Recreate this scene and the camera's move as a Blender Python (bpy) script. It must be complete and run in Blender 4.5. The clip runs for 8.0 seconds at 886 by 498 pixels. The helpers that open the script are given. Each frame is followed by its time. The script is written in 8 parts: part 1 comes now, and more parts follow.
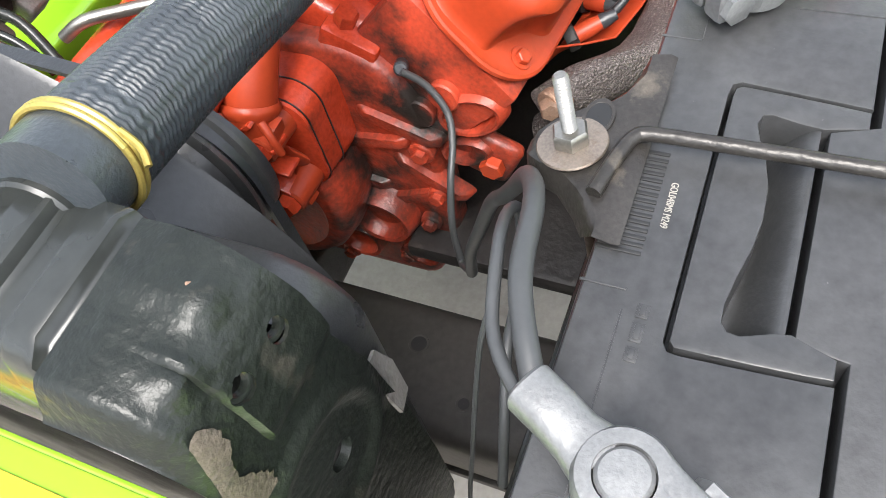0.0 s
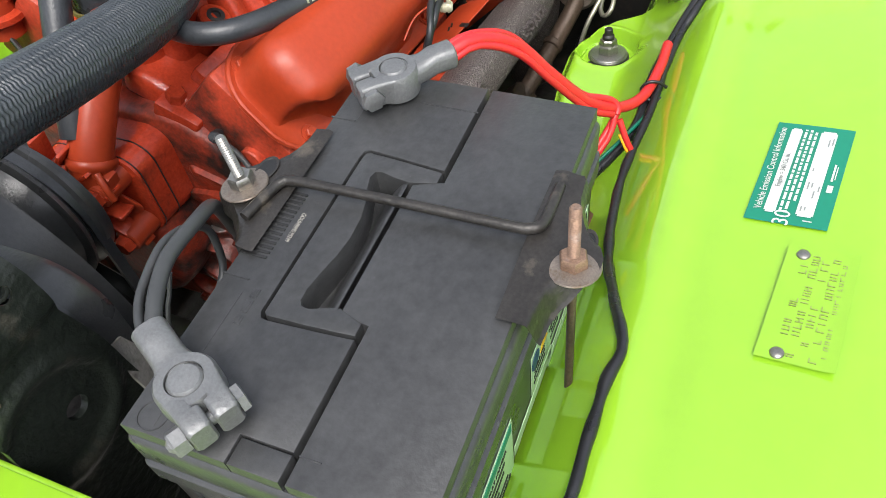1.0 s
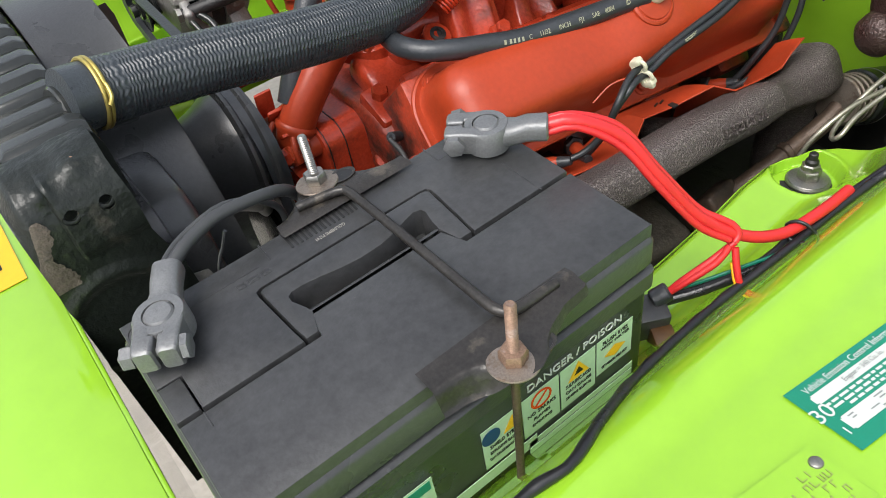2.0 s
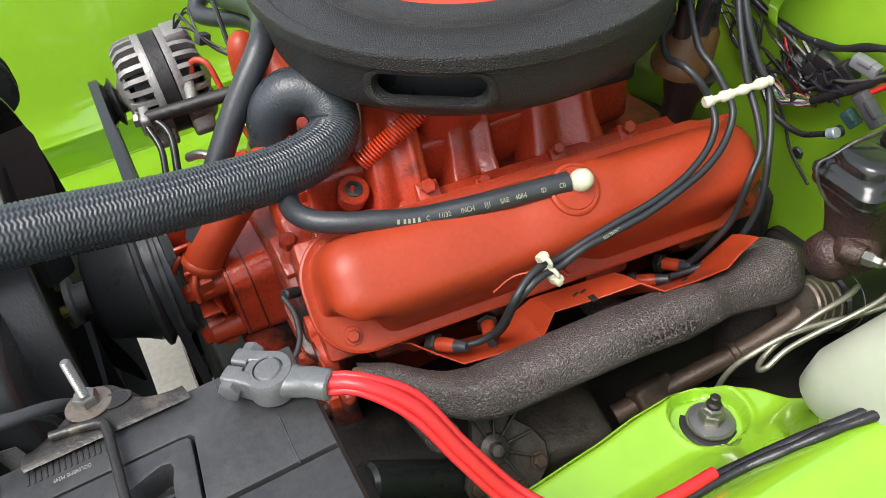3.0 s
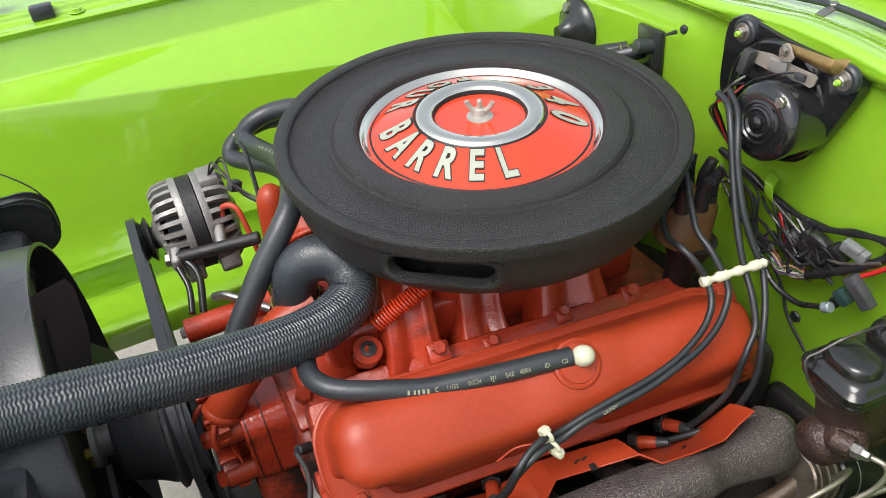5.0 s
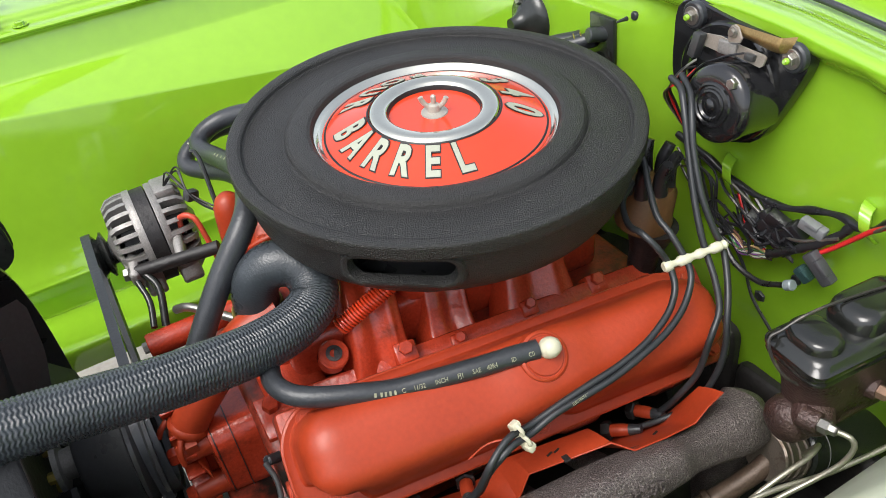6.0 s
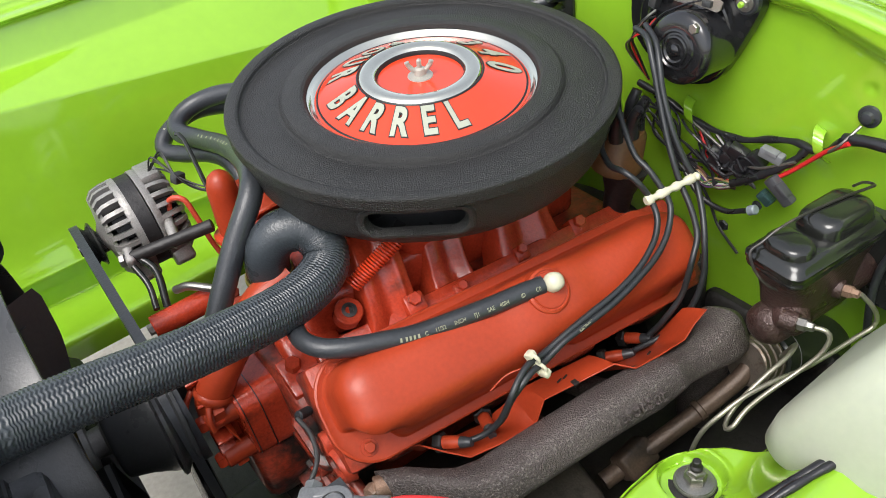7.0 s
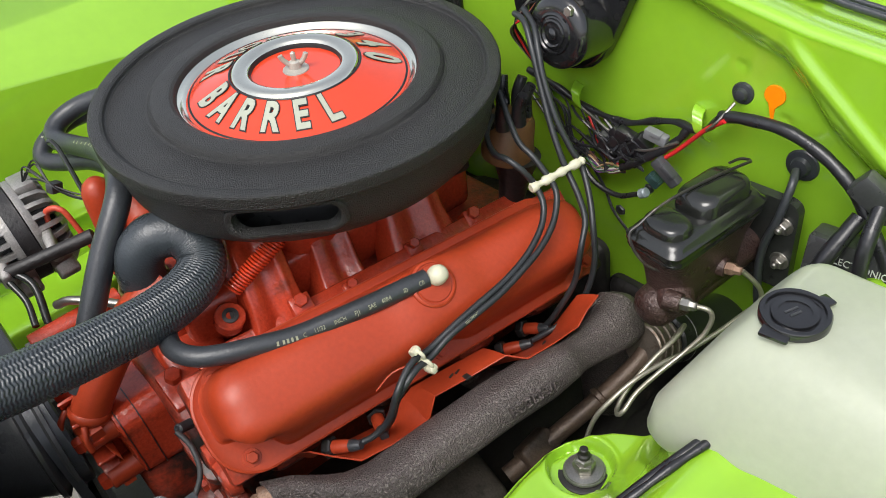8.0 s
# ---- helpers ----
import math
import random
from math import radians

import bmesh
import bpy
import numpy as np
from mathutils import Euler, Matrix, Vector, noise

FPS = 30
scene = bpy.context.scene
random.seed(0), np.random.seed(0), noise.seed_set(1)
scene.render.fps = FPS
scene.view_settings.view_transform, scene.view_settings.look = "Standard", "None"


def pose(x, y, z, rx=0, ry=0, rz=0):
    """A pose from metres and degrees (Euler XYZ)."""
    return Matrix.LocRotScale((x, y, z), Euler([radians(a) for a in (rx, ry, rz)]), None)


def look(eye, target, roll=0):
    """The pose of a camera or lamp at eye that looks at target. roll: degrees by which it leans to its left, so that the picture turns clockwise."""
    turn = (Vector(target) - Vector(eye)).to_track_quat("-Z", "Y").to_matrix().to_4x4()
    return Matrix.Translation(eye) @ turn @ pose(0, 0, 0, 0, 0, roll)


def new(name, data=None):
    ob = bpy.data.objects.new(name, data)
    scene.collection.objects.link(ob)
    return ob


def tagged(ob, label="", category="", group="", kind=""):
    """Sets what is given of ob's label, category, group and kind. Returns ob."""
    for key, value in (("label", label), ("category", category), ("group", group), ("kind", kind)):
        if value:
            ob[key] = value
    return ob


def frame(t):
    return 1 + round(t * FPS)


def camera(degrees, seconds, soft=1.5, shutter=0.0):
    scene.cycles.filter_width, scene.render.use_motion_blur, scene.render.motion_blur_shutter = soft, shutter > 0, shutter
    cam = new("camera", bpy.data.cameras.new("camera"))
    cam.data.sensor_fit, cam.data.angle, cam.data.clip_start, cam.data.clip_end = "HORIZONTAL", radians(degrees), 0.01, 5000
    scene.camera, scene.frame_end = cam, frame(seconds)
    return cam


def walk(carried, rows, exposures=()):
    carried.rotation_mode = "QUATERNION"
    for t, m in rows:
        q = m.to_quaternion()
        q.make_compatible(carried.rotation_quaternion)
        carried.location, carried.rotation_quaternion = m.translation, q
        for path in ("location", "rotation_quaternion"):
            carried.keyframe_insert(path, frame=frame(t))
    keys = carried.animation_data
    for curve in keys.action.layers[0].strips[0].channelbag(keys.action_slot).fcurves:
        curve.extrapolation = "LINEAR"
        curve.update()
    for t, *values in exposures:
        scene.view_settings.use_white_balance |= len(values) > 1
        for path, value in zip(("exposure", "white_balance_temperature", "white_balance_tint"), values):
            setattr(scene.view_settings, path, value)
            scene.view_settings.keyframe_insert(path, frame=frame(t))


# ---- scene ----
cam = camera(60.8, 8.0, soft=0.8)
PATH = [
    (0, (-0.137, 0.05, 1.054), (0.78, 0.703, -0.599), -16.6),
    (0.5, (-0.156, -0.028, 1.078), (0.874, 0.6, -0.518), -12.7),
    (1, (-0.179, -0.149, 1.125), (0.944, 0.461, -0.413), -8.9),
    (1.2, (-0.18, -0.183, 1.124), (0.957, 0.493, -0.376), -6.5),
    (2.3, (-0.01, -0.299, 1.146), (0.585, 1.007, -0.247), -11.7),
    (2.5, (0.037, -0.292, 1.163), (0.643, 1.011, -0.229), -10.3),
    (3, (0.171, -0.279, 1.18), (0.728, 1.109, -0.148), -8.9),
    (3.5, (0.209, -0.264, 1.206), (0.807, 1.207, -0.011), -7.1),
    (4, (0.2, -0.261, 1.245), (0.796, 1.228, 0.051), -6.7),
    (4.5, (0.197, -0.267, 1.273), (0.795, 1.242, 0.105), -7.1),
    (4.7, (0.197, -0.267, 1.281), (0.791, 1.245, 0.114), -7.2),
    (5.8, (0.206, -0.262, 1.272), (0.81, 1.246, 0.106), -8.3),
    (6, (0.212, -0.266, 1.272), (0.861, 1.214, 0.094), -9.1),
    (6.5, (0.197, -0.274, 1.271), (0.957, 1.117, 0.052), -9.9),
    (7, (0.112, -0.277, 1.291), (0.894, 1.081, 0.049), -10.5),
    (7.5, (0.084, -0.291, 1.286), (0.946, 1.0, 0.025), -10.3),
    (8, (0.177, -0.311, 1.258), (1.06, 0.972, 0.003), -10.5),
]
EXPOSURES = [(0.0, 2.02), (0.5, 2.04), (1.0, 1.16), (1.4, 1.04), (2.5, 0.99), (3.0, 1.18), (4.0, 1.08), (4.5, 1.00), (6.0, 0.96), (7.0, 0.99), (8.0, 0.81)]
walk(cam, [(t, look(eye, target, roll)) for t, eye, target, roll in PATH], EXPOSURES)

# ---- daylight ----
SUN = Vector((-0.48, -0.22, 0.92)).normalized()
world = bpy.data.worlds.new("sky")
scene.world = world
world.use_nodes = True
sky = world.node_tree.nodes.new("ShaderNodeTexSky")
sky.sky_type, sky.sun_disc = "NISHITA", False
sky.sun_elevation, sky.sun_rotation = math.asin(SUN.z), math.atan2(SUN.x, SUN.y)
sky.air_density, sky.dust_density, sky.ozone_density = 1.0, 3.0, 1.0
back = world.node_tree.nodes["Background"]
back.inputs["Strength"].default_value = 0.145
grey = world.node_tree.nodes.new("ShaderNodeHueSaturation")
grey.inputs["Saturation"].default_value = 0.42
world.node_tree.links.new(sky.outputs[0], grey.inputs["Color"])
world.node_tree.links.new(grey.outputs[0], back.inputs[0])
sun = new("sun", bpy.data.lights.new("sun", "SUN"))
sun.data.energy, sun.data.angle, sun.data.color = 1.30, radians(34), (1.0, 0.98, 0.95)
sun.matrix_world = look(SUN * 5, (0, 0, 0))


# ---- materials ----
def material(name, colour, rough=0.5, metal=0.0, vary=0.15, scale=12.0, bump=0.0, bump_scale=80.0, bump_depth=0.002, bump_detail=4, coat=0.0, dirt_glint=None, dirt_glint_scale=6.0,
             dirt_glint_from=0.55, spec=0.5, through_light=0.0):
    """A painted, cast or moulded surface: tone varied at two scales, optional stains or painted glints of another
    colour, fine relief.
    """
    m = bpy.data.materials.new(name)
    m.use_nodes = True
    nt = m.node_tree
    nodes, link = nt.nodes, nt.links.new
    p = nodes["Principled BSDF"]
    place = nodes.new("ShaderNodeTexCoord")
    big = nodes.new("ShaderNodeTexNoise")
    big.inputs["Scale"].default_value, big.inputs["Detail"].default_value = scale, 6
    fine = nodes.new("ShaderNodeTexNoise")
    fine.inputs["Scale"].default_value, fine.inputs["Detail"].default_value = scale * 14, 3
    link(place.outputs["Object"], big.inputs["Vector"])
    link(place.outputs["Object"], fine.inputs["Vector"])
    add = nodes.new("ShaderNodeMath")
    add.operation = "ADD"
    link(big.outputs["Fac"], add.inputs[0])
    link(fine.outputs["Fac"], add.inputs[1])
    ramp = nodes.new("ShaderNodeMapRange")
    ramp.inputs["From Min"].default_value, ramp.inputs["From Max"].default_value = 0.6, 1.4
    ramp.inputs["To Min"].default_value, ramp.inputs["To Max"].default_value = 1 - vary, 1 + vary
    link(add.outputs[0], ramp.inputs["Value"])
    tone = nodes.new("ShaderNodeMix")
    tone.data_type, tone.blend_type = "RGBA", "MULTIPLY"
    tone.inputs[0].default_value = 1.0
    tone.inputs[6].default_value = (*colour, 1)
    link(ramp.outputs[0], tone.inputs[7])
    out = tone.outputs[2]
    if dirt_glint:
        spots = nodes.new("ShaderNodeTexNoise")
        spots.inputs["Scale"].default_value, spots.inputs["Detail"].default_value, spots.inputs["Roughness"].default_value = dirt_glint_scale, 8, 0.65
        link(place.outputs["Object"], spots.inputs["Vector"])
        cut = nodes.new("ShaderNodeMapRange")
        cut.inputs["From Min"].default_value, cut.inputs["From Max"].default_value = dirt_glint_from, dirt_glint_from + 0.15
        link(spots.outputs["Fac"], cut.inputs["Value"])
        over = nodes.new("ShaderNodeMix")
        over.data_type = "RGBA"
        over.inputs[7].default_value = (*dirt_glint, 1)
        link(cut.outputs[0], over.inputs[0])
        link(out, over.inputs[6])
        out = over.outputs[2]
    link(out, p.inputs["Base Color"])
    shine = nodes.new("ShaderNodeMapRange")
    shine.inputs["From Min"].default_value, shine.inputs["From Max"].default_value = 0.3, 0.7
    shine.inputs["To Min"].default_value, shine.inputs["To Max"].default_value = max(0.02, rough * 0.85), min(1, rough * 1.15)
    link(big.outputs["Fac"], shine.inputs["Value"])
    link(shine.outputs[0], p.inputs["Roughness"])
    p.inputs["Metallic"].default_value = metal
    p.inputs["Specular IOR Level"].default_value = spec
    p.inputs["Coat Weight"].default_value, p.inputs["Coat Roughness"].default_value = coat, 0.06
    if through_light:
        p.inputs["Subsurface Weight"].default_value = through_light
        p.inputs["Subsurface Radius"].default_value = (0.02, 0.02, 0.015)
    if bump:
        rel = nodes.new("ShaderNodeTexNoise")
        rel.inputs["Scale"].default_value, rel.inputs["Detail"].default_value = bump_scale, bump_detail
        link(place.outputs["Object"], rel.inputs["Vector"])
        b = nodes.new("ShaderNodeBump")
        b.inputs["Strength"].default_value, b.inputs["Distance"].default_value = bump, bump_depth
        link(rel.outputs["Fac"], b.inputs["Height"])
        link(b.outputs[0], p.inputs["Normal"])
    return m


GREEN = material("green_car_paint", (0.245, 0.472, 0.024), 0.11, vary=0.05, scale=3, coat=1.0, bump=0.03, bump_scale=14)
ORANGE = material("orange_engine_paint", (0.345, 0.041, 0.013), 0.40, vary=0.14, scale=14, spec=0.38, bump=0.12, bump_scale=160, dirt_glint=(0.15, 0.04, 0.02), dirt_glint_scale=9, dirt_glint_from=0.66)
ORANGE_CAST = material("orange_painted_casting", (0.40, 0.042, 0.016), 0.24, vary=0.30, scale=22, bump=0.40, bump_scale=150, dirt_glint=(0.060, 0.022, 0.014), dirt_glint_scale=12, dirt_glint_from=0.60)
GREASY = material("greasy_orange_casting", (0.33, 0.040, 0.017), 0.42, vary=0.45, scale=18, bump=0.6, bump_scale=120, dirt_glint=(0.016, 0.012, 0.010), dirt_glint_scale=11, dirt_glint_from=0.455)
# The pale fine specks are the crinkle's sparkle, painted into its colour.
CRINKLE = material("black_crinkle_paint", (0.019, 0.0187, 0.0176), 0.40, spec=0.36, vary=0.30, scale=14, bump=1.0, bump_scale=640, bump_depth=0.0022, bump_detail=2, dirt_glint=(0.060, 0.058, 0.054), dirt_glint_scale=520, dirt_glint_from=0.56)
BLACK_PLASTIC = material("black_plastic", (0.040, 0.041, 0.042), 0.30, vary=0.25, scale=16, bump=0.12, bump_scale=400, dirt_glint=(0.06, 0.06, 0.057), dirt_glint_scale=24, dirt_glint_from=0.68)
BATTERY_TOP = material("dusty_black_battery_plastic", (0.037, 0.0375, 0.038), 0.36, vary=0.42, scale=13, bump=0.10, bump_scale=420, dirt_glint=(0.20, 0.20, 0.19), dirt_glint_scale=260, dirt_glint_from=0.70)
PITTED = material("pitted_black_paint", (0.011, 0.0135, 0.011), 0.36, spec=0.32, vary=0.4, scale=18, bump=0.7, bump_scale=150, bump_depth=0.002, coat=0.1, dirt_glint=(0.055, 0.050, 0.040), dirt_glint_scale=24, dirt_glint_from=0.60)
BLACK_PAINT = material("black_painted_steel", (0.021, 0.023, 0.021), 0.24, vary=0.25, scale=10, bump=0.22, bump_scale=55, coat=0.08, dirt_glint=(0.05, 0.045, 0.038), dirt_glint_scale=18, dirt_glint_from=0.66)
GLOSS = material("glossy_black_enamel", (0.011, 0.011, 0.012), 0.16, vary=0.2, scale=14, coat=0.5, bump=0.08, bump_scale=90)
DULL = material("dull_black_steel", (0.022, 0.022, 0.021), 0.52, vary=0.3, scale=14, bump=0.2, bump_scale=150, dirt_glint=(0.05, 0.045, 0.04), dirt_glint_scale=26, dirt_glint_from=0.66)
RUBBER = material("black_rubber", (0.030, 0.033, 0.037), 0.34, vary=0.25, scale=20, bump=0.2, bump_scale=300)
HOSE_RUBBER = material("knitted_hose_rubber", (0.033, 0.039, 0.044), 0.29, vary=0.3, scale=26, bump=0.25, bump_scale=500)
# Light grey specks paint the bright glints of the pebbled casting.
CAST_IRON = material("grey_cast_iron", (0.085, 0.070, 0.066), 0.42, metal=0.25, vary=0.35, scale=20, bump=1.0, bump_scale=520, bump_depth=0.0030, bump_detail=2, dirt_glint=(0.25, 0.22, 0.205), dirt_glint_scale=400, dirt_glint_from=0.52)
STEEL = material("zinc_plated_steel", (0.28, 0.27, 0.245), 0.33, metal=0.85, vary=0.2, scale=40, bump=0.15, bump_scale=300, dirt_glint=(0.18, 0.14, 0.10), dirt_glint_scale=60, dirt_glint_from=0.66)
RUST = material("rusty_steel", (0.26, 0.165, 0.115), 0.55, metal=0.6, vary=0.35, scale=60, bump=0.4, bump_scale=400, dirt_glint=(0.34, 0.27, 0.23), dirt_glint_scale=80, dirt_glint_from=0.56)
LEAD = material("cast_lead", (0.165, 0.168, 0.168), 0.44, metal=0.45, vary=0.22, scale=40, bump=0.28, bump_scale=200, dirt_glint=(0.12, 0.12, 0.12), dirt_glint_scale=50, dirt_glint_from=0.64)
ALUMINIUM = material("cast_aluminium", (0.28, 0.268, 0.252), 0.48, metal=0.5, vary=0.25, scale=30, bump=0.4, bump_scale=260, dirt_glint=(0.06, 0.05, 0.045), dirt_glint_scale=30, dirt_glint_from=0.60)
CHROME = material("polished_chrome", (0.74, 0.73, 0.63), 0.12, metal=1.0, vary=0.04, scale=20)
RED_CABLE = material("red_cable_sleeve", (0.55, 0.020, 0.022), 0.36, vary=0.1, scale=20, bump=0.15, bump_scale=200)
RED_DECAL = material("red_decal", (0.60, 0.048, 0.014), 0.22, vary=0.05, scale=8, coat=0.5)
WHITE_PLASTIC = material("cream_plastic", (0.56, 0.54, 0.40), 0.4, vary=0.08, scale=20)
RESERVOIR = material("milky_plastic_tank", (0.365, 0.390, 0.295), 0.42, vary=0.06, scale=8, through_light=0.3, bump=0.06, bump_scale=30)
DARK = material("grimy_dark_metal", (0.014, 0.0125, 0.012), 0.5, vary=0.45, scale=14, bump=0.7, bump_scale=90, dirt_glint=(0.05, 0.034, 0.026), dirt_glint_scale=16, dirt_glint_from=0.60)
DUSTY = material("dusty_black_frame", (0.040, 0.036, 0.033), 0.6, vary=0.35, scale=9, bump=0.3, bump_scale=60, dirt_glint=(0.13, 0.10, 0.08), dirt_glint_scale=7, dirt_glint_from=0.62)
RUSTY = material("rust_brown_tube", (0.080, 0.054, 0.038), 0.5, metal=0.3, vary=0.4, scale=26, bump=0.4, bump_scale=160, dirt_glint=(0.02, 0.016, 0.013), dirt_glint_scale=12, dirt_glint_from=0.5)
CONCRETE = material("concrete", (0.34, 0.31, 0.27), 0.85, vary=0.2, scale=6, bump=0.4, bump_scale=60, dirt_glint=(0.16, 0.14, 0.12), dirt_glint_scale=5, dirt_glint_from=0.6)
BRASS = material("yellow_zinc_wire", (0.46, 0.36, 0.10), 0.35, metal=0.7, vary=0.2, scale=40)
LABEL_GREEN = material("green_label", (0.004, 0.185, 0.110), 0.45, vary=0.05, scale=10)
LABEL_PALE = material("pale_green_label", (0.40, 0.56, 0.36), 0.4, vary=0.08, scale=10)
WHITE_INK = material("white_print", (0.50, 0.52, 0.49), 0.5, vary=0.05, scale=10)
# Print and dark wires; also painted for the dark inside holes, slots and cup.
FLAT_BLACK = material("flat_black", (0.010, 0.010, 0.010), 0.5, vary=0.05, scale=10)
YELLOW = material("yellow_label", (0.72, 0.42, 0.015), 0.4, vary=0.05, scale=10)
TAN = material("tan_phenolic", (0.10, 0.048, 0.018), 0.4, vary=0.3, scale=20)


# ---- building helpers ----
def thing(name, at, label, category, group="", kind=""):
    ob = new(name)
    ob.empty_display_size = 0.02
    ob.location = at
    ob.matrix_basis = Matrix.Translation(at)
    return tagged(ob, label, category, group, kind)


def finish(bm, smooth=True, angle=38):
    bmesh.ops.remove_doubles(bm, verts=bm.verts, dist=1e-6)
    bmesh.ops.recalc_face_normals(bm, faces=bm.faces)
    for f in bm.faces:
        f.smooth = smooth
    for e in bm.edges:
        e.smooth = not (len(e.link_faces) == 2 and e.calc_face_angle(0) > radians(angle))


def part(name, bm, mat, parent=None, label="", smooth=True, angle=38):
    """Links a bmesh, written in world metres, as one mesh object under a thing or a part."""
    finish(bm, smooth, angle)
    me = bpy.data.meshes.new(name)
    bm.to_mesh(me)
    bm.free()
    me.materials.append(mat)
    ob = new(name, me)
    if parent:
        ob.parent = parent
        if parent.type == "EMPTY":
            ob.matrix_parent_inverse = parent.matrix_basis.inverted()
    return tagged(ob, label)


def single(name, bm, mat, label, category, group="", kind="", smooth=True, angle=38):
    return tagged(part(name, bm, mat, None, "", smooth, angle), label, category, group, kind)


def put(bm, verts, m):
    bmesh.ops.transform(bm, matrix=m, verts=verts)


def box(bm, m, sx, sy, sz, bevel=0.002, segs=2):
    """A box with rounded edges, centred on the pose m."""
    made = bmesh.ops.create_cube(bm, size=1)["verts"]
    bmesh.ops.transform(bm, matrix=Matrix.Diagonal((sx, sy, sz, 1)), verts=made)
    if bevel:
        edges = list({e for v in made for e in v.link_edges})
        made = list({v for f in bmesh.ops.bevel(bm, geom=edges, offset=bevel, segments=segs, profile=0.5, affect="EDGES")["faces"] for v in f.verts} | {v for v in made if v.is_valid})
    put(bm, made, m)
    return made


def loft(bm, loops, closed=True, caps=True):
    """Skins a row of equally long loops of points."""
    rings = [[bm.verts.new(p) for p in loop] for loop in loops]
    count = len(rings[0])
    for a, b in zip(rings, rings[1:]):
        for i in range(count if closed else count - 1):
            j = (i + 1) % count
            bm.faces.new((a[i], a[j], b[j], b[i]))
    if caps and closed:
        bm.faces.new(list(reversed(rings[0])))
        bm.faces.new(rings[-1])
    return [v for r in rings for v in r]


def lathe(bm, m, profile, segs=48, caps=True):
    """Turns (radius, height) pairs round the z axis of m."""
    loops = []
    for r, z in profile:
        loops.append([m @ Vector((r * math.cos(2 * math.pi * i / segs), r * math.sin(2 * math.pi * i / segs), z)) for i in range(segs)])
    return loft(bm, loops, True, caps)


def spline(points, step=0.006):
    """A smooth line through the points."""
    pts = [Vector(p) for p in points]
    pts = [2 * pts[0] - pts[1]] + pts + [2 * pts[-1] - pts[-2]]
    out = []
    for a, b, c, d in zip(pts, pts[1:], pts[2:], pts[3:]):
        n = max(2, int((c - b).length / step))
        for i in range(n):
            t = i / n
            out.append(0.5 * ((2 * b) + (c - a) * t + (2 * a - 5 * b + 4 * c - d) * t * t + (3 * b - a - 3 * c + d) * t ** 3))
    out.append(pts[-2])
    return out


def tube(bm, points, radius, segs=12, step=0.006, flat=1.0, ripple=None):
    """A round hose, wire or bar along a smooth line; radius may be a function of the way along, ripple(i, j) adds to it."""
    line = spline(points, step) if step else [Vector(p) for p in points]
    ahead = (line[1] - line[0]).normalized()
    side = ahead.orthogonal().normalized()
    loops = []
    for i, p in enumerate(line):
        way = (line[min(i + 1, len(line) - 1)] - line[max(i - 1, 0)]).normalized()
        side = (side - way * side.dot(way)).normalized()
        up = way.cross(side)
        r = radius(i / (len(line) - 1)) if callable(radius) else radius
        loop = []
        for j in range(segs):
            a = 2 * math.pi * j / segs
            rr = r + (ripple(i, j) if ripple else 0)
            loop.append(p + rr * (math.cos(a) * side + flat * math.sin(a) * up))
        loops.append(loop)
    return loft(bm, loops)


def round_rect(u0, v0, u1, v1, r, k=5):
    """A closed outline with rounded corners."""
    out = []
    for cu, cv, a0 in ((u1 - r, v1 - r, 0), (u0 + r, v1 - r, 90), (u0 + r, v0 + r, 180), (u1 - r, v0 + r, 270)):
        for i in range(k + 1):
            a = radians(a0 + 90 * i / k)
            out.append((cu + r * math.cos(a), cv + r * math.sin(a)))
    return out


def plate(bm, m, outline, thick, bevel=0.0):
    """A flat piece of the given outline in m's xy plane, from 0 to thick in z."""
    loops = []
    if bevel:
        cx, cy = sum(p[0] for p in outline) / len(outline), sum(p[1] for p in outline) / len(outline)
        size = max(math.hypot(p[0] - cx, p[1] - cy) for p in outline)
        k = 1 - bevel / size
        small = [(cx + (x - cx) * k, cy + (y - cy) * k) for x, y in outline]
        rows = ((outline, 0), (outline, thick - bevel), (small, thick))
    else:
        rows = ((outline, 0), (outline, thick))
    for o, z in rows:
        loops.append([m @ Vector((x, y, z)) for x, y in o])
    return loft(bm, loops)


def frame_of(at, x_way, z_way):
    """A pose at a point with its x and z axes along the given ways."""
    z = Vector(z_way).normalized()
    x = Vector(x_way)
    x = (x - z * x.dot(z)).normalized()
    y = z.cross(x)
    m = Matrix((x, y, z)).transposed().to_4x4()
    m.translation = at
    return m


def bolt_head(bm, m, r=0.006, h=0.005, washer=0.0):
    """A hexagon head, with a washer under it if asked for."""
    if washer:
        lathe(bm, m, [(washer, 0), (washer, 0.0012), (washer * 0.97, 0.0016)], 24)
    base = 0.0016 if washer else 0.0
    lathe(bm, m @ Matrix.Translation((0, 0, base)), [(r, 0), (r, h * 0.85), (r * 0.85, h)], 6)


def cylinder(bm, a, b, r, segs=20, soft=0.0015, r2=None):
    """A round bar from a to b with softened ends."""
    a, b = Vector(a), Vector(b)
    d = (b - a).length
    m = frame_of(a, (b - a).orthogonal(), b - a)
    e = r if r2 is None else r2
    lathe(bm, m, [(max(r - soft, 1e-4), 0), (r, soft), (e, d - soft), (max(e - soft, 1e-4), d)], segs)


def sheet(bm, f, us, vs, thick=0.0):
    """A surface f(u, v) over rows of u and v."""
    rows = [[bm.verts.new(f(u, v)) for v in vs] for u in us]
    for a, b in zip(rows, rows[1:]):
        for i in range(len(vs) - 1):
            bm.faces.new((a[i], a[i + 1], b[i + 1], b[i]))
    if thick:
        bmesh.ops.solidify(bm, geom=bm.faces[:], thickness=thick)


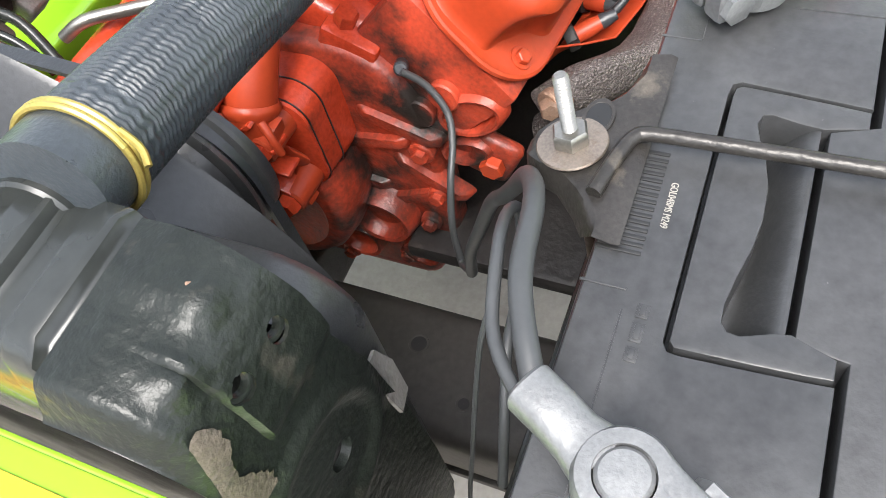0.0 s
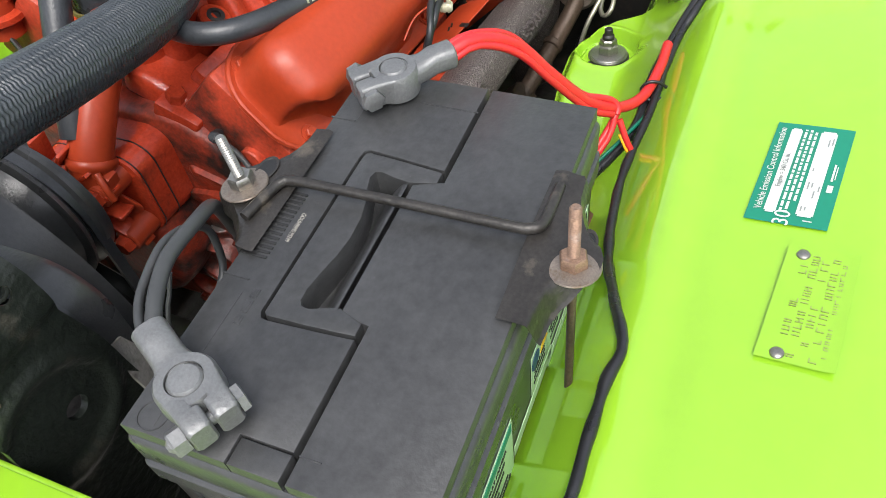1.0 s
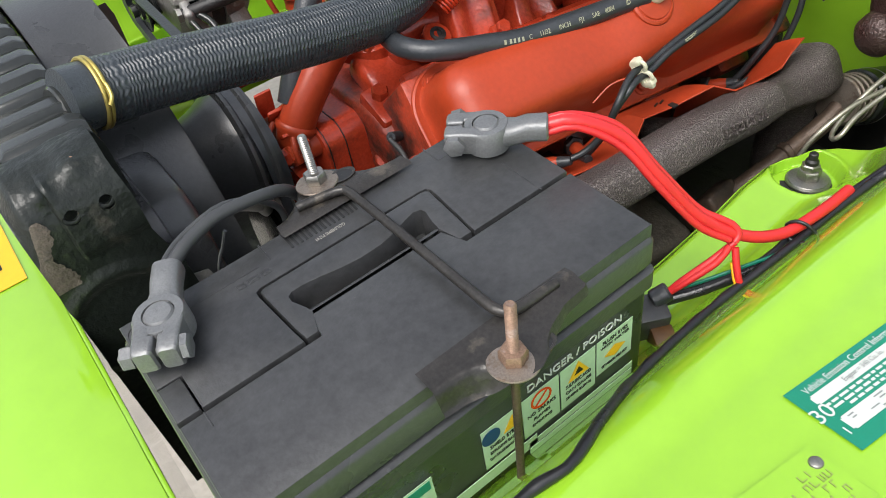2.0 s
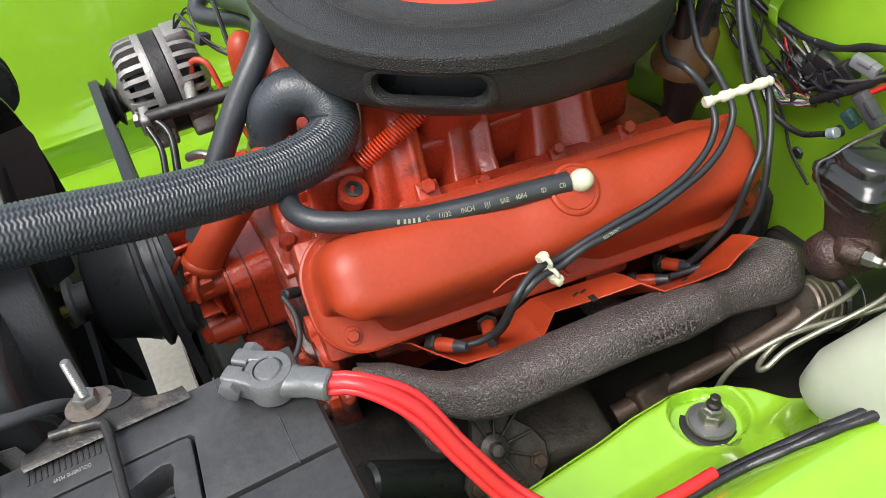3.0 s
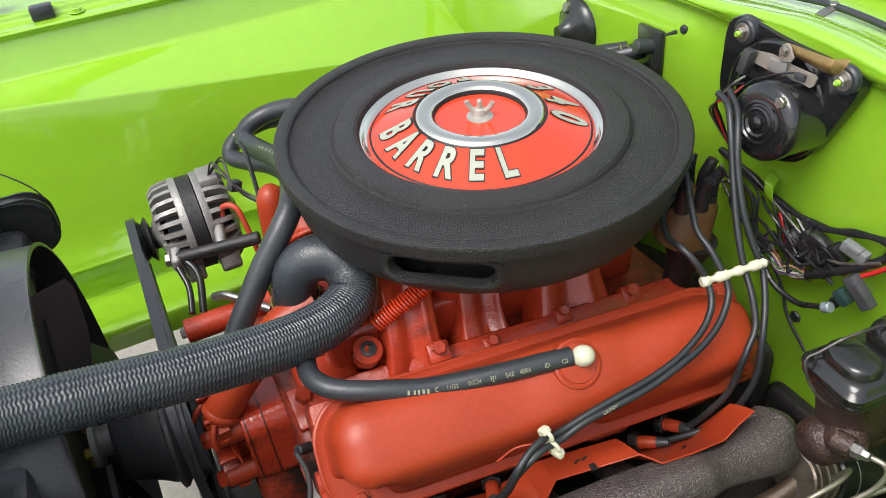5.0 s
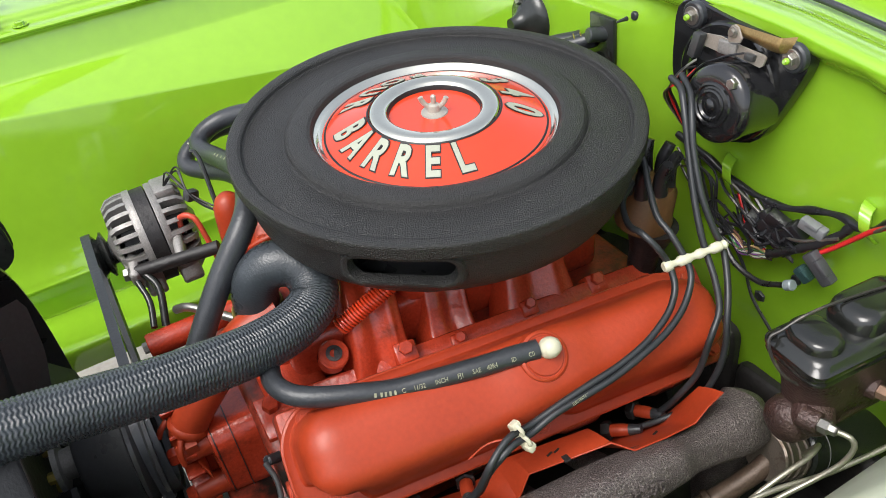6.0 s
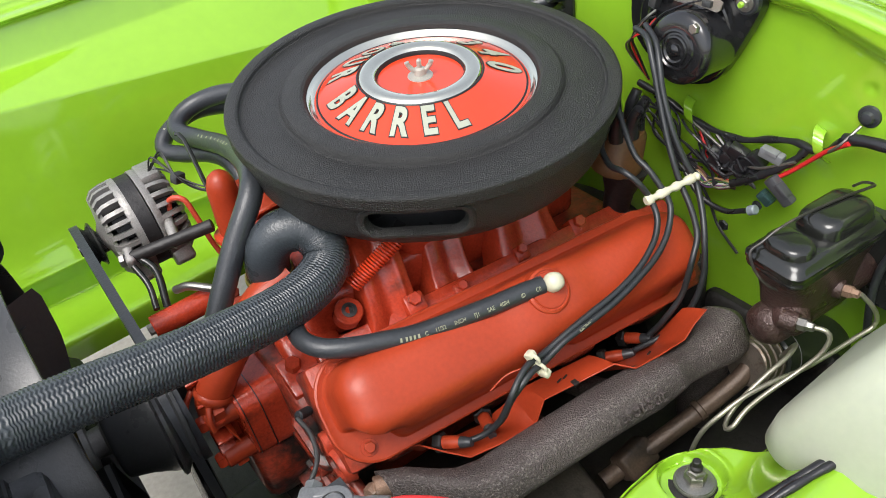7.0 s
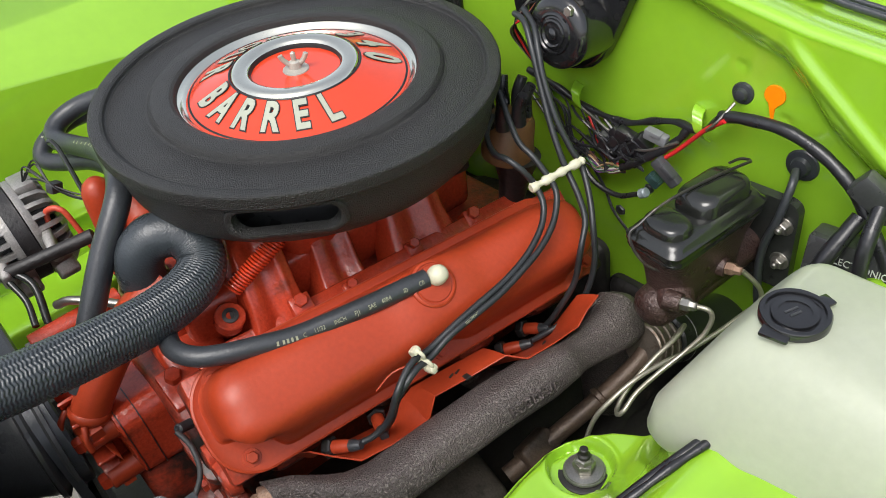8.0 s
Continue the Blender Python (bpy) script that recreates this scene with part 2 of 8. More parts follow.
def span(a, b, n):
    return [a + (b - a) * i / n for i in range(n + 1)]


def smooth_step(a, b, x):
    t = min(1, max(0, (x - a) / (b - a)))
    return t * t * (3 - 2 * t)


def interp(table, x):
    """Straight lines between (x, value) pairs."""
    if x <= table[0][0]:
        return table[0][1]
    for (a, p), (b, q) in zip(table, table[1:]):
        if x <= b:
            return p + (q - p) * (x - a) / (b - a)
    return table[-1][1]


def text_mesh(words, size, depth=0.0003, spacing=1.0):
    """Built-in font lettering as a mesh in its own xy plane, standing up by depth."""
    curve = bpy.data.curves.new("lettering", "FONT")
    curve.body, curve.size, curve.extrude, curve.align_x, curve.align_y = words, size, depth, "CENTER", "CENTER"
    curve.space_character, curve.resolution_u = spacing, 3
    ob = bpy.data.objects.new("lettering", curve)
    me = bpy.data.meshes.new_from_object(ob)
    bpy.data.objects.remove(ob)
    return me


def lettering(name, words, m, size, mat, parent, depth=0.0003, squeeze=1.0, bold=0.0):
    me = text_mesh(words, size, depth)
    bm = bmesh.new()
    bm.from_mesh(me)
    bmesh.ops.transform(bm, matrix=m @ Matrix.Diagonal((squeeze, 1, 1, 1)), verts=bm.verts)
    return part(name, bm, mat, parent, smooth=False)


def bar(name, m, w, h, mat, parent, depth=0.0004):
    """A flat printed bar."""
    bm = bmesh.new()
    box(bm, m, w, h, depth, 0)
    return part(name, bm, mat, parent, smooth=False)


def hose(name, points, r, mat, label, category="hose", parent=None, segs=14, step=0.006, group=""):
    bm = bmesh.new()
    tube(bm, points, r, segs, step)
    if parent:
        return part(name, bm, mat, parent, label)
    return single(name, bm, mat, label, category, group)


# ---- structure ----
bm = bmesh.new()
box(bm, pose(0.4, 0.4, -0.05), 60, 60, 0.1, 0)
single("ground", bm, CONCRETE, "pale weathered concrete floor under the car", "floor", kind="structure")


def near_edge(x):
    """How far the driver's side apron reaches towards the engine."""
    return interp(((-0.4, 0.0), (0.2, 0.004), (0.28, 0.010), (0.40, 0.014), (0.44, 0.019), (0.48, 0.020), (0.505, 0.014), (0.525, 0.004), (0.54, -0.008), (0.552, -0.024), (0.562, -0.040), (0.86, -0.045)), x)


def near_apron(x, y):
    """Height of the driver's side inner fender."""
    z = 0.622 + 0.097 * smooth_step(-0.035, -0.132, y) + 0.012 * smooth_step(-0.14, -0.26, y) + 0.09 * smooth_step(-0.33, -0.46, y)
    tower = math.exp(-((x - 0.47) / 0.13) ** 4) * smooth_step(-0.10, -0.05, y)
    z += 0.008 * tower
    z -= 0.012 * math.exp(-((y + 0.150) / 0.012) ** 2) * smooth_step(-0.2, 0.0, x) * 0.25
    return z


bm = bmesh.new()
HOLE, HOLE_R = Vector((0.490, -0.018, 0)), 0.0315


def apron_point(x, w):
    y = near_edge(x) + (-0.47 - near_edge(x)) * w
    z = near_apron(x, y)
    d = (Vector((x, y, 0)) - HOLE).length
    z -= 0.015 * (1 - smooth_step(HOLE_R - 0.002, HOLE_R + 0.002, d)) - 0.0015 * math.exp(-((d - HOLE_R - 0.004) / 0.003) ** 2)
    edge = smooth_step(0.03, 0.0, w)
    return Vector((x, y, z - 0.012 * edge * edge))


def apron_sheet(x, w):
    if w >= 0:
        return apron_point(x, w)
    p = apron_point(x, 0)
    return Vector((x, p.y + 0.004 - 0.012 * w, p.z + w * 0.33))


sheet(bm, apron_sheet, span(-0.35, 0.44, 90) + span(0.4416, 0.5504, 68) + span(0.556, 0.848, 40), [-1, -0.5, -0.08] + span(0, 0.135, 44) + span(0.14, 1, 56), 0.002)
single("inner_fender", bm, GREEN, "glossy lime green inner fender panel beside the battery", "fender", kind="structure")

bm = bmesh.new()
profile = [(1.42, 0.958), (1.30, 0.950), (1.20, 0.942), (1.172, 0.938), (1.166, 0.930), (1.160, 0.9265), (1.140, 0.9240), (1.130, 0.9225), (1.1265, 0.9200), (1.1290, 0.9165), (1.134, 0.913), (1.132, 0.900), (1.124, 0.875), (1.117, 0.8565), (1.1135, 0.8520), (1.108, 0.8500), (1.08, 0.8466), (1.05, 0.8430), (1.030, 0.8411), (1.0235, 0.8405), (1.0208, 0.8390), (1.0194, 0.8360), (1.0184, 0.831), (1.012, 0.80), (1.00, 0.74), (0.972, 0.62), (0.952, 0.575), (0.9475, 0.567), (0.949, 0.560), (0.958, 0.535), (0.962, 0.508), (0.961, 0.502), (0.955, 0.500), (0.90, 0.499), (0.862, 0.498), (0.852, 0.4965), (0.849, 0.490), (0.848, 0.475), (0.848, 0.455)]
line = spline([(0, y, z) for y, z in profile], 0.002)


def far_point(x, i):
    p = line[i]
    z = p.z - 0.13 * (x - 0.005) * smooth_step(0.56, 0.80, p.z) * (1 - min(1, max(0, (p.y - 1.022) / 0.09)))
    y = p.y + 0.02 * math.exp(-((x - 0.30) / 0.10) ** 2) * smooth_step(0.80, 0.6, p.z) * smooth_step(0.50, 0.56, p.z)
    return Vector((x, y, z))


sheet(bm, far_point, span(-0.35, 0.848, 50), range(len(line)), 0.002)
single("inner_fender", bm, GREEN, "glossy lime green inner fender on the far side of the engine", "fender", kind="structure")

bumper = thing("hood_bumper", (0.10, 1.155, 0.926), "black rubber hood bumper on the fender lip", "bumper")
bm = bmesh.new()
box(bm, pose(0.100, 1.158, 0.936), 0.036, 0.026, 0.022, 0.003)
part("block", bm, RUBBER, bumper)
bm = bmesh.new()
bolt_head(bm, pose(0.152, 1.150, 0.9255), 0.008, 0.005, 0.013)
part("fender_screw", bm, GREEN, bumper)

RIDGE = ((-0.5, 0.74), (-0.088, 0.800), (-0.039, 0.834), (-0.005, 0.872), (0.02, 0.894), (0.06, 0.908), (0.09, 0.917), (0.14, 0.930), (0.45, 0.944), (1.3, 0.93))


def cowl_drop(y):
    """How much the cowl rises or falls along the car's width."""
    return interp(((-0.42, -0.085), (0.0, -0.034), (0.10, -0.014), (0.175, -0.004), (0.24, 0.005), (0.30, 0.009), (0.36, 0.005), (0.414, 0.0), (1.3, 0.0)), y)


def firewall_x(y, z):
    """Pressed shape of the firewall."""
    x = 0.850 - 0.016 * smooth_step(-0.006, 0.016, z - interp(RIDGE, y))
    x -= 0.0045 * math.exp(-((z - interp(RIDGE, y)) / 0.008) ** 2) * smooth_step(0.16, 0.08, y)
    fold = 0.901 + 0.845 * y
    x -= 0.0050 * math.exp(-((z - fold) / 0.010) ** 2) * smooth_step(0.03, -0.01, y)
    x += 0.010 * smooth_step(0.60, 0.52, z)
    x -= 0.008 * math.exp(-((y - 0.045) / 0.03) ** 2) * smooth_step(0.66, 0.72, z) * smooth_step(0.86, 0.80, z) * 0.6
    x -= 0.010 * smooth_step(0.40, 0.46, y) * smooth_step(0.95, 0.90, z)
    x -= 0.05 * smooth_step(-0.12, -0.30, y) ** 2
    x -= 0.06 * smooth_step(0.92, 1.10, y) ** 2
    for dy, dz in ((0.066, 0.868), (0.012, 0.822)):
        d = math.hypot(y - dy, z - dz)
        x += 0.0025 * math.exp(-(d / 0.0055) ** 2)
    return x


bm = bmesh.new()
def firewall_point(y, z):
    z += cowl_drop(y) * smooth_step(0.80, 0.955, z)
    return Vector((firewall_x(y, z), y, z))


sheet(bm, firewall_point, span(-0.42, 0.30, 200) + span(0.31, 1.3, 60), span(0.15, 0.60, 12) + span(0.61, 0.955, 100), 0.002)
firewall = single("firewall", bm, GREEN, "lime green steel firewall with pressed ridges", "firewall", kind="structure")

bm = bmesh.new()
cowl_line = spline([(0.838, 0, 0.950), (0.838, 0, 0.957), (0.845, 0, 0.962), (0.87, 0, 0.960), (0.885, 0, 0.957), (0.905, 0, 0.956), (0.94, 0, 0.958), (0.99, 0, 0.975)], 0.004)
sheet(bm, lambda y, i: Vector((cowl_line[i].x, y, cowl_line[i].z + cowl_drop(y))), span(-0.42, 1.3, 90), range(len(cowl_line)), 0.002)
single("cowl", bm, GREEN, "lime green cowl edge above the firewall", "cowl", kind="structure")
bm = bmesh.new()
tube(bm, [(0.90, y, 0.9640 + cowl_drop(y)) for y in span(-0.4, 1.3, 60)], 0.0038, 12, 0.02)
single("cowl_seal", bm, RUBBER, "black rubber hood seal along the cowl", "seal")
bm = bmesh.new()
sheet(bm, lambda y, x: Vector((x, y, 0.980 + 0.5 * (x - 0.93) + cowl_drop(y))), span(-0.4, 1.3, 8), span(0.945, 1.02, 4), 0.004)
single("wiper_cowl_panel", bm, BLACK_PAINT, "dark panel below the windscreen", "panel", kind="structure")
bm = bmesh.new()
tube(bm, [(0.918, y, 0.9615 + cowl_drop(y)) for y in span(-0.4, 0.10, 20)], 0.0032, 10, 0.02)
single("washer_tube", bm, RUBBER, "thin black washer tube beside the hood seal", "tube")
clip = thing("seal_clip", (0.90, 0.03, 0.93), "bright zinc clip round the seal and tube", "clip", "seal clips")
bm = bmesh.new()
box(bm, pose(0.908, 0.032, 0.966 + cowl_drop(0.032)), 0.034, 0.024, 0.009, 0.002)
part("clip_band", bm, STEEL, clip)
clip = thing("seal_clip", (0.90, 0.295, 0.957), "small zinc clip holding the seal", "clip", "seal clips")
bm = bmesh.new()
box(bm, pose(0.892, 0.296, 0.9695, 0, -14, 0), 0.024, 0.012, 0.002, 0.0006)
part("clip_plate", bm, STEEL, clip)
bm = bmesh.new()
bolt_head(bm, pose(0.900, 0.296, 0.9725, 0, -14, 0), 0.005, 0.004)
part("screw", bm, STEEL, clip)

# core support in front of the battery and radiator
support = thing("radiator_support", (-0.15, 0.1, 0.3), "lime green radiator support panel, chipped along its edge", "support")
bm = bmesh.new()
box(bm, pose(-0.140, 0.26, 0.53), 0.004, 1.10, 0.40, 0.001)
part("panel", bm, GREEN, support)
bm = bmesh.new()
box(bm, pose(-0.181, 0.26, 0.732), 0.122, 1.10, 0.004, 0.0015)
part("top_flange", bm, GREEN, support)
bm = bmesh.new()
box(bm, pose(-0.122, 0.26, 0.716, 0, 12, 0), 0.004, 1.10, 0.034, 0.0015)
part("lip", bm, GREEN, support)
bm = bmesh.new()
box(bm, pose(-0.165, 0.345, 0.7351), 0.062, 0.14, 0.0006, 0)
sticker = single("warning_sticker", bm, YELLOW, "yellow warning sticker on the radiator support", "sticker")
for k in range(3):
    bar("print_bar", pose(-0.149 - 0.008 * k, 0.345, 0.7357), 0.003, 0.09 - 0.012 * k, FLAT_BLACK, sticker, 0.0003)

# dark chassis below
chassis = thing("frame_rail", (0.3, 0.08, 0.2), "grimy dark frame rail under the exhaust", "frame")
bm = bmesh.new()
box(bm, pose(0.3, 0.05, 0.33), 1.1, 0.09, 0.14, 0.01)
part("rail", bm, DARK, chassis)
cross = thing("cross_member", (0.175, 0.42, 0.2), "dusty black steel cross member under the engine", "cross member")
bm = bmesh.new()
box(bm, pose(0.130, 0.30, 0.265), 0.15, 0.51, 0.10, 0.022, 4)
part("beam", bm, DUSTY, cross)
# Dark block added to keep the gap beside the engine dark.
bm = bmesh.new()
box(bm, pose(0.205, 0.66, 0.255), 0.19, 0.34, 0.10, 0.022, 4)
part("gap_block", bm, DARK, cross)
bm = bmesh.new()
box(bm, pose(0.075, 0.30, 0.222), 0.05, 0.51, 0.012, 0.004)
part("flange", bm, DUSTY, cross)
for x, y, r in ((0.150, 0.322, 0.010), (0.10, 0.25, 0.007)):
    bm = bmesh.new()
    lathe(bm, pose(x, y, 0.3145), [(r + 0.002, 0), (r + 0.0015, 0.001), (r, 0.001), (r * 0.9, 0.0008)], 20, False)
    part("hole_rim", bm, DUSTY, cross)
    # A flat black disc on the solid beam paints the hole's dark inside.
    bm = bmesh.new()
    lathe(bm, pose(x, y, 0.3152), [(r, 0), (0.0005, 0)], 20, False)
    part("hole_dark", bm, FLAT_BLACK, cross)
# Dark bell housing, added unseen for the shade behind the engine.
bell = thing("bell_housing", (0.80, 0.44, 0.3), "dark bell housing set in for the shade behind the engine", "bell housing")
bm = bmesh.new()
lathe(bm, frame_of((0.735, 0.44, 0.36), (0, 1, 0), (1, 0, 0)), [(0.215, 0), (0.22, 0.006), (0.22, 0.03), (0.205, 0.05), (0.20, 0.12)], 40)
part("casting", bm, DARK, bell)
# Two dark pads take the place of shade on the lower firewall.
bm = bmesh.new()
box(bm, pose(0.838, 0.475, 0.345, 0, 0, 0), 0.03, 0.48, 0.40, 0.02, 3)
box(bm, pose(0.838, 0.10, 0.33, 0, 0, 0), 0.03, 0.26, 0.34, 0.02, 3)
part("firewall_shade", bm, DARK, bell, "dark pads put in for the shade on the lower firewall")
bm = bmesh.new()
box(bm, pose(0.35, 0.84, 0.32), 0.9, 0.08, 0.12, 0.01)
single("frame_rail", bm, DARK, "dark frame rail on the far side", "frame")
gearbox = thing("steering_box", (0.36, 0.08, 0.45), "grimy cast steering box below the exhaust manifold", "steering box")
GRIME = material("grimy_grey_casting", (0.070, 0.060, 0.050), 0.45, metal=0.2, vary=0.45, scale=30, bump=0.6, bump_scale=160, dirt_glint=(0.020, 0.016, 0.013), dirt_glint_scale=26, dirt_glint_from=0.50)
bm = bmesh.new()
box(bm, pose(0.425, 0.135, 0.462, 8, 12, -6), 0.12, 0.09, 0.08, 0.018, 3)
part("housing", bm, GRIME, gearbox)
SB = frame_of((0.350, 0.112, 0.522), (1, 0.05, -0.12), (0, -0.72, 0.69))
outline = [(-0.010, 0.058), (0.004, 0.056), (0.016, 0.036), (0.042, 0.006), (0.050, -0.012), (0.046, -0.034), (0.024, -0.050), (0.006, -0.052), (-0.022, -0.044), (-0.042, -0.034), (-0.044, -0.022), (-0.030, 0.0), (-0.018, 0.030)]
bm = bmesh.new()
plate(bm, SB, outline, 0.010, 0.002)
lid_plate = part("side_cover", bm, GRIME, gearbox, "grimy ribbed side cover")
bm = bmesh.new()
lathe(bm, SB @ pose(-0.004, 0.004, 0.010), [(0.017, 0), (0.015, 0.006), (0.008, 0.009), (0.006, 0.017), (0.002, 0.018)], 24)
part("hub", bm, GRIME, lid_plate)
for k in range(7):
    bm = bmesh.new()
    box(bm, SB @ pose(-0.004, 0.004, 0, 0, 0, -100 + 34 * k) @ pose(0.026, 0, 0.012), 0.034, 0.0026, 0.007, 0.001)
    part("rib", bm, GRIME, lid_plate)
for x, y in ((-0.003, 0.048), (0.036, -0.026), (0.008, -0.042), (-0.034, -0.026)):
    bm = bmesh.new()
    bolt_head(bm, SB @ pose(x, y, 0.010), 0.0075, 0.006, 0.010)
    part("cover_bolt", bm, RUSTY, lid_plate)
bm = bmesh.new()
cylinder(bm, (0.215, 0.120, 0.560), (0.318, 0.120, 0.478), 0.024, 28, 0.004)
part("hose_end", bm, BLACK_PAINT, gearbox, "black cylinder beside the box")
# Dark sheet added so no bright floor shows in the shaded gap below.
bm = bmesh.new()
box(bm, pose(0.525, 0.15, 0.40, 0, 4, 0), 0.65, 0.37, 0.02, 0.006)
single("under_exhaust_sheet", bm, DARK, "dark sheet added below the exhaust to keep the gap in shade", "shield")

# ---- engine ----
AXIS = Vector((1, -0.07, -0.07)).normalized()
BANK = frame_of((0.264, 0.22, 0.645), AXIS, (0, -0.7071, 0.7071))
LID = frame_of((0.538, 0.441, 0.889), (1, 0, 0), (0.012, -0.078, 1))

engine = thing("engine_block", (0.45, 0.44, 0.3), "orange painted V8 engine block, grimy in its corners", "engine")
bm = bmesh.new()
box(bm, pose(0.50, 0.45, 0.47, 0, 0, 0), 0.52, 0.24, 0.34, 0.02, 3)
box(bm, BANK @ pose(0.25, 0.03, -0.16), 0.50, 0.10, 0.16, 0.012)
part("block", bm, GREASY, engine)
bm = bmesh.new()
box(bm, BANK @ pose(0.235, 0.042, -0.055), 0.525, 0.122, 0.104, 0.006)
part("cylinder_head", bm, GREASY, engine)
for k in range(4):
    bm = bmesh.new()
    box(bm, BANK @ pose(0.05 + 0.125 * k, -0.018, -0.065), 0.06, 0.03, 0.05, 0.01)
    part("port_boss", bm, GREASY, engine)
for h in (-0.05, -0.085):
    bm = bmesh.new()
    cylinder(bm, BANK @ Vector((-0.035, 0.02, h)), BANK @ Vector((0.0, 0.02, h)), 0.014)
    part("end_boss", bm, GREASY, engine)
bm = bmesh.new()
loops = []
for x, k in ((0.262, 1.0), (0.240, 1.0), (0.234, 0.985), (0.230, 0.95)):
    loops.append([Vector((x, 0.43 + (y - 0.43) * k, 0.50 + (z - 0.50) * k)) for y, z in round_rect(0.290, 0.335, 0.585, 0.665, 0.085, 10)])
loft(bm, loops)
front = part("front_cover", bm, GREASY, engine, "oil-stained orange timing cover")
for y, z, r, deep in ((0.362, 0.452, 0.034, 0.024), (0.405, 0.392, 0.028, 0.018), (0.330, 0.395, 0.022, 0.016)):
    bm = bmesh.new()
    lathe(bm, frame_of((0.232, y, z), (0, 1, 0), (-1, 0, 0)), [(r * 1.15, -0.004), (r * 1.02, deep * 0.7), (r * 0.94, deep), (r * 0.80, deep * 0.96), (r * 0.72, deep * 0.5), (r * 0.60, deep * 0.35), (0.001, deep * 0.3)], 32)
    part("cast_ring", bm, GREASY, front, "grease-blackened cast ring")
bm = bmesh.new()
lathe(bm, frame_of((0.180, 0.462, 0.508), (0, 1, 0), (-1, 0, 0)), [(0.096, -0.06), (0.098, -0.02), (0.095, 0.0), (0.088, 0.007), (0.075, 0.009), (0.068, 0.004), (0.03, 0.004)], 64)
part("cover_drum", bm, GREASY, engine, "orange painted round pump backing")
for y, z, turn in ((0.318, 0.585, 20), (0.352, 0.560, -8), (0.300, 0.520, 35), (0.325, 0.485, -25), (0.385, 0.500, 10)):
    bm = bmesh.new()
    m = frame_of((0.236, y, z), (0, math.cos(radians(turn)), math.sin(radians(turn))), (-1, 0, 0))
    loft(bm, [[m @ Vector((u * k, v * k, h)) for u, v in round_rect(-0.040, -0.007, 0.040, 0.007, 0.006, 4)] for h, k in ((-0.004, 1.1), (0.007, 1.0), (0.012, 0.8))])
    part("cover_rib", bm, GREASY, front)
for y, z, r in ((0.300, 0.560, 0.012), (0.312, 0.450, 0.011), (0.352, 0.375, 0.011), (0.430, 0.350, 0.011), (0.295, 0.500, 0.010)):
    bm = bmesh.new()
    cylinder(bm, (0.222, y, z), (0.25, y, z), r, 16)
    bolt_head(bm, frame_of((0.222, y, z), (0, 1, 0.3), (-1, 0, 0)), 0.0075, 0.006)
    part("cover_lug", bm, GREASY, front)
# front face of the cylinder head: cored openings and a bolt ear
for y, z, a, b, turn in ((0.252, 0.607, 0.026, 0.017, -28), (0.262, 0.560, 0.020, 0.012, -20)):
    bm = bmesh.new()
    m = frame_of((0.238, y, z), (0, -math.cos(radians(turn)), -math.sin(radians(turn))), (-1, 0, 0))
    loft(bm, [[m @ Vector((a * k * math.cos(t), b * k * math.sin(t), h)) for t in span(0, 2 * math.pi, 28)[:-1]] for h, k in ((-0.006, 1.35), (0.004, 1.25), (0.007, 1.12), (0.006, 1.0), (-0.004, 0.92), (-0.010, 0.80))], True, True)
    part("cored_opening", bm, GREASY, engine, "greasy cored opening in the head")
bm = bmesh.new()
box(bm, pose(0.244, 0.240, 0.551, 25, 0, 0), 0.016, 0.042, 0.052, 0.008, 3)
part("head_ear", bm, GREASY, engine)
bm = bmesh.new()
bolt_head(bm, frame_of((0.235, 0.238, 0.551), (0, 1, 0.3), (-1, 0, 0)), 0.011, 0.010)
part("ear_bolt", bm, ORANGE, engine)
FAR_BANK = frame_of((0.335, 0.655, 0.655), AXIS, (0, 0.7071, 0.7071))
bm = bmesh.new()
box(bm, FAR_BANK @ pose(0.24, -0.04, -0.055), 0.525, 0.122, 0.104, 0.006)
part("cylinder_head", bm, GREASY, engine)
bm = bmesh.new()
cylinder(bm, (0.150, 0.597, 0.632), (0.27, 0.597, 0.632), 0.017)
part("boss", bm, ORANGE_CAST, engine)
bm = bmesh.new()
bolt_head(bm, frame_of((0.150, 0.597, 0.632), (0, 1, 0), (-1, 0, 0)), 0.008, 0.007)
part("boss_bolt", bm, STEEL, engine)
bm = bmesh.new()
box(bm, pose(0.56, 0.44, 0.20), 0.42, 0.22, 0.18, 0.03)
part("oil_pan", bm, DARK, engine)


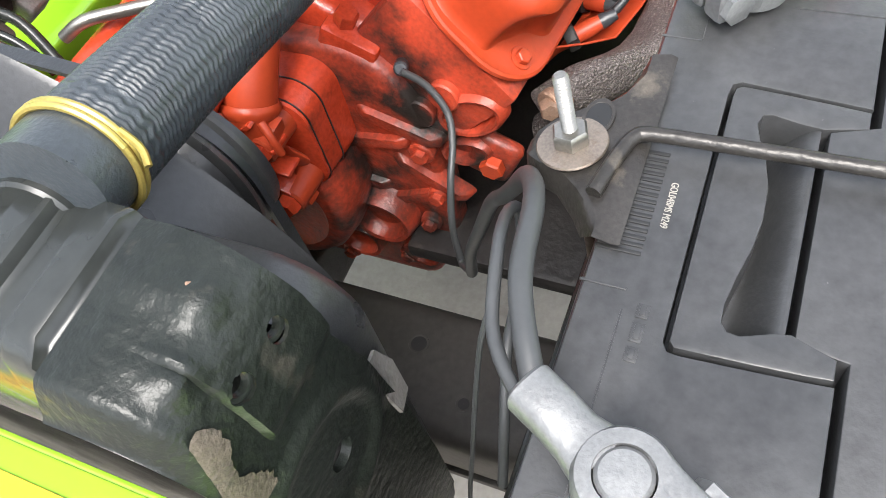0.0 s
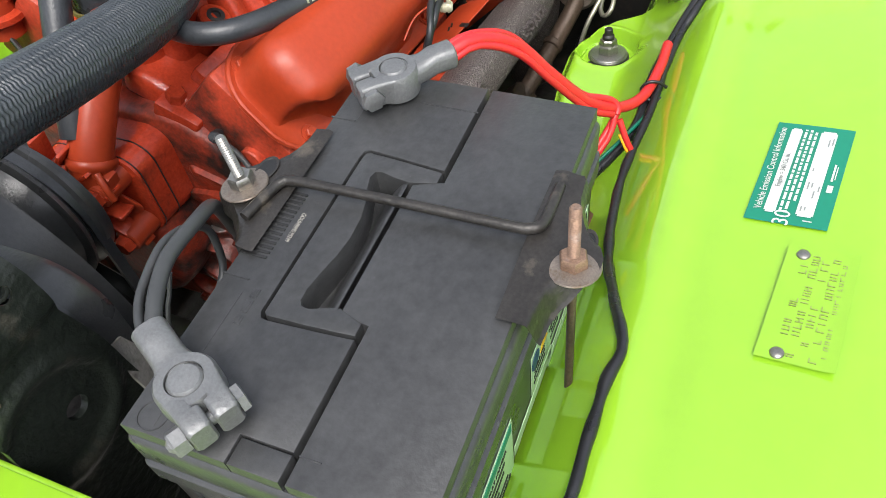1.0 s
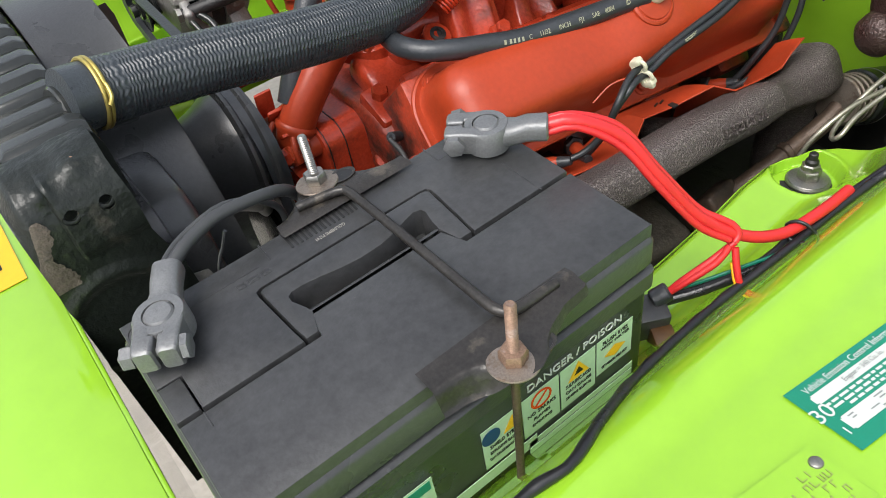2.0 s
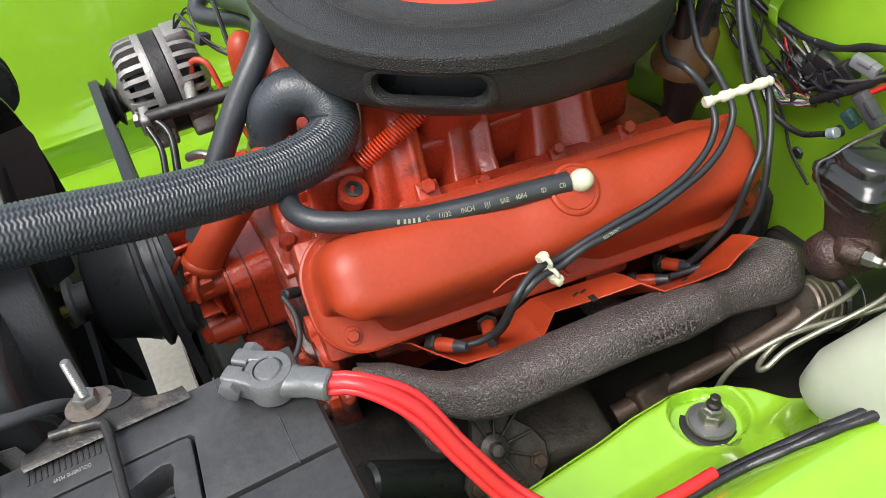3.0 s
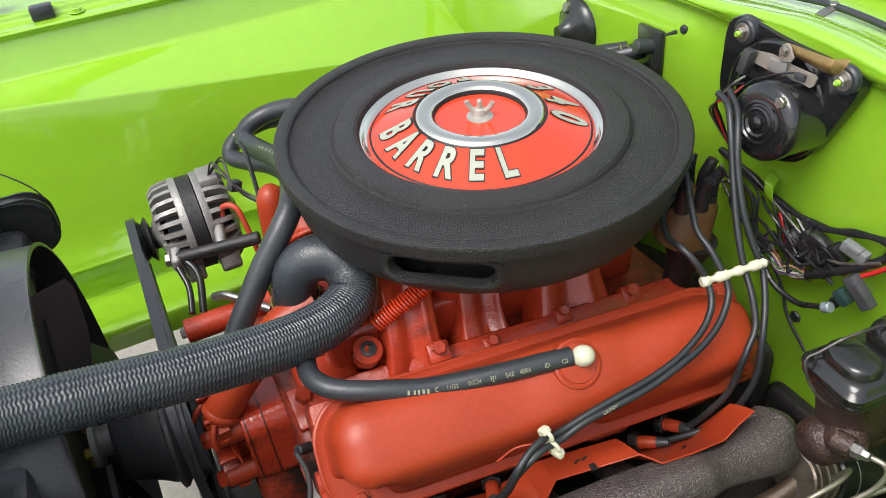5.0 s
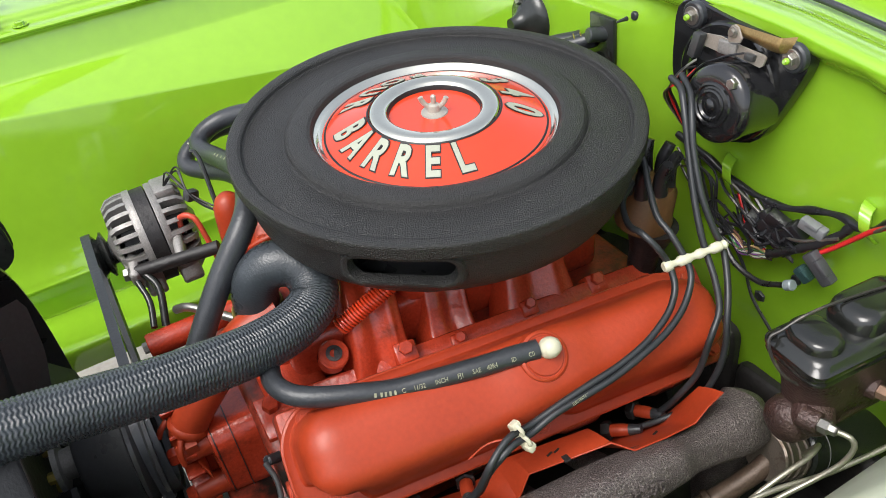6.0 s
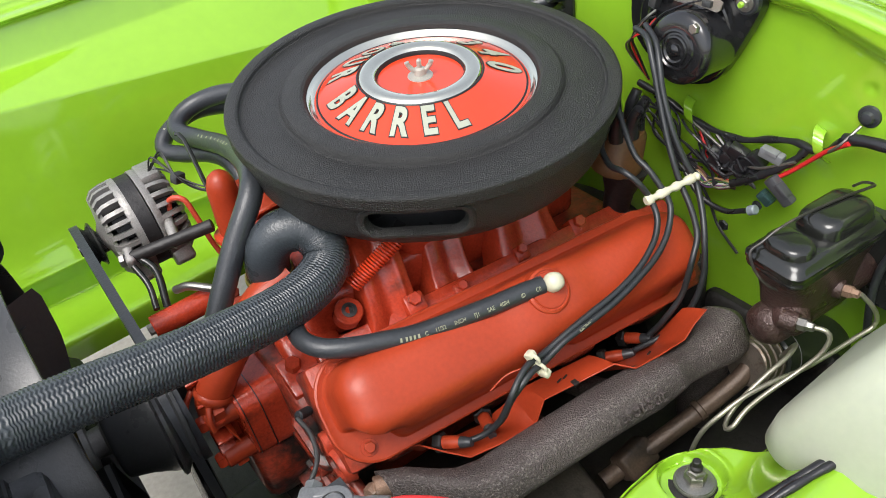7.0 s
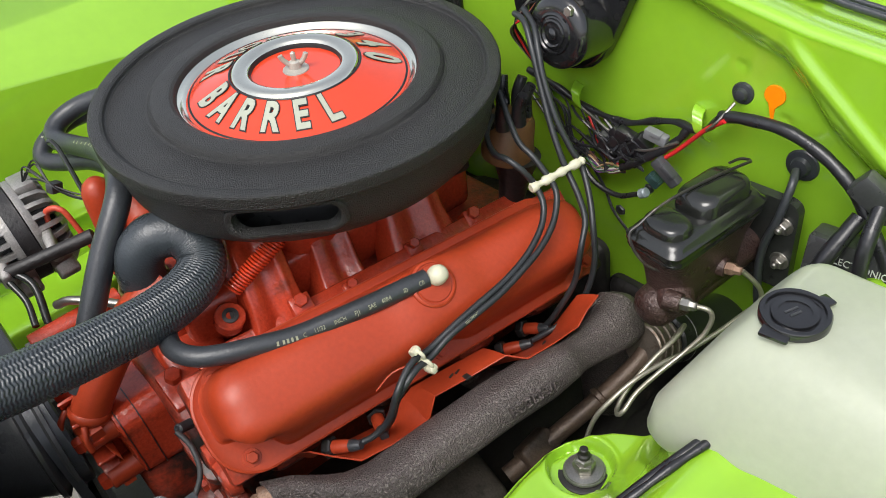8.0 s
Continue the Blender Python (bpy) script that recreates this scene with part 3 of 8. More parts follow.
def valve_cover(bank, label, sign):
    """Pressed steel cover: rolled flange, domed shell, corner bolts in their dents."""
    ob = thing("valve_cover", bank @ Vector((0.24, 0.04 * sign, 0)), label, "valve cover", "valve covers")
    v0, v1 = (-0.02, 0.105) if sign > 0 else (-0.105, 0.02)
    bm = bmesh.new()
    k = 10
    loops = []
    for inset, h, r in ((0, 0.001, .050), (-0.001, 0.003, .050), (-0.0005, 0.0058, .050), (0.0015, 0.0068, .049), (0.0035, 0.0060, .048), (0.0090, 0.0058, .046)):
        loops.append([bank @ Vector((u, v, h)) for u, v in round_rect(-0.032 + inset, v0 + inset, 0.476 - inset, v1 - inset, r, k)])
    loft(bm, loops)
    part("flange", bm, ORANGE, ob)
    bm = bmesh.new()
    loops = []
    dents = [(-0.002, v0 + 0.016, 0.5, 0.87, 0.025), (0.235, v0 + 0.010, 0.0, 1.0, 0.012), (0.470, v0 + 0.016, -0.5, 0.87, 0.026)] if sign > 0 else []
    for inset, h, r in ((0.0085, 0.005, .034), (0.0105, 0.0075, .034), (0.0118, 0.014, .033), (0.0130, 0.026, .032), (0.0145, 0.040, .031), (0.0168, 0.052, .030), (0.0205, 0.0615, .028), (0.0270, 0.0690, .024), (0.037, 0.0735, .017), (0.047, 0.0750, .010), (0.053, 0.0755, .007), (0.058, 0.0757, .003), (0.0624, 0.0758, .00005)):
        outline = round_rect(-0.032 + inset, v0 + inset, 0.476 - inset, v1 - inset, r, k)
        fine = []
        for i, (a, b) in enumerate(zip(outline, outline[1:] + outline[:1])):
            n = {k: 84, 2 * k + 1: 8, 3 * k + 2: 84, 4 * k + 3: 8}.get(i, 1)
            fine += [(a[0] + (b[0] - a[0]) * i / n, a[1] + (b[1] - a[1]) * i / n) for i in range(n)]
        loop = []
        for u, v in fine:
            for du, dv, wu, wv, deep in dents:
                push = deep * math.exp(-(math.hypot(u - du, v - dv) / 0.029) ** 3) * (1 - smooth_step(0.030, 0.066, h))
                u, v = u + wu * push, v + wv * push
            h2 = h
            if sign > 0:
                v += 0.009 * min(1.0, h / 0.06) * smooth_step(v0 + 0.055, v0 + 0.012, v)
                swell = math.exp(-((u - 0.236) / 0.050) ** 4 - ((v - 0.056) / 0.036) ** 4) * smooth_step(0.03, 0.066, h)
                v, h2 = v + 0.010 * swell * smooth_step(0.05, 0.085, v), h + 0.0055 * swell
            loop.append(bank @ Vector((u, v, h2 - 0.004 * smooth_step(0.40, -0.02, u) * (h > 0.06))))
        loops.append(loop)
    loft(bm, loops, True, False)
    bmesh.ops.remove_doubles(bm, verts=[v for v in bm.verts if v.is_boundary], dist=0.0005)
    part("shell", bm, ORANGE, ob)
    for u, v in ((0.0, 0.0), (0.234, -0.006), (0.468, 0.0), (0.0, 0.088), (0.468, 0.088)):
        bm = bmesh.new()
        bolt_head(bm, bank @ pose(u, v * sign, 0.006), 0.0065, 0.005, 0.0095)
        part("cover_bolt", bm, ORANGE, ob)
    return ob


near_cover = valve_cover(BANK, "orange painted pressed steel valve cover, satin with a breather grommet", 1)
valve_cover(FAR_BANK, "orange painted valve cover on the far bank", -1)
PCV = Vector((0.508, 0.196, 0.735))
seat = BANK.inverted() @ PCV
bm = bmesh.new()
lathe(bm, BANK @ Matrix.Translation((seat.x - 0.004, seat.y - 0.006, 0.0765)), [(0.0275, -0.004), (0.0258, 0.0045), (0.0240, 0.0060), (0.0228, 0.0062), (0.0220, 0.0050), (0.0205, 0.0048), (0.0196, 0.0062), (0.001, 0.0066)], 48)
part("breather_boss", bm, ORANGE, near_cover)

# water pump
pump = thing("water_pump", (0.17, 0.43, 0.5), "orange painted cast water pump with long bolt bosses", "water pump")
bm = bmesh.new()
loops = []
for x, k, near in ((0.160, 0.86, 0.404), (0.163, 0.93, 0.398), (0.168, 0.95, 0.396), (0.174, 0.955, 0.394), (0.177, 0.965, 0.376), (0.179, 0.97, 0.366), (0.196, 0.99, 0.366), (0.204, 1.0, 0.366), (0.226, 1.02, 0.366), (0.262, 1.04, 0.366)):
    loops.append([Vector((x, 0.430 + (y - 0.430) * k, 0.598 + (z - 0.598) * k)) for y, z in round_rect(near, 0.546, 0.480, 0.651, 0.024, 10)])
loft(bm, loops)
part("housing", bm, ORANGE_CAST, pump)
bm = bmesh.new()
plate(bm, frame_of((0.166, 0.0, 0.0), (0, 1, 0), (-1, 0, 0)), [(y, -z) for y, z in ((0.376, 0.648), (0.392, 0.655), (0.47, 0.655), (0.47, 0.545), (0.392, 0.543), (0.376, 0.552), (0.380, 0.574), (0.396, 0.578), (0.410, 0.588), (0.415, 0.599), (0.410, 0.610), (0.396, 0.618), (0.380, 0.622))], 0.014, 0.002)
part("arched_web", bm, ORANGE, pump, smooth=False)
for z, y in ((0.631, 0.391), (0.566, 0.388)):
    bm = bmesh.new()
    lathe(bm, frame_of((0.142, y, z), (0, 1, 0), (1, 0.02, 0)), [(0.012, 0), (0.0140, 0.002), (0.0145, 0.02), (0.0165, 0.05), (0.018, 0.09)], 24)
    part("boss", bm, ORANGE, pump)
    bm = bmesh.new()
    lathe(bm, frame_of((0.142, y, z), (0, 1, 0.2), (-1, 0, 0)), [(0.0108, -0.001), (0.0112, 0.001), (0.0108, 0.007), (0.0085, 0.0098), (0.002, 0.0102)], 6)
    part("boss_bolt", bm, ORANGE_CAST, pump, "orange bolt worn bare on its edges")
for x, k in ((0.182, 0.978), (0.203, 1.006)):
    bm = bmesh.new()
    loft(bm, [[Vector((x + d, 0.430 + (y - 0.430) * k * 1.008, 0.598 + (z - 0.598) * k * 1.008)) for y, z in round_rect(0.366, 0.546, 0.480, 0.651, 0.024, 10)] for d in (0, 0.0011)])
    part("gasket", bm, DARK, pump)
for k in range(7):
    bm = bmesh.new()
    a = radians(100 + 22 * k)
    box(bm, frame_of((0.152, 0.45 + 0.06 * math.cos(a), 0.615 + 0.06 * math.sin(a)), (-1, 0, 0), (0, -math.sin(a), math.cos(a))), 0.020, 0.034, 0.004, 0.001)
    part("rib", bm, ORANGE_CAST, pump)
bm = bmesh.new()
tube(bm, [(0.300, 0.41, 0.748), (0.262, 0.41, 0.738), (0.225, 0.406, 0.715), (0.196, 0.403, 0.690), (0.175, 0.402, 0.668), (0.163, 0.402, 0.650), (0.160, 0.404, 0.632)], 0.0212, 28)
part("inlet_elbow", bm, ORANGE, pump)
bm = bmesh.new()
lathe(bm, pose(0.165, 0.402, 0.654, 0, 32, 0), [(0.0216, -0.005), (0.0240, -0.001), (0.0242, 0.003), (0.0221, 0.006)], 32)
part("elbow_bead", bm, ORANGE, pump)
bm = bmesh.new()
loft(bm, [[Vector((x, 0.408 + r * math.cos(a), z + 0.4 * r * math.sin(a))) for a in span(0, 2 * math.pi, 24)[:-1]] for x, z, r in ((0.160, 0.646, 0.022), (0.158, 0.632, 0.026), (0.160, 0.615, 0.033), (0.166, 0.60, 0.040))])
part("elbow_foot", bm, ORANGE, pump)
hose("lug", [(0.152, 0.384, 0.656), (0.146, 0.375, 0.645), (0.146, 0.373, 0.630)], 0.0035, ORANGE, "", parent=pump)
hose("lug", [(0.146, 0.415, 0.664), (0.136, 0.410, 0.658), (0.131, 0.408, 0.650)], 0.0035, ORANGE, "", parent=pump)

# pulley, fan and belts
PUMP_AXIS = frame_of((0.10, 0.452, 0.628), (0, 1, 0), (-1, 0.03, 0.05))
pulley = thing("pulley", (0.10, 0.455, 0.612), "glossy black water pump pulley with a deep cup", "pulley")
bm = bmesh.new()
lathe(bm, PUMP_AXIS, [(0.070, -0.026), (0.0815, -0.025), (0.0815, -0.021), (0.071, -0.0135), (0.0815, -0.006), (0.0825, -0.002), (0.079, 0.0), (0.070, 0.0012)], 72, False)
part("rim", bm, BLACK_PLASTIC, pulley)
bm = bmesh.new()
lathe(bm, PUMP_AXIS, [(0.0740, 0.0010), (0.0725, 0.006), (0.0670, 0.016), (0.0615, 0.028), (0.0575, 0.040), (0.0545, 0.050), (0.0510, 0.0545), (0.046, 0.0560), (0.02, 0.0565), (0.001, 0.0565)], 72, False)
part("cup", bm, BLACK_PLASTIC, pulley)
bm = bmesh.new()
lathe(bm, PUMP_AXIS @ pose(0, 0.170, -0.012), [(0.07, -0.02), (0.085, -0.018), (0.075, -0.008), (0.085, 0.0), (0.06, 0.004), (0.02, 0.006)], 48)
single("crank_pulley", bm, BLACK_PAINT, "black crankshaft pulley low on the engine", "pulley")
fan = thing("cooling_fan", (0.055, 0.457, 0.614), "black engine cooling fan with steel blades and zinc hub bolts", "fan")
bm = bmesh.new()
lathe(bm, PUMP_AXIS, [(0.022, 0.054), (0.024, 0.057), (0.019, 0.060), (0.018, 0.074), (0.030, 0.075), (0.030, 0.081), (0.014, 0.084)], 32)
part("hub", bm, ALUMINIUM, fan)
for k in range(4):
    bm = bmesh.new()
    bolt_head(bm, PUMP_AXIS @ pose(0, 0, 0, 0, 0, 90 * k + 20) @ pose(0.023, 0, 0.081), 0.007, 0.008)
    part("hub_bolt", bm, BRASS, fan)
for turn in (-74, -2, 70, 142):
    bm = bmesh.new()
    m = PUMP_AXIS @ pose(0, 0, 0.078, 0, 0, turn)

    def blade(r, w):
        half = (0.022 + 0.022 * smooth_step(0.04, 0.14, r)) * (1 - 0.16 * smooth_step(0.178, 0.192, r))
        twist = radians(-40)
        return m @ Vector((r, w * half * math.cos(twist), w * half * math.sin(twist) + 0.002 * (1 - w * w)))
    sheet(bm, blade, span(0.03, 0.192, 24), span(-1, 1, 8), 0.0022)
    part("blade", bm, DULL, fan)
    bm = bmesh.new()
    loft(bm, [[m @ pose(0, 0, 0.001, -40, 0, 0) @ Vector((0.03 + 0.135 * t, 0.020 * (1 - 0.72 * t * t) * y, 0.0050 * (1 - 0.6 * t * t) * z)) for y, z in ((-1, 0), (-0.8, 1), (0.8, 1), (1, 0), (0.8, -1), (-0.8, -1))] for t in span(0, 0.98, 10)])
    part("blade_arm", bm, DULL, fan)


def belt(name, circles, x, width, label):
    """A V belt round two pulleys whose (y, z, radius) are given."""
    (y1, z1, r1), (y2, z2, r2) = circles
    d = math.hypot(y2 - y1, z2 - z1)
    base = math.atan2(z2 - z1, y2 - y1)
    off = math.acos((r1 - r2) / d)
    pts = []
    for i in range(25):
        a = base + off + (2 * math.pi - 2 * off) * i / 24
        pts.append((y1 + r1 * math.cos(a), z1 + r1 * math.sin(a)))
    for i in range(17):
        a = base - off + 2 * off * i / 16
        pts.append((y2 + r2 * math.cos(a), z2 + r2 * math.sin(a)))
    bm = bmesh.new()
    n = len(pts)
    cy, cz = (y1 + y2) / 2, (z1 + z2) / 2
    rings = []
    for dx, t in ((-width / 2, 0.004), (width / 2, 0.004), (width * 0.3, -0.004), (-width * 0.3, -0.004)):
        ring = []
        for i, (y, z) in enumerate(pts):
            (ya, za), (yb, zb) = pts[i - 1], pts[(i + 1) % n]
            nv = Vector((zb - za, -(yb - ya))).normalized()
            ring.append(bm.verts.new((x + dx, y + nv.x * t, z + nv.y * t)))
        rings.append(ring)
    for a, b in zip(rings, rings[1:] + rings[:1]):
        for i in range(n):
            bm.faces.new((a[i], a[(i + 1) % n], b[(i + 1) % n], b[i]))
    return single(name, bm, RUBBER, label, "belt")


belt("fan_belt", ((0.452, 0.627, 0.074), (0.756, 0.696, 0.030)), 0.1265, 0.012, "black rubber fan belt to the alternator")
belt("fan_belt", ((0.452, 0.627, 0.074), (0.455, 0.445, 0.080)), 0.116, 0.011, "black rubber belt down to the crankshaft")

# alternator
ORANGE_LEAD = material("orange_red_sleeve", (0.48, 0.06, 0.03), 0.4, vary=0.15, scale=30)
alt = thing("alternator", (0.2, 0.74, 0.62), "grey cast aluminium alternator with cooling slots and a dark core", "alternator")
ALT = frame_of((0.206, 0.748, 0.694), (0, 0, 1), (1, 0, 0))
bm = bmesh.new()
lathe(bm, ALT, [(0.062, -0.014), (0.0715, -0.012), (0.0720, 0.010), (0.062, 0.012)], 64)
part("core", bm, DARK, alt, "dark laminated steel core")
for side, name in ((-1, "front_housing"), (1, "rear_housing")):
    bm = bmesh.new()
    lathe(bm, ALT, [(0.064, side * 0.012), (0.0735, side * 0.012), (0.0735, side * 0.021), (0.0715, side * 0.024), (0.064, side * 0.024)], 64)
    lathe(bm, ALT, [(0.060, side * 0.054), (0.050, side * 0.0605), (0.024, side * 0.064), (0.014, side * 0.070)], 44)
    shell = part(name, bm, ALUMINIUM, alt)
    bm = bmesh.new()
    lathe(bm, ALT, [(0.056, side * 0.012), (0.054, side * 0.046), (0.03, side * 0.055)], 32)
    part("winding", bm, DARK, alt)
    segs = 26
    for i in range(segs):
        a = 2 * math.pi * i / segs
        m = ALT @ pose(0, 0, 0, 0, 0, math.degrees(a))
        low = math.cos(a) < -0.35
        wide = 0.0092 if low else 0.0032
        bm = bmesh.new()
        loops = []
        for r0, r1, z in ((0.058, 0.0730, 0.016), (0.058, 0.0725, 0.034), (0.054, 0.0695, 0.050), (0.044, 0.060, 0.060)):
            loops.append([m @ Vector((r0, -wide, side * z)), m @ Vector((r1, -wide, side * z)), m @ Vector((r1, wide, side * z)), m @ Vector((r0, wide, side * z))])
        loft(bm, loops)
        part("fin", bm, ALUMINIUM, shell)
for x, w in ((0.178, 0.030), (0.236, 0.034)):
    bm = bmesh.new()
    box(bm, pose(x, 0.700, 0.650, -38, 0, 0), w, 0.030, 0.048, 0.005, 3)
    part("foot", bm, ALUMINIUM, alt)
bm = bmesh.new()
box(bm, ALT @ pose(0.066, 0.0, 0.038), 0.016, 0.05, 0.032, 0.004)
part("terminal_block", bm, ALUMINIUM, alt)
bm = bmesh.new()
lathe(bm, frame_of((0.124, 0.752, 0.686), (0, 0, 1), (1, 0, 0)), [(0.034, -0.012), (0.035, -0.010), (0.026, -0.0035), (0.035, 0.003), (0.034, 0.006), (0.018, 0.010), (0.016, 0.03)], 40)
part("pulley", bm, BLACK_PAINT, alt)
bm = bmesh.new()
lathe(bm, frame_of((0.113, 0.752, 0.686), (0, 0, 1), (-1, 0, 0)), [(0.016, 0), (0.016, 0.004), (0.010, 0.006), (0.009, 0.014)], 24)
part("pulley_nut", bm, BLACK_PAINT, alt)
bm = bmesh.new()
cylinder(bm, (0.150, 0.672, 0.688), (0.285, 0.625, 0.706), 0.0095, 20)
part("pivot_tube", bm, DARK, alt)
for x, y, z in ((0.160, 0.682, 0.688), (0.232, 0.672, 0.697)):
    bm = bmesh.new()
    box(bm, pose(x, y, z, 20, 0, -12), 0.016, 0.05, 0.03, 0.006, 3)
    part("mounting_ear", bm, ALUMINIUM, alt)
bm = bmesh.new()
bolt_head(bm, frame_of((0.149, 0.672, 0.688), (0, 0, 1), (-1, 0.25, 0)), 0.010, 0.008)
part("pivot_bolt", bm, STEEL, alt)
for pts, r in (([(0.155, 0.66, 0.68), (0.160, 0.63, 0.66), (0.152, 0.597, 0.64)], 0.005), ([(0.165, 0.668, 0.690), (0.180, 0.64, 0.67), (0.168, 0.605, 0.63)], 0.006)):
    hose("support_arm", pts, r, BLACK_PAINT, "", parent=alt)
hose("red_lead", [(0.245, 0.70, 0.705), (0.25, 0.69, 0.735), (0.268, 0.675, 0.735), (0.275, 0.665, 0.70), (0.280, 0.655, 0.66), (0.290, 0.64, 0.62)], 0.0044, ORANGE_LEAD, "orange-red charging lead", parent=alt)
for k in range(5):
    rnd = random.Random(k)
    hose("thin_lead", [(0.245, 0.735, 0.765), (0.255 + rnd.uniform(0, .02), 0.73, 0.785 + rnd.uniform(-.02, .008)), (0.275, 0.70 + rnd.uniform(-.01, .01), 0.765), (0.30, 0.67, 0.745 + rnd.uniform(-.008, .008)), (0.35, 0.62, 0.735)], 0.0014, FLAT_BLACK, "thin dark wire", parent=alt, segs=6)
bm = bmesh.new()
box(bm, pose(0.278, 0.70, 0.757, 10, 20, 30), 0.022, 0.014, 0.016, 0.003)
part("plug", bm, BLACK_PLASTIC, alt)
alt.location += Vector((0.008, 0.004, 0.010))
alt.scale = (0.88, 0.95, 0.97)

filler = thing("oil_filler", (0.305, 0.62, 0.69), "orange painted domed oil filler tube behind the heater hoses", "oil filler")
bm = bmesh.new()
lathe(bm, pose(0.305, 0.622, 0.700, 0, 4, 0), [(0.020, -0.03), (0.0205, 0.060), (0.0195, 0.074), (0.015, 0.086), (0.008, 0.092), (0.0005, 0.094)], 32)
part("tube", bm, ORANGE, filler)
bm = bmesh.new()
lathe(bm, pose(0.305, 0.622, 0.700, 0, 4, 0), [(0.027, -0.012), (0.029, -0.010), (0.029, -0.004), (0.021, -0.001)], 32)
part("flange", bm, ORANGE_CAST, filler)

# intake manifold, thermostat housing, carburettor
intake = thing("intake_manifold", (0.47, 0.44, 0.64), "orange painted cast intake manifold with ribbed runners", "intake manifold")
bm = bmesh.new()
box(bm, pose(0.50, 0.445, 0.685, 0, 3, 0), 0.42, 0.16, 0.07, 0.015, 3)
box(bm, pose(0.53, 0.44, 0.745, 0, 0, 0), 0.20, 0.15, 0.09, 0.02, 3)
box(bm, pose(0.505, 0.318, 0.660, 42, 3, -4), 0.46, 0.040, 0.020, 0.004)
part("plenum", bm, ORANGE_CAST, intake)
RUN = ((0.44, 0.776), (0.405, 0.768), (0.378, 0.752), (0.356, 0.726), (0.338, 0.696), (0.324, 0.668), (0.316, 0.648))


def runner(x0, x1, lean, crease, sink=0.0):
    """One broad cast branch sweeping from the plenum to its flange, rounded over its sides, with a soft ridge and hollow."""
    bm = bmesh.new()
    line = spline([(0, y, z) for y, z in RUN], 0.006)

    def point(i, w):
        p = line[i]
        a, c = line[max(i - 1, 0)], line[min(i + 1, len(line) - 1)]
        n = Vector((0, -(c - a).z, (c - a).y)).normalized()
        n = -n if n.z < 0 else n
        t = i / (len(line) - 1)
        flare = 1 + 0.20 * smooth_step(0.5, 1.0, t) ** 2 - 0.16 * smooth_step(0.55, 0.1, t)
        mid, half = (x0 + x1) / 2 + lean * (t - 0.7), (x1 - x0) / 2 * flare
        side = max(0.0, abs(w) - 0.55) / 0.45
        up = 0.008 - sink * smooth_step(1.0, 0.7, t) - 0.040 * side ** 2.6
        up -= 0.008 * math.exp(-((w - crease) / 0.24) ** 2) * smooth_step(0.15, 0.45, t) * smooth_step(1.0, 0.8, t)
        up += 0.004 * math.exp(-((w - crease - 0.42) / 0.12) ** 2) * smooth_step(0.2, 0.5, t)
        return Vector((mid + half * (w - 0.18 * w * side), p.y, p.z)) + n * up
    sheet(bm, point, range(len(line)), span(-1, 1, 52), 0.003)
    return part("runner", bm, ORANGE_CAST, intake)


runner(0.338, 0.428, -0.030, -0.05)
runner(0.436, 0.516, -0.034, 0.10, 0.016)
runner(0.534, 0.654, -0.030, -0.10, 0.006)
for x, y, z, s in ((0.405, 0.326, 0.690, 1.0), (0.470, 0.322, 0.672, 0.8), (0.566, 0.322, 0.672, 0.8), (0.662, 0.318, 0.664, 1.0)):
    bm = bmesh.new()
    box(bm, pose(x, y, z - 0.004, 42, 3, -4), 0.026 * s, 0.024 * s, 0.026, 0.003)
    bolt_head(bm, frame_of((x, y - 0.006, z + 0.009), (1, 0, 0), (0, -0.67, 0.74)), 0.0085 * s, 0.007)
    part("manifold_lug", bm, ORANGE_CAST, intake)
# Dark-stained web stands in for the shade deep between the runners.
bm = bmesh.new()
box(bm, pose(0.487, 0.350, 0.640, 20, 0, 0), 0.11, 0.07, 0.012, 0.003)
part("valley_web", bm, GREASY, intake, "dark web put in for the shaded gap between the runners")
bm = bmesh.new()
box(bm, pose(0.285, 0.37, 0.665, 25, 0, 0), 0.07, 0.10, 0.035, 0.010, 3)
cylinder(bm, (0.33, 0.352, 0.70), (0.332, 0.342, 0.716), 0.017, 24)
box(bm, pose(0.255, 0.352, 0.655, 25, 0, 0), 0.04, 0.05, 0.03, 0.004)
part("front_casting", bm, ORANGE_CAST, intake)
bm = bmesh.new()
lathe(bm, frame_of((0.332, 0.342, 0.716), (1, 0, 0), (0, -0.5, 0.87)), [(0.009, 0), (0.009, 0.002), (0.005, 0.0025), (0.004, -0.004)], 20)
part("threaded_hole", bm, DARK, intake)
bm = bmesh.new()
bolt_head(bm, pose(0.252, 0.355, 0.672, 25, 0, 0), 0.010, 0.012)
part("manifold_bolt", bm, ORANGE_CAST, intake)
thermo = thing("thermostat_housing", (0.29, 0.43, 0.69), "orange painted thermostat housing under the radiator hose", "thermostat housing")
bm = bmesh.new()
lathe(bm, pose(0.292, 0.43, 0.69, 0, 0, 0), [(0.045, 0), (0.045, 0.014), (0.034, 0.022), (0.026, 0.034), (0.024, 0.06)], 32)
part("neck", bm, ORANGE_CAST, thermo)
for a in (60, 240, 330):
    bm = bmesh.new()
    bolt_head(bm, pose(0.292 + 0.038 * math.cos(radians(a)), 0.43 + 0.038 * math.sin(radians(a)), 0.704), 0.008, 0.009)
    part("flange_bolt", bm, ORANGE, thermo)
carb = thing("carburettor", (0.53, 0.44, 0.78), "dark carburettor below the air cleaner with brass linkage", "carburettor")
bm = bmesh.new()
box(bm, pose(0.53, 0.44, 0.805), 0.17, 0.12, 0.05, 0.01)
part("body", bm, DARK, carb)
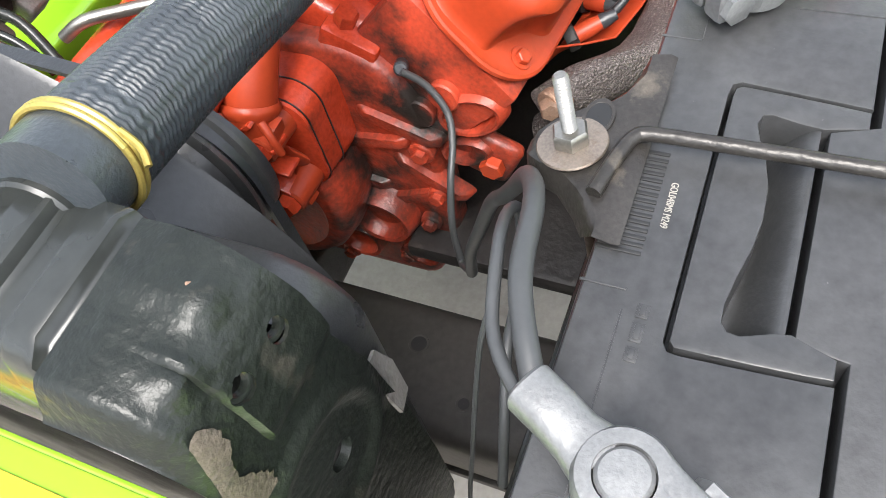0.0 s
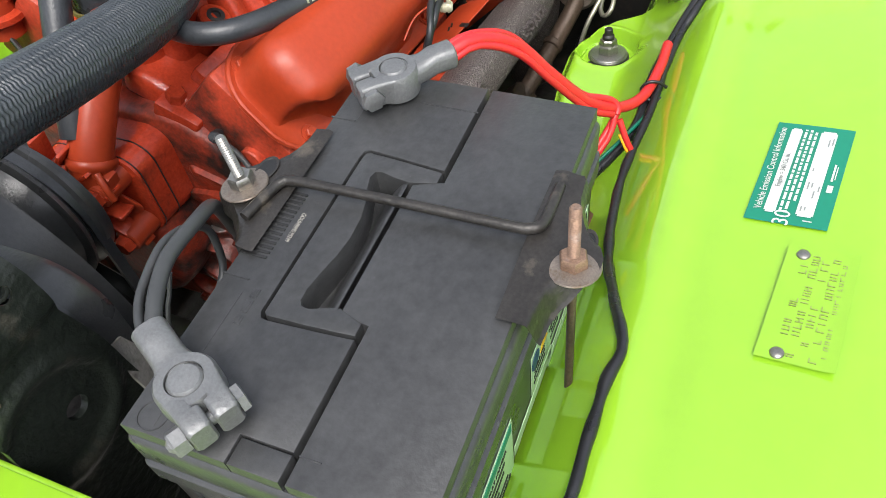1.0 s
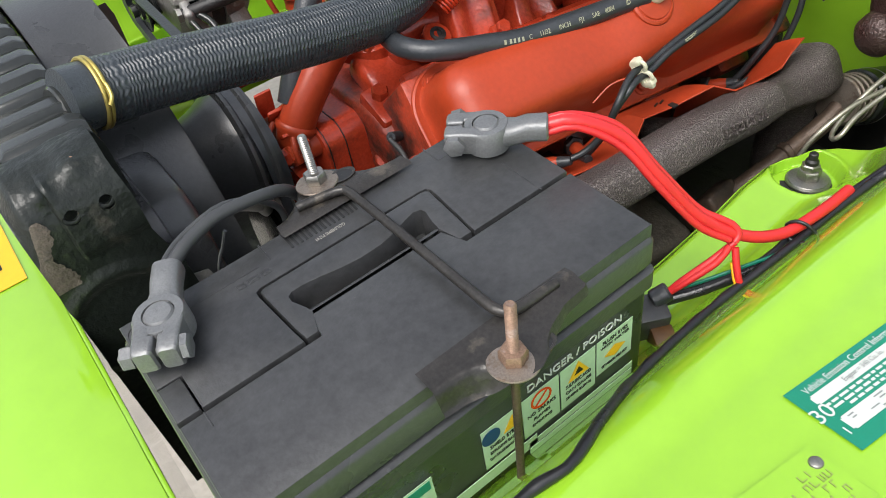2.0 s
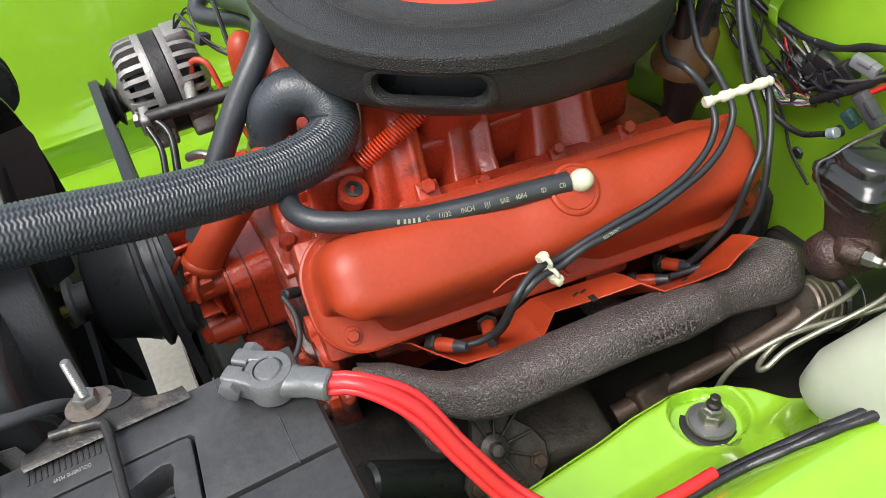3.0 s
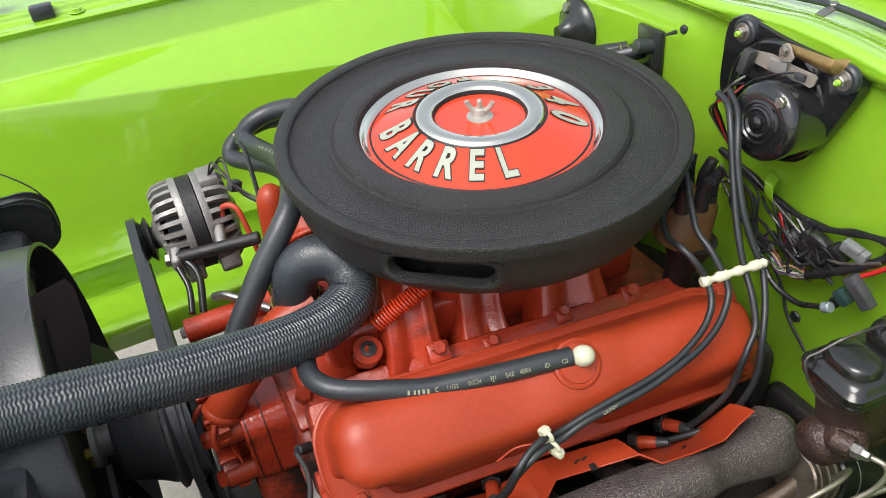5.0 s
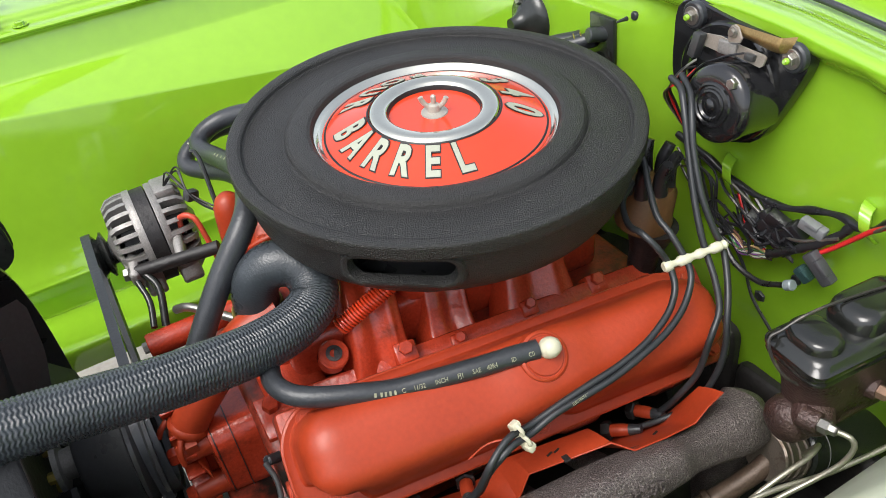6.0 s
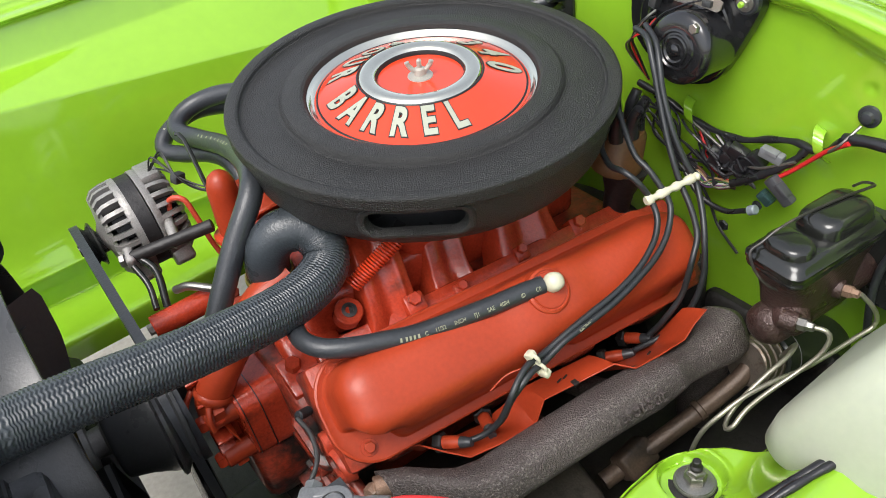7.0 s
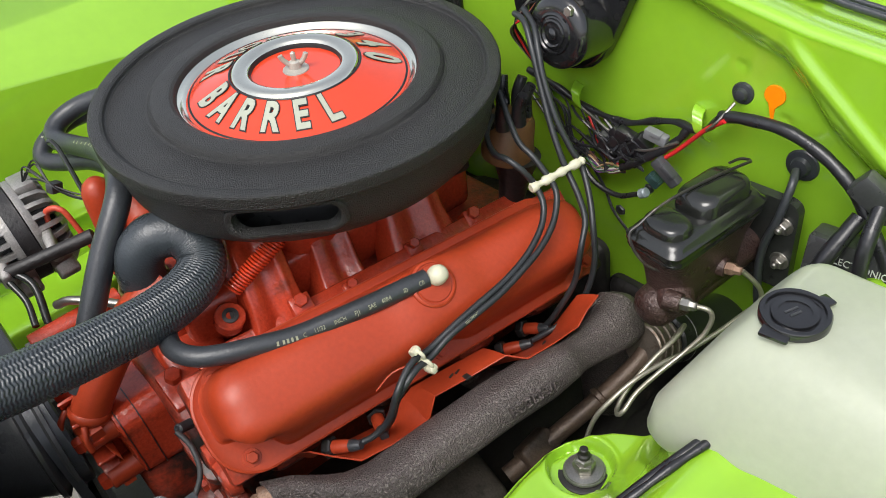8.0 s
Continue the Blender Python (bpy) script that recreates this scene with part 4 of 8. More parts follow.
bm = bmesh.new()
for x, z in ((0.475, 0.79), (0.495, 0.782)):
    cylinder(bm, (x, 0.372, z), (x, 0.345, z + 0.002), 0.004, 12)
box(bm, pose(0.485, 0.352, 0.787, 0, 30, 0), 0.034, 0.004, 0.010, 0.001)
part("linkage", bm, BRASS, carb)
bm = bmesh.new()
box(bm, pose(0.655, 0.36, 0.735, 0, 0, -10), 0.07, 0.05, 0.03, 0.008)
cylinder(bm, (0.62, 0.335, 0.752), (0.655, 0.325, 0.752), 0.008, 16)
part("choke_linkage", bm, DARK, carb)
bm = bmesh.new()
a, b = Vector((0.349, 0.355, 0.735)), Vector((0.430, 0.345, 0.778))
ahead = (b - a).normalized()
side = ahead.orthogonal().normalized()
up = ahead.cross(side)
turns, n = 24, 24 * 14
tube(bm, [a + (b - a) * i / n + 0.0095 * (math.cos(2 * math.pi * i / 14) * side + math.sin(2 * math.pi * i / 14) * up) for i in range(n + 1)], 0.0015, 6, 0)
single("throttle_spring", bm, RED_DECAL, "red painted coil return spring", "spring")

# exhaust manifold and spark plug shields
exhaust = thing("exhaust_manifold", (0.47, 0.11, 0.55), "rough grey-brown cast iron exhaust manifold along the engine", "exhaust manifold")
bm = bmesh.new()


def log_section(t):
    """Centre, half height and half depth of the manifold's log at 0..1 along it."""
    c = Vector((interp(((0, 0.258), (1, 0.728)), t), interp(((0, 0.188), (0.07, 0.160), (0.15, 0.130), (0.2, 0.121), (0.5, 0.104), (0.70, 0.094), (0.75, 0.098), (0.82, 0.100), (0.92, 0.104), (1, 0.112)), t), interp(((0, 0.614), (0.06, 0.615), (0.12, 0.606), (0.2, 0.6045), (0.35, 0.6095), (0.5, 0.6135), (0.70, 0.610), (0.75, 0.600), (0.8, 0.594), (0.85, 0.590), (0.90, 0.588), (0.95, 0.589), (1, 0.582)), t)))
    h = interp(((0, 0.018), (0.06, 0.021), (0.2, 0.0228), (0.62, 0.0232), (0.70, 0.0205), (0.74, 0.0190), (0.80, 0.0205), (0.85, 0.0245), (0.90, 0.029), (0.95, 0.031), (0.985, 0.024), (1, 0.012)), t)
    d = interp(((0, 0.018), (0.06, 0.023), (0.2, 0.0305), (0.62, 0.0305), (0.70, 0.0245), (0.74, 0.0215), (0.80, 0.023), (0.85, 0.027), (0.90, 0.032), (0.95, 0.034), (0.985, 0.026), (1, 0.014)), t)
    return c, h, d


loops = []
for i in range(121):
    c, h, d = log_section(i / 120)
    loop = []
    for j in range(28):
        a = 2 * math.pi * j / 28
        ca, sa = math.cos(a), math.sin(a)
        p = 0.62
        yy = math.copysign(abs(ca) ** p, ca) * d
        zz = math.copysign(abs(sa) ** p, sa) * h
        loop.append(c + Vector((0, yy * 0.88 + zz * 0.44, zz * 0.90 - yy * 0.42)))
    loops.append(loop)
loft(bm, loops)
part("log", bm, CAST_IRON, exhaust)
for x in (0.30, 0.455, 0.545):
    bm = bmesh.new()
    tube(bm, [(x, 0.115, 0.580), (x, 0.145, 0.566), (x, 0.185, 0.545), (x, 0.215, 0.53)], 0.016, 16, 0.01, 1.2)
    part("port", bm, CAST_IRON, exhaust)
bm = bmesh.new()
tube(bm, [(0.665, 0.115, 0.60), (0.69, 0.12, 0.54), (0.70, 0.13, 0.46), (0.72, 0.14, 0.36)], 0.030, 20, 0.01)
part("outlet", bm, CAST_IRON, exhaust)
for k in range(7):
    bm = bmesh.new()
    c, h, d = log_section(0.50 + 0.020 * k)
    m = frame_of(c + Vector((0, -d * 0.88 - 0.0006, d * 0.42)), (1, -0.11, -0.02), (0, -0.90, 0.44))
    box(bm, m @ pose(0, 0.004, 0.001, 0, 0, 12 * (k % 3) - 12), 0.0065, 0.0020, 0.0075, 0.0006)
    box(bm, m @ pose(0, -0.004, 0.001, 0, 0, 8 - 9 * (k % 2)), 0.0060, 0.0020, 0.0075, 0.0006)
    box(bm, m @ pose(0.0022 * (k % 3 - 1), 0, 0.001), 0.0020, 0.011, 0.0075, 0.0006)
    part("cast_mark", bm, CAST_IRON, exhaust)
for t, r in ((0.60, 0.007), (0.30, 0.009)):
    bm = bmesh.new()
    c, h, d = log_section(t)
    lathe(bm, frame_of(c + Vector((0, -d * 0.88 - 0.0004, d * 0.42 + 0.001)), (1, -0.11, 0), (0, -0.90, 0.44)), [(r, 0), (r, 0.0012), (r * 0.7, 0.0012), (r * 0.65, 0.0004)], 20)
    part("cast_mark", bm, CAST_IRON, exhaust)
bm = bmesh.new()
cylinder(bm, (0.247, 0.190, 0.621), (0.272, 0.180, 0.618), 0.012, 20)
bolt_head(bm, frame_of((0.248, 0.190, 0.621), (0, 0, 1), (-1, -0.5, 0.3)), 0.008, 0.012)
part("end_stud", bm, RUST, exhaust)

shield = thing("spark_plug_shield", (0.5, 0.14, 0.62), "orange painted thin steel heat shield above the manifold", "heat shield")


def shield_edge(x):
    """The free edge of the shield: (y, z) along it, folded down round the plugs."""
    y = interp(((0.296, 0.212), (0.316, 0.205), (0.334, 0.186), (0.353, 0.165), (0.388, 0.152), (0.4315, 0.146), (0.447, 0.147), (0.4905, 0.143), (0.5357, 0.128), (0.5525, 0.112), (0.5911, 0.110), (0.6317, 0.109), (0.6484, 0.110), (0.6713, 0.112)), x)
    z = interp(((0.296, 0.625), (0.316, 0.616), (0.334, 0.607), (0.353, 0.601), (0.388, 0.607), (0.4315, 0.6055), (0.437, 0.617), (0.447, 0.6355), (0.4905, 0.630), (0.5357, 0.6397), (0.5525, 0.6324), (0.5911, 0.6265), (0.6317, 0.623), (0.6484, 0.6352), (0.6713, 0.6421)), x)
    return y, z


def shield_root(x):
    """Where the shield meets the head: deep beside the plugs, raised between them."""
    y = interp(((0.296, 0.216), (0.35, 0.214), (0.397, 0.210), (0.432, 0.189), (0.443, 0.185), (0.5357, 0.168), (0.5525, 0.190), (0.6317, 0.190), (0.6484, 0.165), (0.6713, 0.145)), x)
    z = interp(((0.296, 0.618), (0.32, 0.590), (0.397, 0.574), (0.432, 0.612), (0.443, 0.6230), (0.5357, 0.6226), (0.5525, 0.556), (0.6317, 0.536), (0.6484, 0.575), (0.6713, 0.622)), x)
    return y, z


bm = bmesh.new()
folds = (0.296, 0.316, 0.334, 0.353, 0.388, 0.397, 0.4315, 0.437, 0.447, 0.4905, 0.5357, 0.5525, 0.5911, 0.6317, 0.6484, 0.6713)
stations = [a + (b - a) * k / 4 for a, b in zip(folds, folds[1:]) for k in range(4)] + [folds[-1]]


def flap(x, w):
    (y, z), (ry, rz) = shield_edge(x), shield_root(x)
    return Vector((x, y + (ry - y) * w, z + (rz - z) * w + 0.0015 * math.sin(w * math.pi)))


sheet(bm, flap, stations, span(0, 1, 8), 0.0012)
part("shield_plate", bm, ORANGE, shield)
bm = bmesh.new()
tube(bm, [flap(x, 0.0) + Vector((0, 0, -0.0006)) for x in stations], 0.0011, 8, 0)
part("rolled_edge", bm, ORANGE, shield)
for x, w in ((0.480, 0.42), (0.489, 0.46), (0.600, 0.3)):
    bm = bmesh.new()
    box(bm, Matrix.Translation(flap(x, w) + Vector((0, 0, 0.0012))) @ pose(0, 0, 0, -8, 0, 14), 0.0075, 0.0022, 0.0014, 0.0005)
    part("stamped_mark", bm, DARK, shield)
# A dark block stands for the open slot's dark at the edge.
bm = bmesh.new()
box(bm, Matrix.Translation(flap(0.4905, 0.03)) @ pose(0, 0, 0.0006, -8, 0, -4), 0.007, 0.009, 0.0026, 0.0006)
part("edge_slot_dark", bm, DARK, shield)

for tip, root in (((0.637, 0.175, 0.5715), (0.628, 0.198, 0.562)), ((0.5986, 0.170, 0.5750), (0.582, 0.189, 0.566)), ((0.353, 0.176, 0.6160), (0.339, 0.197, 0.6080)), ((0.392, 0.180, 0.5995), (0.402, 0.207, 0.593))):
    plug = thing("spark_plug", tip, "spark plug in an orange steel tube", "spark plug", "spark plugs")
    m = frame_of(tip, (0, 0, 1), Vector(tip) - Vector(root))
    bm = bmesh.new()
    lathe(bm, m, [(0.0075, -0.026), (0.0075, -0.008), (0.0068, -0.006), (0.0064, 0.0)], 20)
    part("tube", bm, ORANGE, plug)
    bm = bmesh.new()
    lathe(bm, m, [(0.0108, -0.034), (0.0118, -0.032), (0.0118, -0.025), (0.0100, -0.0235)], 6)
    part("hexagon", bm, DARK, plug)
    bm = bmesh.new()
    lathe(bm, m, [(0.0068, -0.002), (0.0062, 0.004), (0.0046, 0.012)], 16)
    part("boot", bm, RUBBER, plug)

# ---- air cleaner ----
DULL_ZINC = material("dull_pale_zinc", (0.40, 0.38, 0.33), 0.40, metal=0.35, vary=0.2, scale=60, bump=0.2, bump_scale=300)
LETTER = material("pale_silver_print", (0.40, 0.42, 0.33), 0.35, metal=0.2, vary=0.05, scale=20)
LID = LID @ Matrix.Diagonal((0.975, 0.975, 1, 1))
cleaner = thing("air_cleaner", LID @ Vector((0, 0, -0.08)), "round black crinkle-finish air cleaner with a red and chrome centre", "air cleaner")
bm = bmesh.new()
lathe(bm, LID, [(0.112, -0.020), (0.136, -0.0175), (0.1405, -0.012), (0.1430, -0.001), (0.1450, 0.0034), (0.1485, 0.0054), (0.153, 0.0060), (0.1655, 0.0056), (0.1705, 0.0046), (0.1735, 0.0020), (0.1755, -0.0012), (0.1785, -0.0022), (0.200, -0.0012), (0.2185, -0.0022), (0.2215, -0.0026), (0.2235, -0.0012), (0.2248, 0.0022), (0.2275, 0.0040), (0.2325, 0.0048), (0.2385, 0.0046), (0.2405, 0.0038), (0.2412, 0.0020), (0.2412, -0.0100), (0.2404, -0.0114), (0.2335, -0.0120), (0.12, -0.024)], 192, False)
part("lid", bm, CRINKLE, cleaner, angle=17)
inlet = math.atan2(-0.171, -0.133)
bm = bmesh.new()
rows = [(0.2340, -0.0100), (0.2340, -0.0135), (0.2335, -0.019), (0.2325, -0.028), (0.2310, -0.038), (0.2288, -0.050), (0.2260, -0.060), (0.2200, -0.069), (0.2100, -0.076), (0.190, -0.081), (0.15, -0.085), (0.08, -0.087)]
segs, half = 192, 0.056 / 0.232
rings = [[bm.verts.new(LID @ Vector((r * math.cos(2 * math.pi * i / segs), r * math.sin(2 * math.pi * i / segs), z))) for i in range(segs)] for r, z in rows]
for k, (p, q) in enumerate(zip(rings, rings[1:])):
    for i in range(segs):
        ang = (2 * math.pi * (i + 0.5) / segs - inlet + math.pi) % (2 * math.pi) - math.pi
        if not (2 <= k <= 4 and abs(ang) < half):
            bm.faces.new((p[i], p[(i + 1) % segs], q[(i + 1) % segs], q[i]))
bm.faces.new(rings[-1])
part("housing", bm, CRINKLE, cleaner, angle=25)
bm = bmesh.new()
lathe(bm, LID, [(0.185, -0.02), (0.185, -0.08)], 64, False)
part("filter", bm, BLACK_PLASTIC, cleaner, "dark air filter behind the inlet")
bm = bmesh.new()
lathe(bm, LID, [(0.1432, -0.0040), (0.1420, -0.0022), (0.1404, -0.0030), (0.1378, -0.0062), (0.1345, -0.0088), (0.1320, -0.0098), (0.126, -0.014)], 144, False)
part("chrome_ring", bm, CHROME, cleaner, "polished chrome outer ring")
bm = bmesh.new()
lathe(bm, LID, [(0.1345, -0.0104), (0.1330, -0.0084), (0.1308, -0.0078), (0.100, 0.0034), (0.076, 0.0122)], 128, False)
part("decal_cone", bm, RED_DECAL, cleaner, "orange-red decal with pale lettering")
bm = bmesh.new()
lathe(bm, LID, [(0.0765, 0.0100), (0.0750, 0.0136), (0.0725, 0.0156), (0.0685, 0.0164), (0.0590, 0.0154), (0.0560, 0.0140), (0.0545, 0.0115)], 96, False)
part("chrome_ring", bm, CHROME, cleaner, "polished chrome inner ring")
# Black wall puts the shadow inside the chrome ring into colour.
bm = bmesh.new()
lathe(bm, LID, [(0.0545, 0.0118), (0.0535, 0.0100), (0.0530, 0.0060)], 96, False)
part("cup_shadow", bm, FLAT_BLACK, cleaner)
for r, z in ((0.0775, 0.0122), (0.1300, -0.0074)):
    bm = bmesh.new()
    lathe(bm, LID, [(r - 0.0012, z + 0.0004), (r, z + 0.0006), (r + 0.0012, z - 0.0003)], 96, False)
    part("outline", bm, FLAT_BLACK, cleaner)
bm = bmesh.new()
lathe(bm, LID, [(0.0560, 0.0065), (0.052, 0.0062), (0.012, 0.0062), (0.001, 0.0062)], 64, False)
part("decal_centre", bm, RED_DECAL, cleaner, "orange-red decal centre")
for word, first, turn in (("BARREL", 164.5, 18.8), ("FOUR", 74, 18.8), ("340", 15, -23)):
    for k, letter in enumerate(word):
        phi = radians(first + turn * k)
        out = Vector((math.cos(phi), math.sin(phi), 0))
        slope = (out * 0.40 + Vector((0, 0, 1))).normalized()
        way = Vector((-math.sin(phi), math.cos(phi), 0)) * (1 if turn > 0 else -1)
        m = LID @ frame_of(out * 0.1015 + Vector((0, 0, 0.0034)), way, slope)
        for name, grow, depth, mat in (("letter_outline", 0.0034, 0.0005, FLAT_BLACK), ("letter", 0.0017, 0.0009, LETTER)):
            curve = bpy.data.curves.new("letter", "FONT")
            curve.body, curve.size, curve.extrude, curve.offset, curve.align_x, curve.align_y, curve.resolution_u = letter, 0.060 if turn < 0 else 0.054, depth, grow, "CENTER", "CENTER", 3
            ob = bpy.data.objects.new("letter", curve)
            bm = bmesh.new()
            bm.from_mesh(bpy.data.meshes.new_from_object(ob))
            bpy.data.objects.remove(ob)
            bmesh.ops.transform(bm, matrix=m @ Matrix.Diagonal((0.62, 1, 1, 1)), verts=bm.verts)
            part(name, bm, mat, cleaner, smooth=False)
bm = bmesh.new()
lathe(bm, LID @ pose(0, 0, 0.0060), [(0.016, 0), (0.0155, 0.0014), (0.008, 0.003), (0.0065, 0.010), (0.004, 0.0115)], 24)
for s in (-1, 1):
    tube(bm, [LID @ pose(0, 0, 0.0065, 0, 0, -35) @ Vector(p) for p in ((s * 0.004, 0, 0.006), (s * 0.009, 0, 0.009), (s * 0.0135, 0, 0.0145), (s * 0.0150, 0, 0.0185))], 0.0030, 10, 0.002)
cylinder(bm, LID @ Vector((0, 0, 0.015)), LID @ Vector((0, 0, 0.028)), 0.003, 12)
part("wing_nut", bm, DULL_ZINC, cleaner, "zinc plated wing nut")
# air inlet in the side of the housing
bm = bmesh.new()
loops = []
for grow, lift in ((0.009, -0.0015), (0.0075, 0.0015), (0.0045, 0.0036), (0.0015, 0.0040), (-0.0010, 0.0022), (-0.0018, -0.003), (-0.0018, -0.014)):
    ring = []
    for u, v in round_rect(-0.056 - grow, -0.0165 - grow, 0.056 + grow, 0.0165 + min(grow, 0.003), 0.0150 + grow * 0.6, 7):
        z = -0.0345 + v
        r = interp(((-0.060, 0.2255), (-0.050, 0.2288), (-0.038, 0.2310), (-0.019, 0.2335), (0.0, 0.2340)), z) + 0.65 * lift + 0.003 * smooth_step(0.0, -0.016, v) * (lift > 0)
        a = inlet + u / 0.232
        ring.append(LID @ Vector((r * math.cos(a), r * math.sin(a), z)))
    loops.append(ring)
loft(bm, loops, True, False)
part("inlet_lip", bm, CRINKLE, cleaner)

# ---- radiator, shroud, upper hose ----
radiator = thing("radiator", (-0.07, 0.45, 0.3), "black painted radiator with a ribbed top tank and drilled side bracket", "radiator")
bm = bmesh.new()


def tank_rib(y):
    return 0.0062 * (0.5 + 0.5 * math.tanh(6.0 * math.cos(2 * math.pi * (y - 0.246) / 0.034))) * smooth_step(0.232, 0.240, y)


loops = []
for y in span(0.230, 0.760, 300):
    top = 0.861 + tank_rib(y)
    loops.append([Vector(p) for p in ((-0.112, y, 0.70), (-0.117, y, top - 0.022), (-0.113, y, top - 0.007), (-0.104, y, top), (-0.054, y, top), (-0.047, y, top - 0.004), (-0.044, y, top - 0.018), (-0.040, y, 0.70))])
loft(bm, loops)
part("top_tank", bm, BLACK_PAINT, radiator)
bm = bmesh.new()
box(bm, pose(-0.075, 0.46, 0.48), 0.055, 0.55, 0.46, 0.004)
part("core", bm, DARK, radiator)
MUD = material("peeled_rust", (0.075, 0.060, 0.045), 0.7, vary=0.4, scale=80, bump=0.6, bump_scale=300, dirt_glint=(0.03, 0.025, 0.02), dirt_glint_scale=60, dirt_glint_from=0.52)
END = spline([(0, 0.2315, 0.8625), (0, 0.214, 0.8628), (0, 0.198, 0.858), (0, 0.186, 0.847), (0, 0.179, 0.828), (0, 0.176, 0.80), (0, 0.176, 0.76), (0, 0.175, 0.70), (0, 0.174, 0.60), (0, 0.174, 0.52)], 0.0018)
REAR = ((0.52, -0.028), (0.60, -0.028), (0.68, -0.032), (0.735, -0.038), (0.76, -0.040), (0.80, -0.049), (0.83, -0.049), (0.855, -0.052), (0.87, -0.050))


def end_point(i, w):
    """The pressed end of the radiator: rolled over from the tank's top to the drilled side."""
    p = END[i]
    x = -0.126 + (interp(REAR, p.z) + 0.126) * w
    out = Vector((0, -1, 0)) if p.z < 0.82 else Vector((0, -0.6, 0.8))
    low = 0.016 * smooth_step(0.16, 0.0, w) * smooth_step(0.78, 0.84, p.z)
    lift = 0.0
    for bx, bz, r, h in ((-0.074, 0.8585, 0.008, 0.0046), (-0.101, 0.853, 0.007, 0.0045), (-0.060, 0.862, 0.012, 0.0020)):
        lift += h * math.exp(-(((x - bx) / r) ** 2 + ((p.z - bz) / (r * 0.7)) ** 2))
    lift += 0.0035 * math.exp(-((math.hypot(x + 0.092, p.z - 0.738) - 0.044) / 0.006) ** 2) * (p.z < 0.79)
    lift += 0.0034 * smooth_step(-0.0975, -0.0950, x) * smooth_step(0.80, 0.812, p.z) * smooth_step(0.862, 0.855, p.z)
    return Vector((x, p.y, p.z)) + out * lift - Vector((0, 0, low))


bm = bmesh.new()
rows = [[bm.verts.new(end_point(i, w)) for w in span(0, 1, 110)] for i in range(len(END))]
HOLES = ((-0.066, 0.835, 0.0054), (-0.090, 0.836, 0.0054), (-0.080, 0.735, 0.0085))
for p, q in zip(rows, rows[1:]):
    for i in range(len(p) - 1):
        mid = (p[i].co + q[i + 1].co) / 2
        if all(math.hypot(mid.x - x, mid.z - z) > r for x, z, r in HOLES):
            bm.faces.new((p[i], p[i + 1], q[i + 1], q[i]))
bmesh.ops.delete(bm, geom=[v for v in bm.verts if not v.link_faces], context="VERTS")
for v in bm.verts:
    if v.is_boundary:
        for x, z, r in HOLES:
            d = math.hypot(v.co.x - x, v.co.z - z)
            if 0 < d < r + 0.003:
                v.co.x, v.co.z = x + (v.co.x - x) * r / d, z + (v.co.z - z) * r / d
bmesh.ops.solidify(bm, geom=bm.faces[:], thickness=0.0022)
side_bracket = part("side_bracket", bm, PITTED, radiator, "black painted end plate, pitted and drilled")
for x, z, r in HOLES:
    i = min(range(1, len(END) - 1), key=lambda k: abs(END[k].z - z))
    w = (x + 0.126) / (interp(REAR, END[i].z) + 0.126)
    p = end_point(i, w)
    n = (end_point(i, w + 0.02) - end_point(i, w - 0.02)).cross(end_point(i + 1, w) - end_point(i - 1, w))
    n = -n if n.y > 0 else n
    bm = bmesh.new()
    lathe(bm, frame_of(p, (1, 0, 0), n), [(r + 0.0022, -0.0002), (r + 0.0020, 0.0006), (r + 0.0012, 0.0008), (r - 0.0002, 0.0006), (r - 0.0006, -0.003)], 28, False)
    part("hole_rim", bm, PITTED, side_bracket)
bm = bmesh.new()
plate(bm, frame_of((-0.032, 0.178, 0.714), (1, 0.5, 0), (0.35, -0.9, 0.2)), [(-0.012, -0.020), (0.004, -0.026), (0.012, -0.004), (0.008, 0.018), (-0.004, 0.024), (-0.010, 0.006)], 0.002)
part("worn_tab", bm, ALUMINIUM, side_bracket, "bare worn steel tab", smooth=False)
bm = bmesh.new()
rnd = random.Random(5)
first, last = [min(range(len(END)), key=lambda k: abs(END[k].z - z) + (END[k].y > 0.20)) for z in (0.842, 0.788)]
edge = [0.20 + 0.05 * math.sin(0.30 * k) + rnd.uniform(-0.014, 0.014) for k in range(last - first + 1)]
start = [max(0.0, 0.12 - 0.012 * k) + rnd.uniform(0, 0.008) for k in range(last - first + 1)]
grid = [[bm.verts.new(end_point(first + k, start[k] + (edge[k] - start[k]) * j / 8) + Vector((0, -0.0034, 0.0012))) for j in range(9)] for k in range(last - first + 1)]
for p, q in zip(grid, grid[1:]):
    for j in range(8):
        bm.faces.new((p[j], p[j + 1], q[j + 1], q[j]))
bmesh.ops.solidify(bm, geom=bm.faces[:], thickness=0.0006)
part("rust_patch", bm, MUD, side_bracket, "rusty brown patch of peeled paint", smooth=False)
bm = bmesh.new()
i = min(range(len(END)), key=lambda k: abs(END[k].z - 0.8585) + (END[k].y > 0.215))
box(bm, frame_of(end_point(i, (0.126 - 0.074) / (0.126 - 0.052)) + Vector((0, 0, 0.0002)), (0.8, 0.6, 0.1), (0, -0.6, 0.8)), 0.010, 0.0022, 0.0012, 0.0004)
part("slit", bm, RUST, side_bracket, "rusty pressed slit")
bm = bmesh.new()
cylinder(bm, (-0.060, 0.287, 0.851), (-0.005, 0.296, 0.839), 0.0225, 28)
part("outlet_neck", bm, BLACK_PAINT, radiator)
radiator.location += Vector((0.0095, 0.0125, -0.0155))

